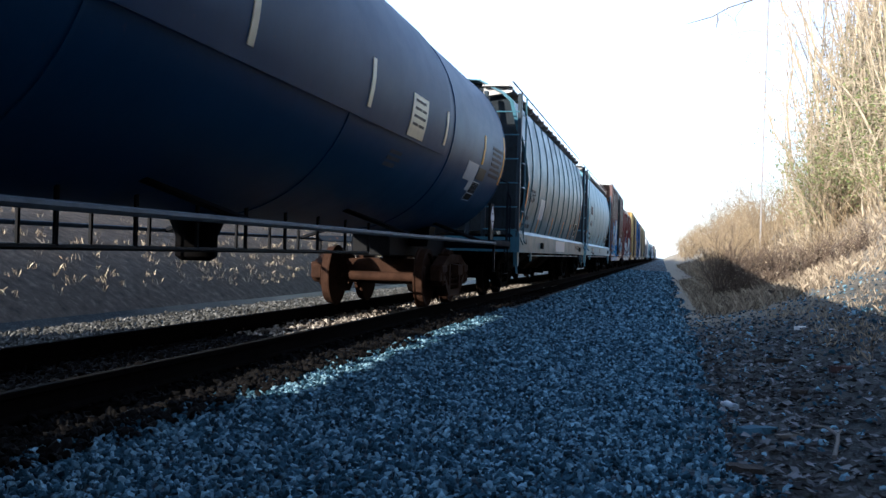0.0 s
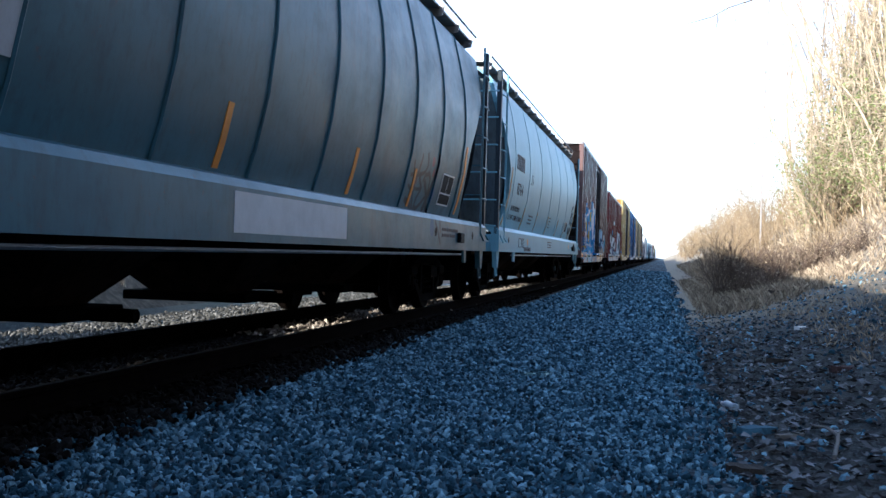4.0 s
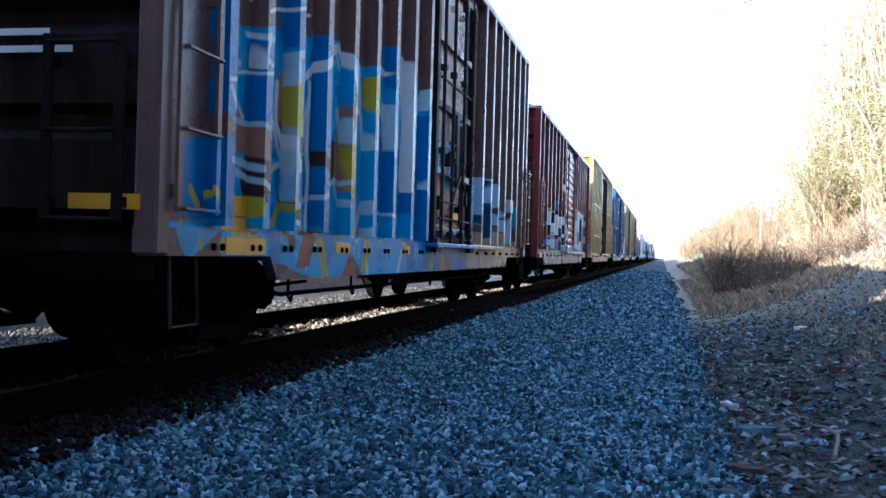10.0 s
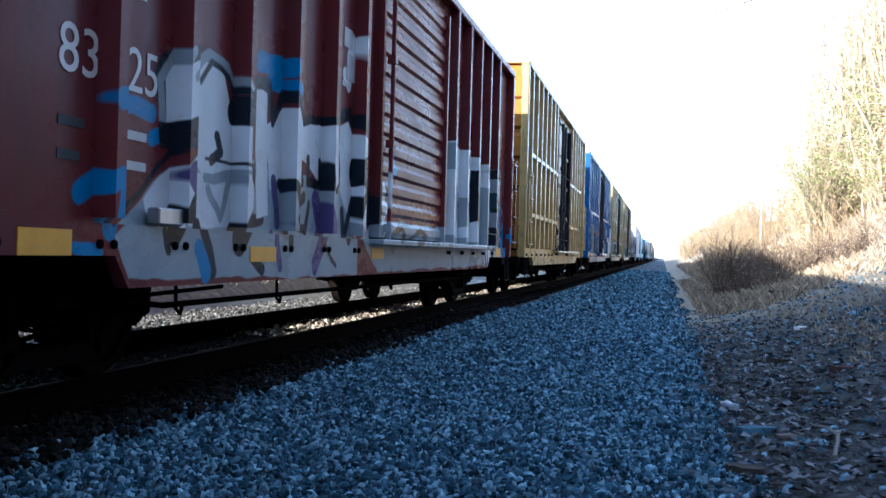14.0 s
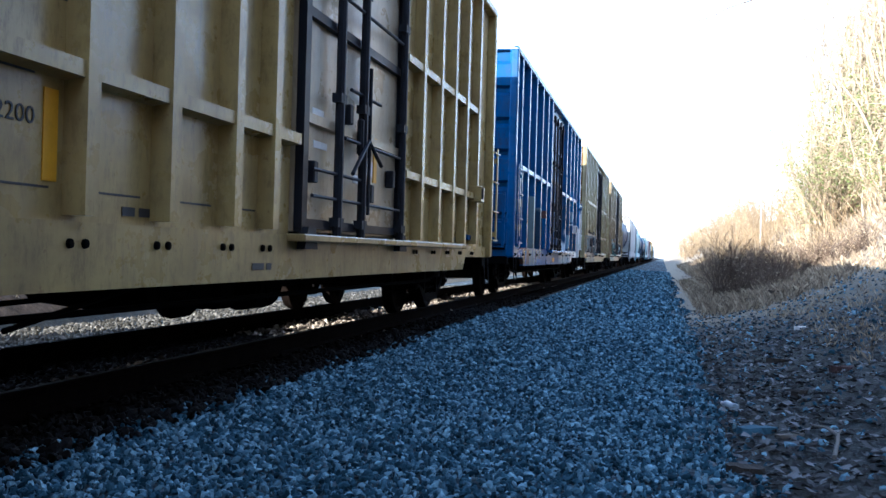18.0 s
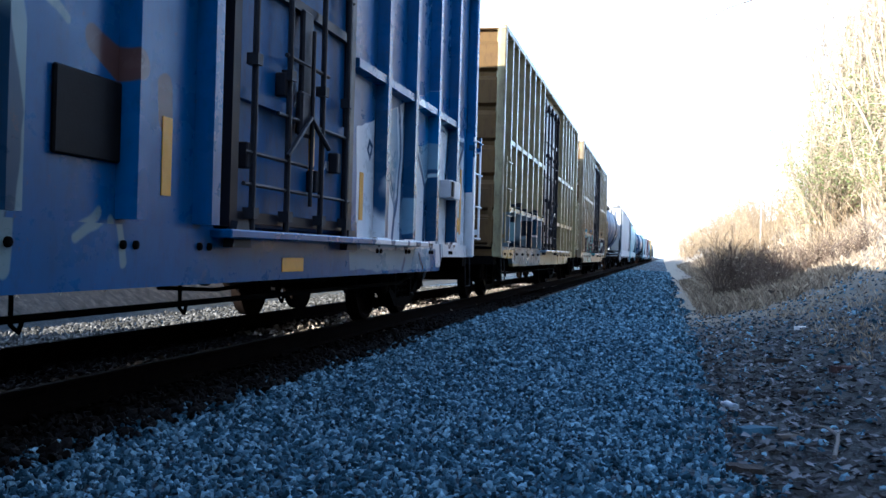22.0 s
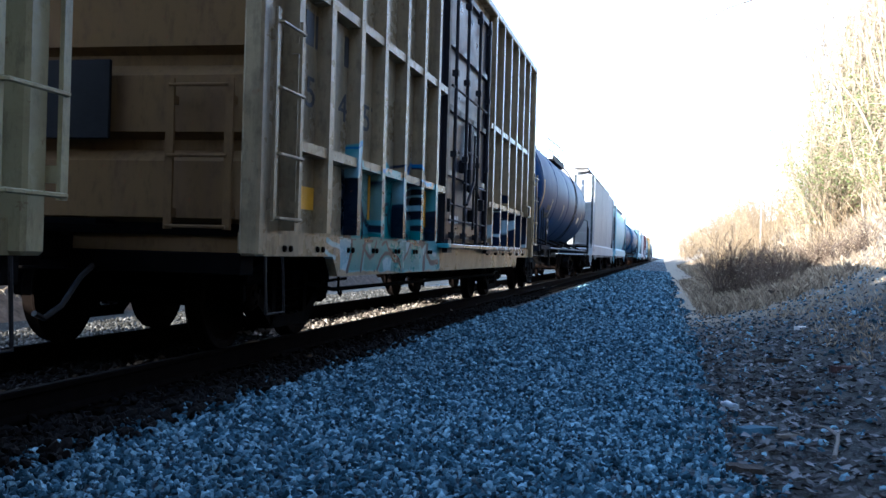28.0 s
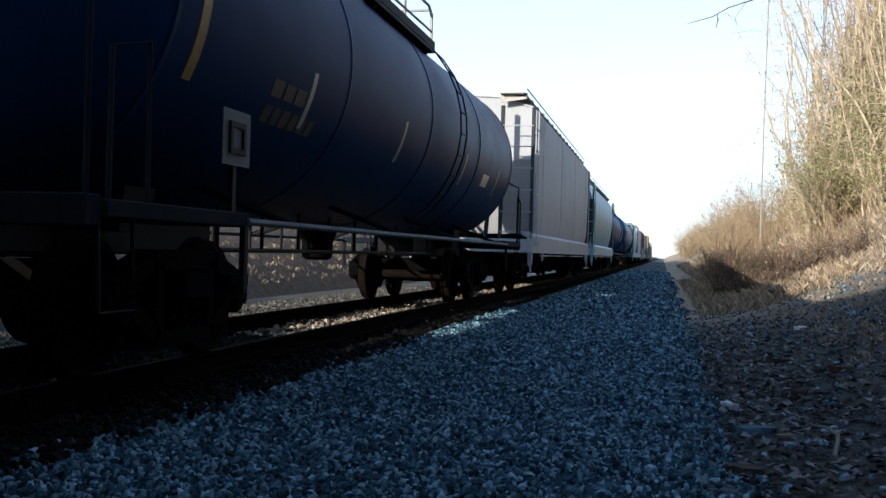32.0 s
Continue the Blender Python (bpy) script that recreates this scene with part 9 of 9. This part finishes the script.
def on_earth(name, label, category, x, y, turn=0.0, lift=0.0):
    ob = tagged(new(name), label, category)
    ob.matrix_basis = pose(x, y, max(lie(x, y), bed_height(x, y) + 0.03 if x < 0.85 else -9) + lift, 0, 0, turn)
    return ob


M["plastic"] = plain("clouded_plastic", (0.25, 0.3, 0.34), 0.3, 0.0, 0.2)
M["brick"] = plain("dark_red_brick", (0.05, 0.025, 0.022), 0.9, 0.0, 0.4, 12.0, 0.5)
M["dead_wood"] = plain("bleached_dead_wood", (0.16, 0.145, 0.125), 0.85, 0.0, 0.35, 14.0, 0.4)
M["rot"] = plain("dark_rotten_wood", (0.035, 0.028, 0.022), 0.95, 0.0, 0.5, 9.0, 0.6)
M["paper"] = plain("dirty_paper", (0.6, 0.6, 0.58), 0.8, 0.0, 0.15)

b = on_earth("bottle", "crushed clear plastic bottle on the gravel's edge", "bottle", 0.55, 8.54, 20, 0.03)
part("body", Geo().lathe([(-0.11, 0.001), (-0.11, 0.03), (-0.1, 0.036), (-0.03, 0.031), (0.02, 0.037), (0.07, 0.034), (0.1, 0.016), (0.125, 0.013)], 16, "y"), M["plastic"], b)
part("cap", Geo().lathe([(0.12, 0.016), (0.145, 0.016)], 12, "y"), M["paper"], b, "white screw cap")
for k, (x, y, w, d, h, turn, m, nm, label) in enumerate([
        (0.66, 7.32, 0.26, 0.12, 0.06, 20, "stone", "stone_slab", "flat pale stone lying on the earth"), (0.84, 7.06, 0.2, 0.07, 0.035, 35, "dead_wood", "wood_chip", "bleached splinter of wood on the ground"),
        (1.63, 10.04, 0.21, 0.1, 0.065, 8, "brick", "brick", "dark red brick lying on the bank"), (1.24, 11.36, 0.3, 0.06, 0.05, -6, "rot", "wood_block", "dark rotten piece of wood"),
        (1.93, 15.2, 0.2, 0.1, 0.05, 12, "paper", "paper_scrap", "crumpled white scrap of litter"), (2.15, 13.9, 0.12, 0.06, 0.03, -30, "paper", "paper_scrap", "crumpled white scrap of litter"),
        (0.76, 11.2, 0.16, 0.07, 0.03, 40, "dead_wood", "wood_chip", "bleached splinter of wood on the ground"), (0.48, 6.0, 0.2, 0.14, 0.06, 10, "rot", "wood_block", "dark rotten piece of wood"),
        (1.11, 8.82, 0.12, 0.1, 0.07, 50, "rot", "wood_block", "dark rotten piece of wood"), (2.55, 22.9, 0.7, 0.1, 0.09, -15, "rot", "fallen_log", "dark fallen branch on the bank"), (1.0, 12.8, 0.22, 0.06, 0.03, 15, "dead_wood", "wood_chip", "bleached splinter of wood on the ground")]):
    rng = random.Random(500 + k)
    ob = on_earth(nm, label, nm.replace("_", " "), x, y, turn, h * 0.35)
    g = Geo()
    n = 7
    v = [(w * (i / (n - 1) - 0.5), s * d * 0.5 * (0.6 + 0.5 * math.sin(math.pi * (i + 0.7) / n)) + rng.uniform(-0.1, 0.1) * d, z * h * (0.5 + rng.uniform(-0.12, 0.12))) for i in range(n) for s, z in ((-1, -1), (1, -1), (1, 1), (-1, 1))]
    f = [(0, 3, 2, 1), (4 * n - 4, 4 * n - 3, 4 * n - 2, 4 * n - 1)] + [(4 * i + a, 4 * i + (a + 1) % 4, 4 * i + 4 + (a + 1) % 4, 4 * i + 4 + a) for i in range(n - 1) for a in range(4)]
    part("body", g.add(v, f), M[m], ob, smooth=0)
s = on_earth("stick", "forked bleached stick on the ground", "stick", 1.05, 6.75, 0, 0.02)
o = Vector((1.05, 6.75, 0))
part("wood", Geo().tube([(-0.07, -0.55, 0.0), (0.0, -0.2, 0.02), (0.04, 0.03, 0.035), (0.0, 0.2, 0.05), (-0.06, 0.42, 0.03)], [0.014, 0.012, 0.011, 0.009, 0.005], 6).tube([(0.04, 0.03, 0.035), (0.075, 0.12, 0.06)], [0.009, 0.005], 5), M["dead_wood"], s)


# ---- the train rolls past ----
def gone(t):
    """Metres that the train has come at t seconds; it slows a little."""
    return 2.8 * (1.895 * t - 0.00375 * t * t + 0.0000267 * t ** 3)


def motions():
    for car, y in cars:
        walk(car, [(float(t), pose(TRACK_X, y - gone(t), 0)) for t in range(33)])
    for w in rolling:
        x, y, z = w.location
        walk(w, [(k / 10, pose(x, y, z, math.degrees(gone(k / 10) / WHEEL_R))) for k in range(321)])


motions()
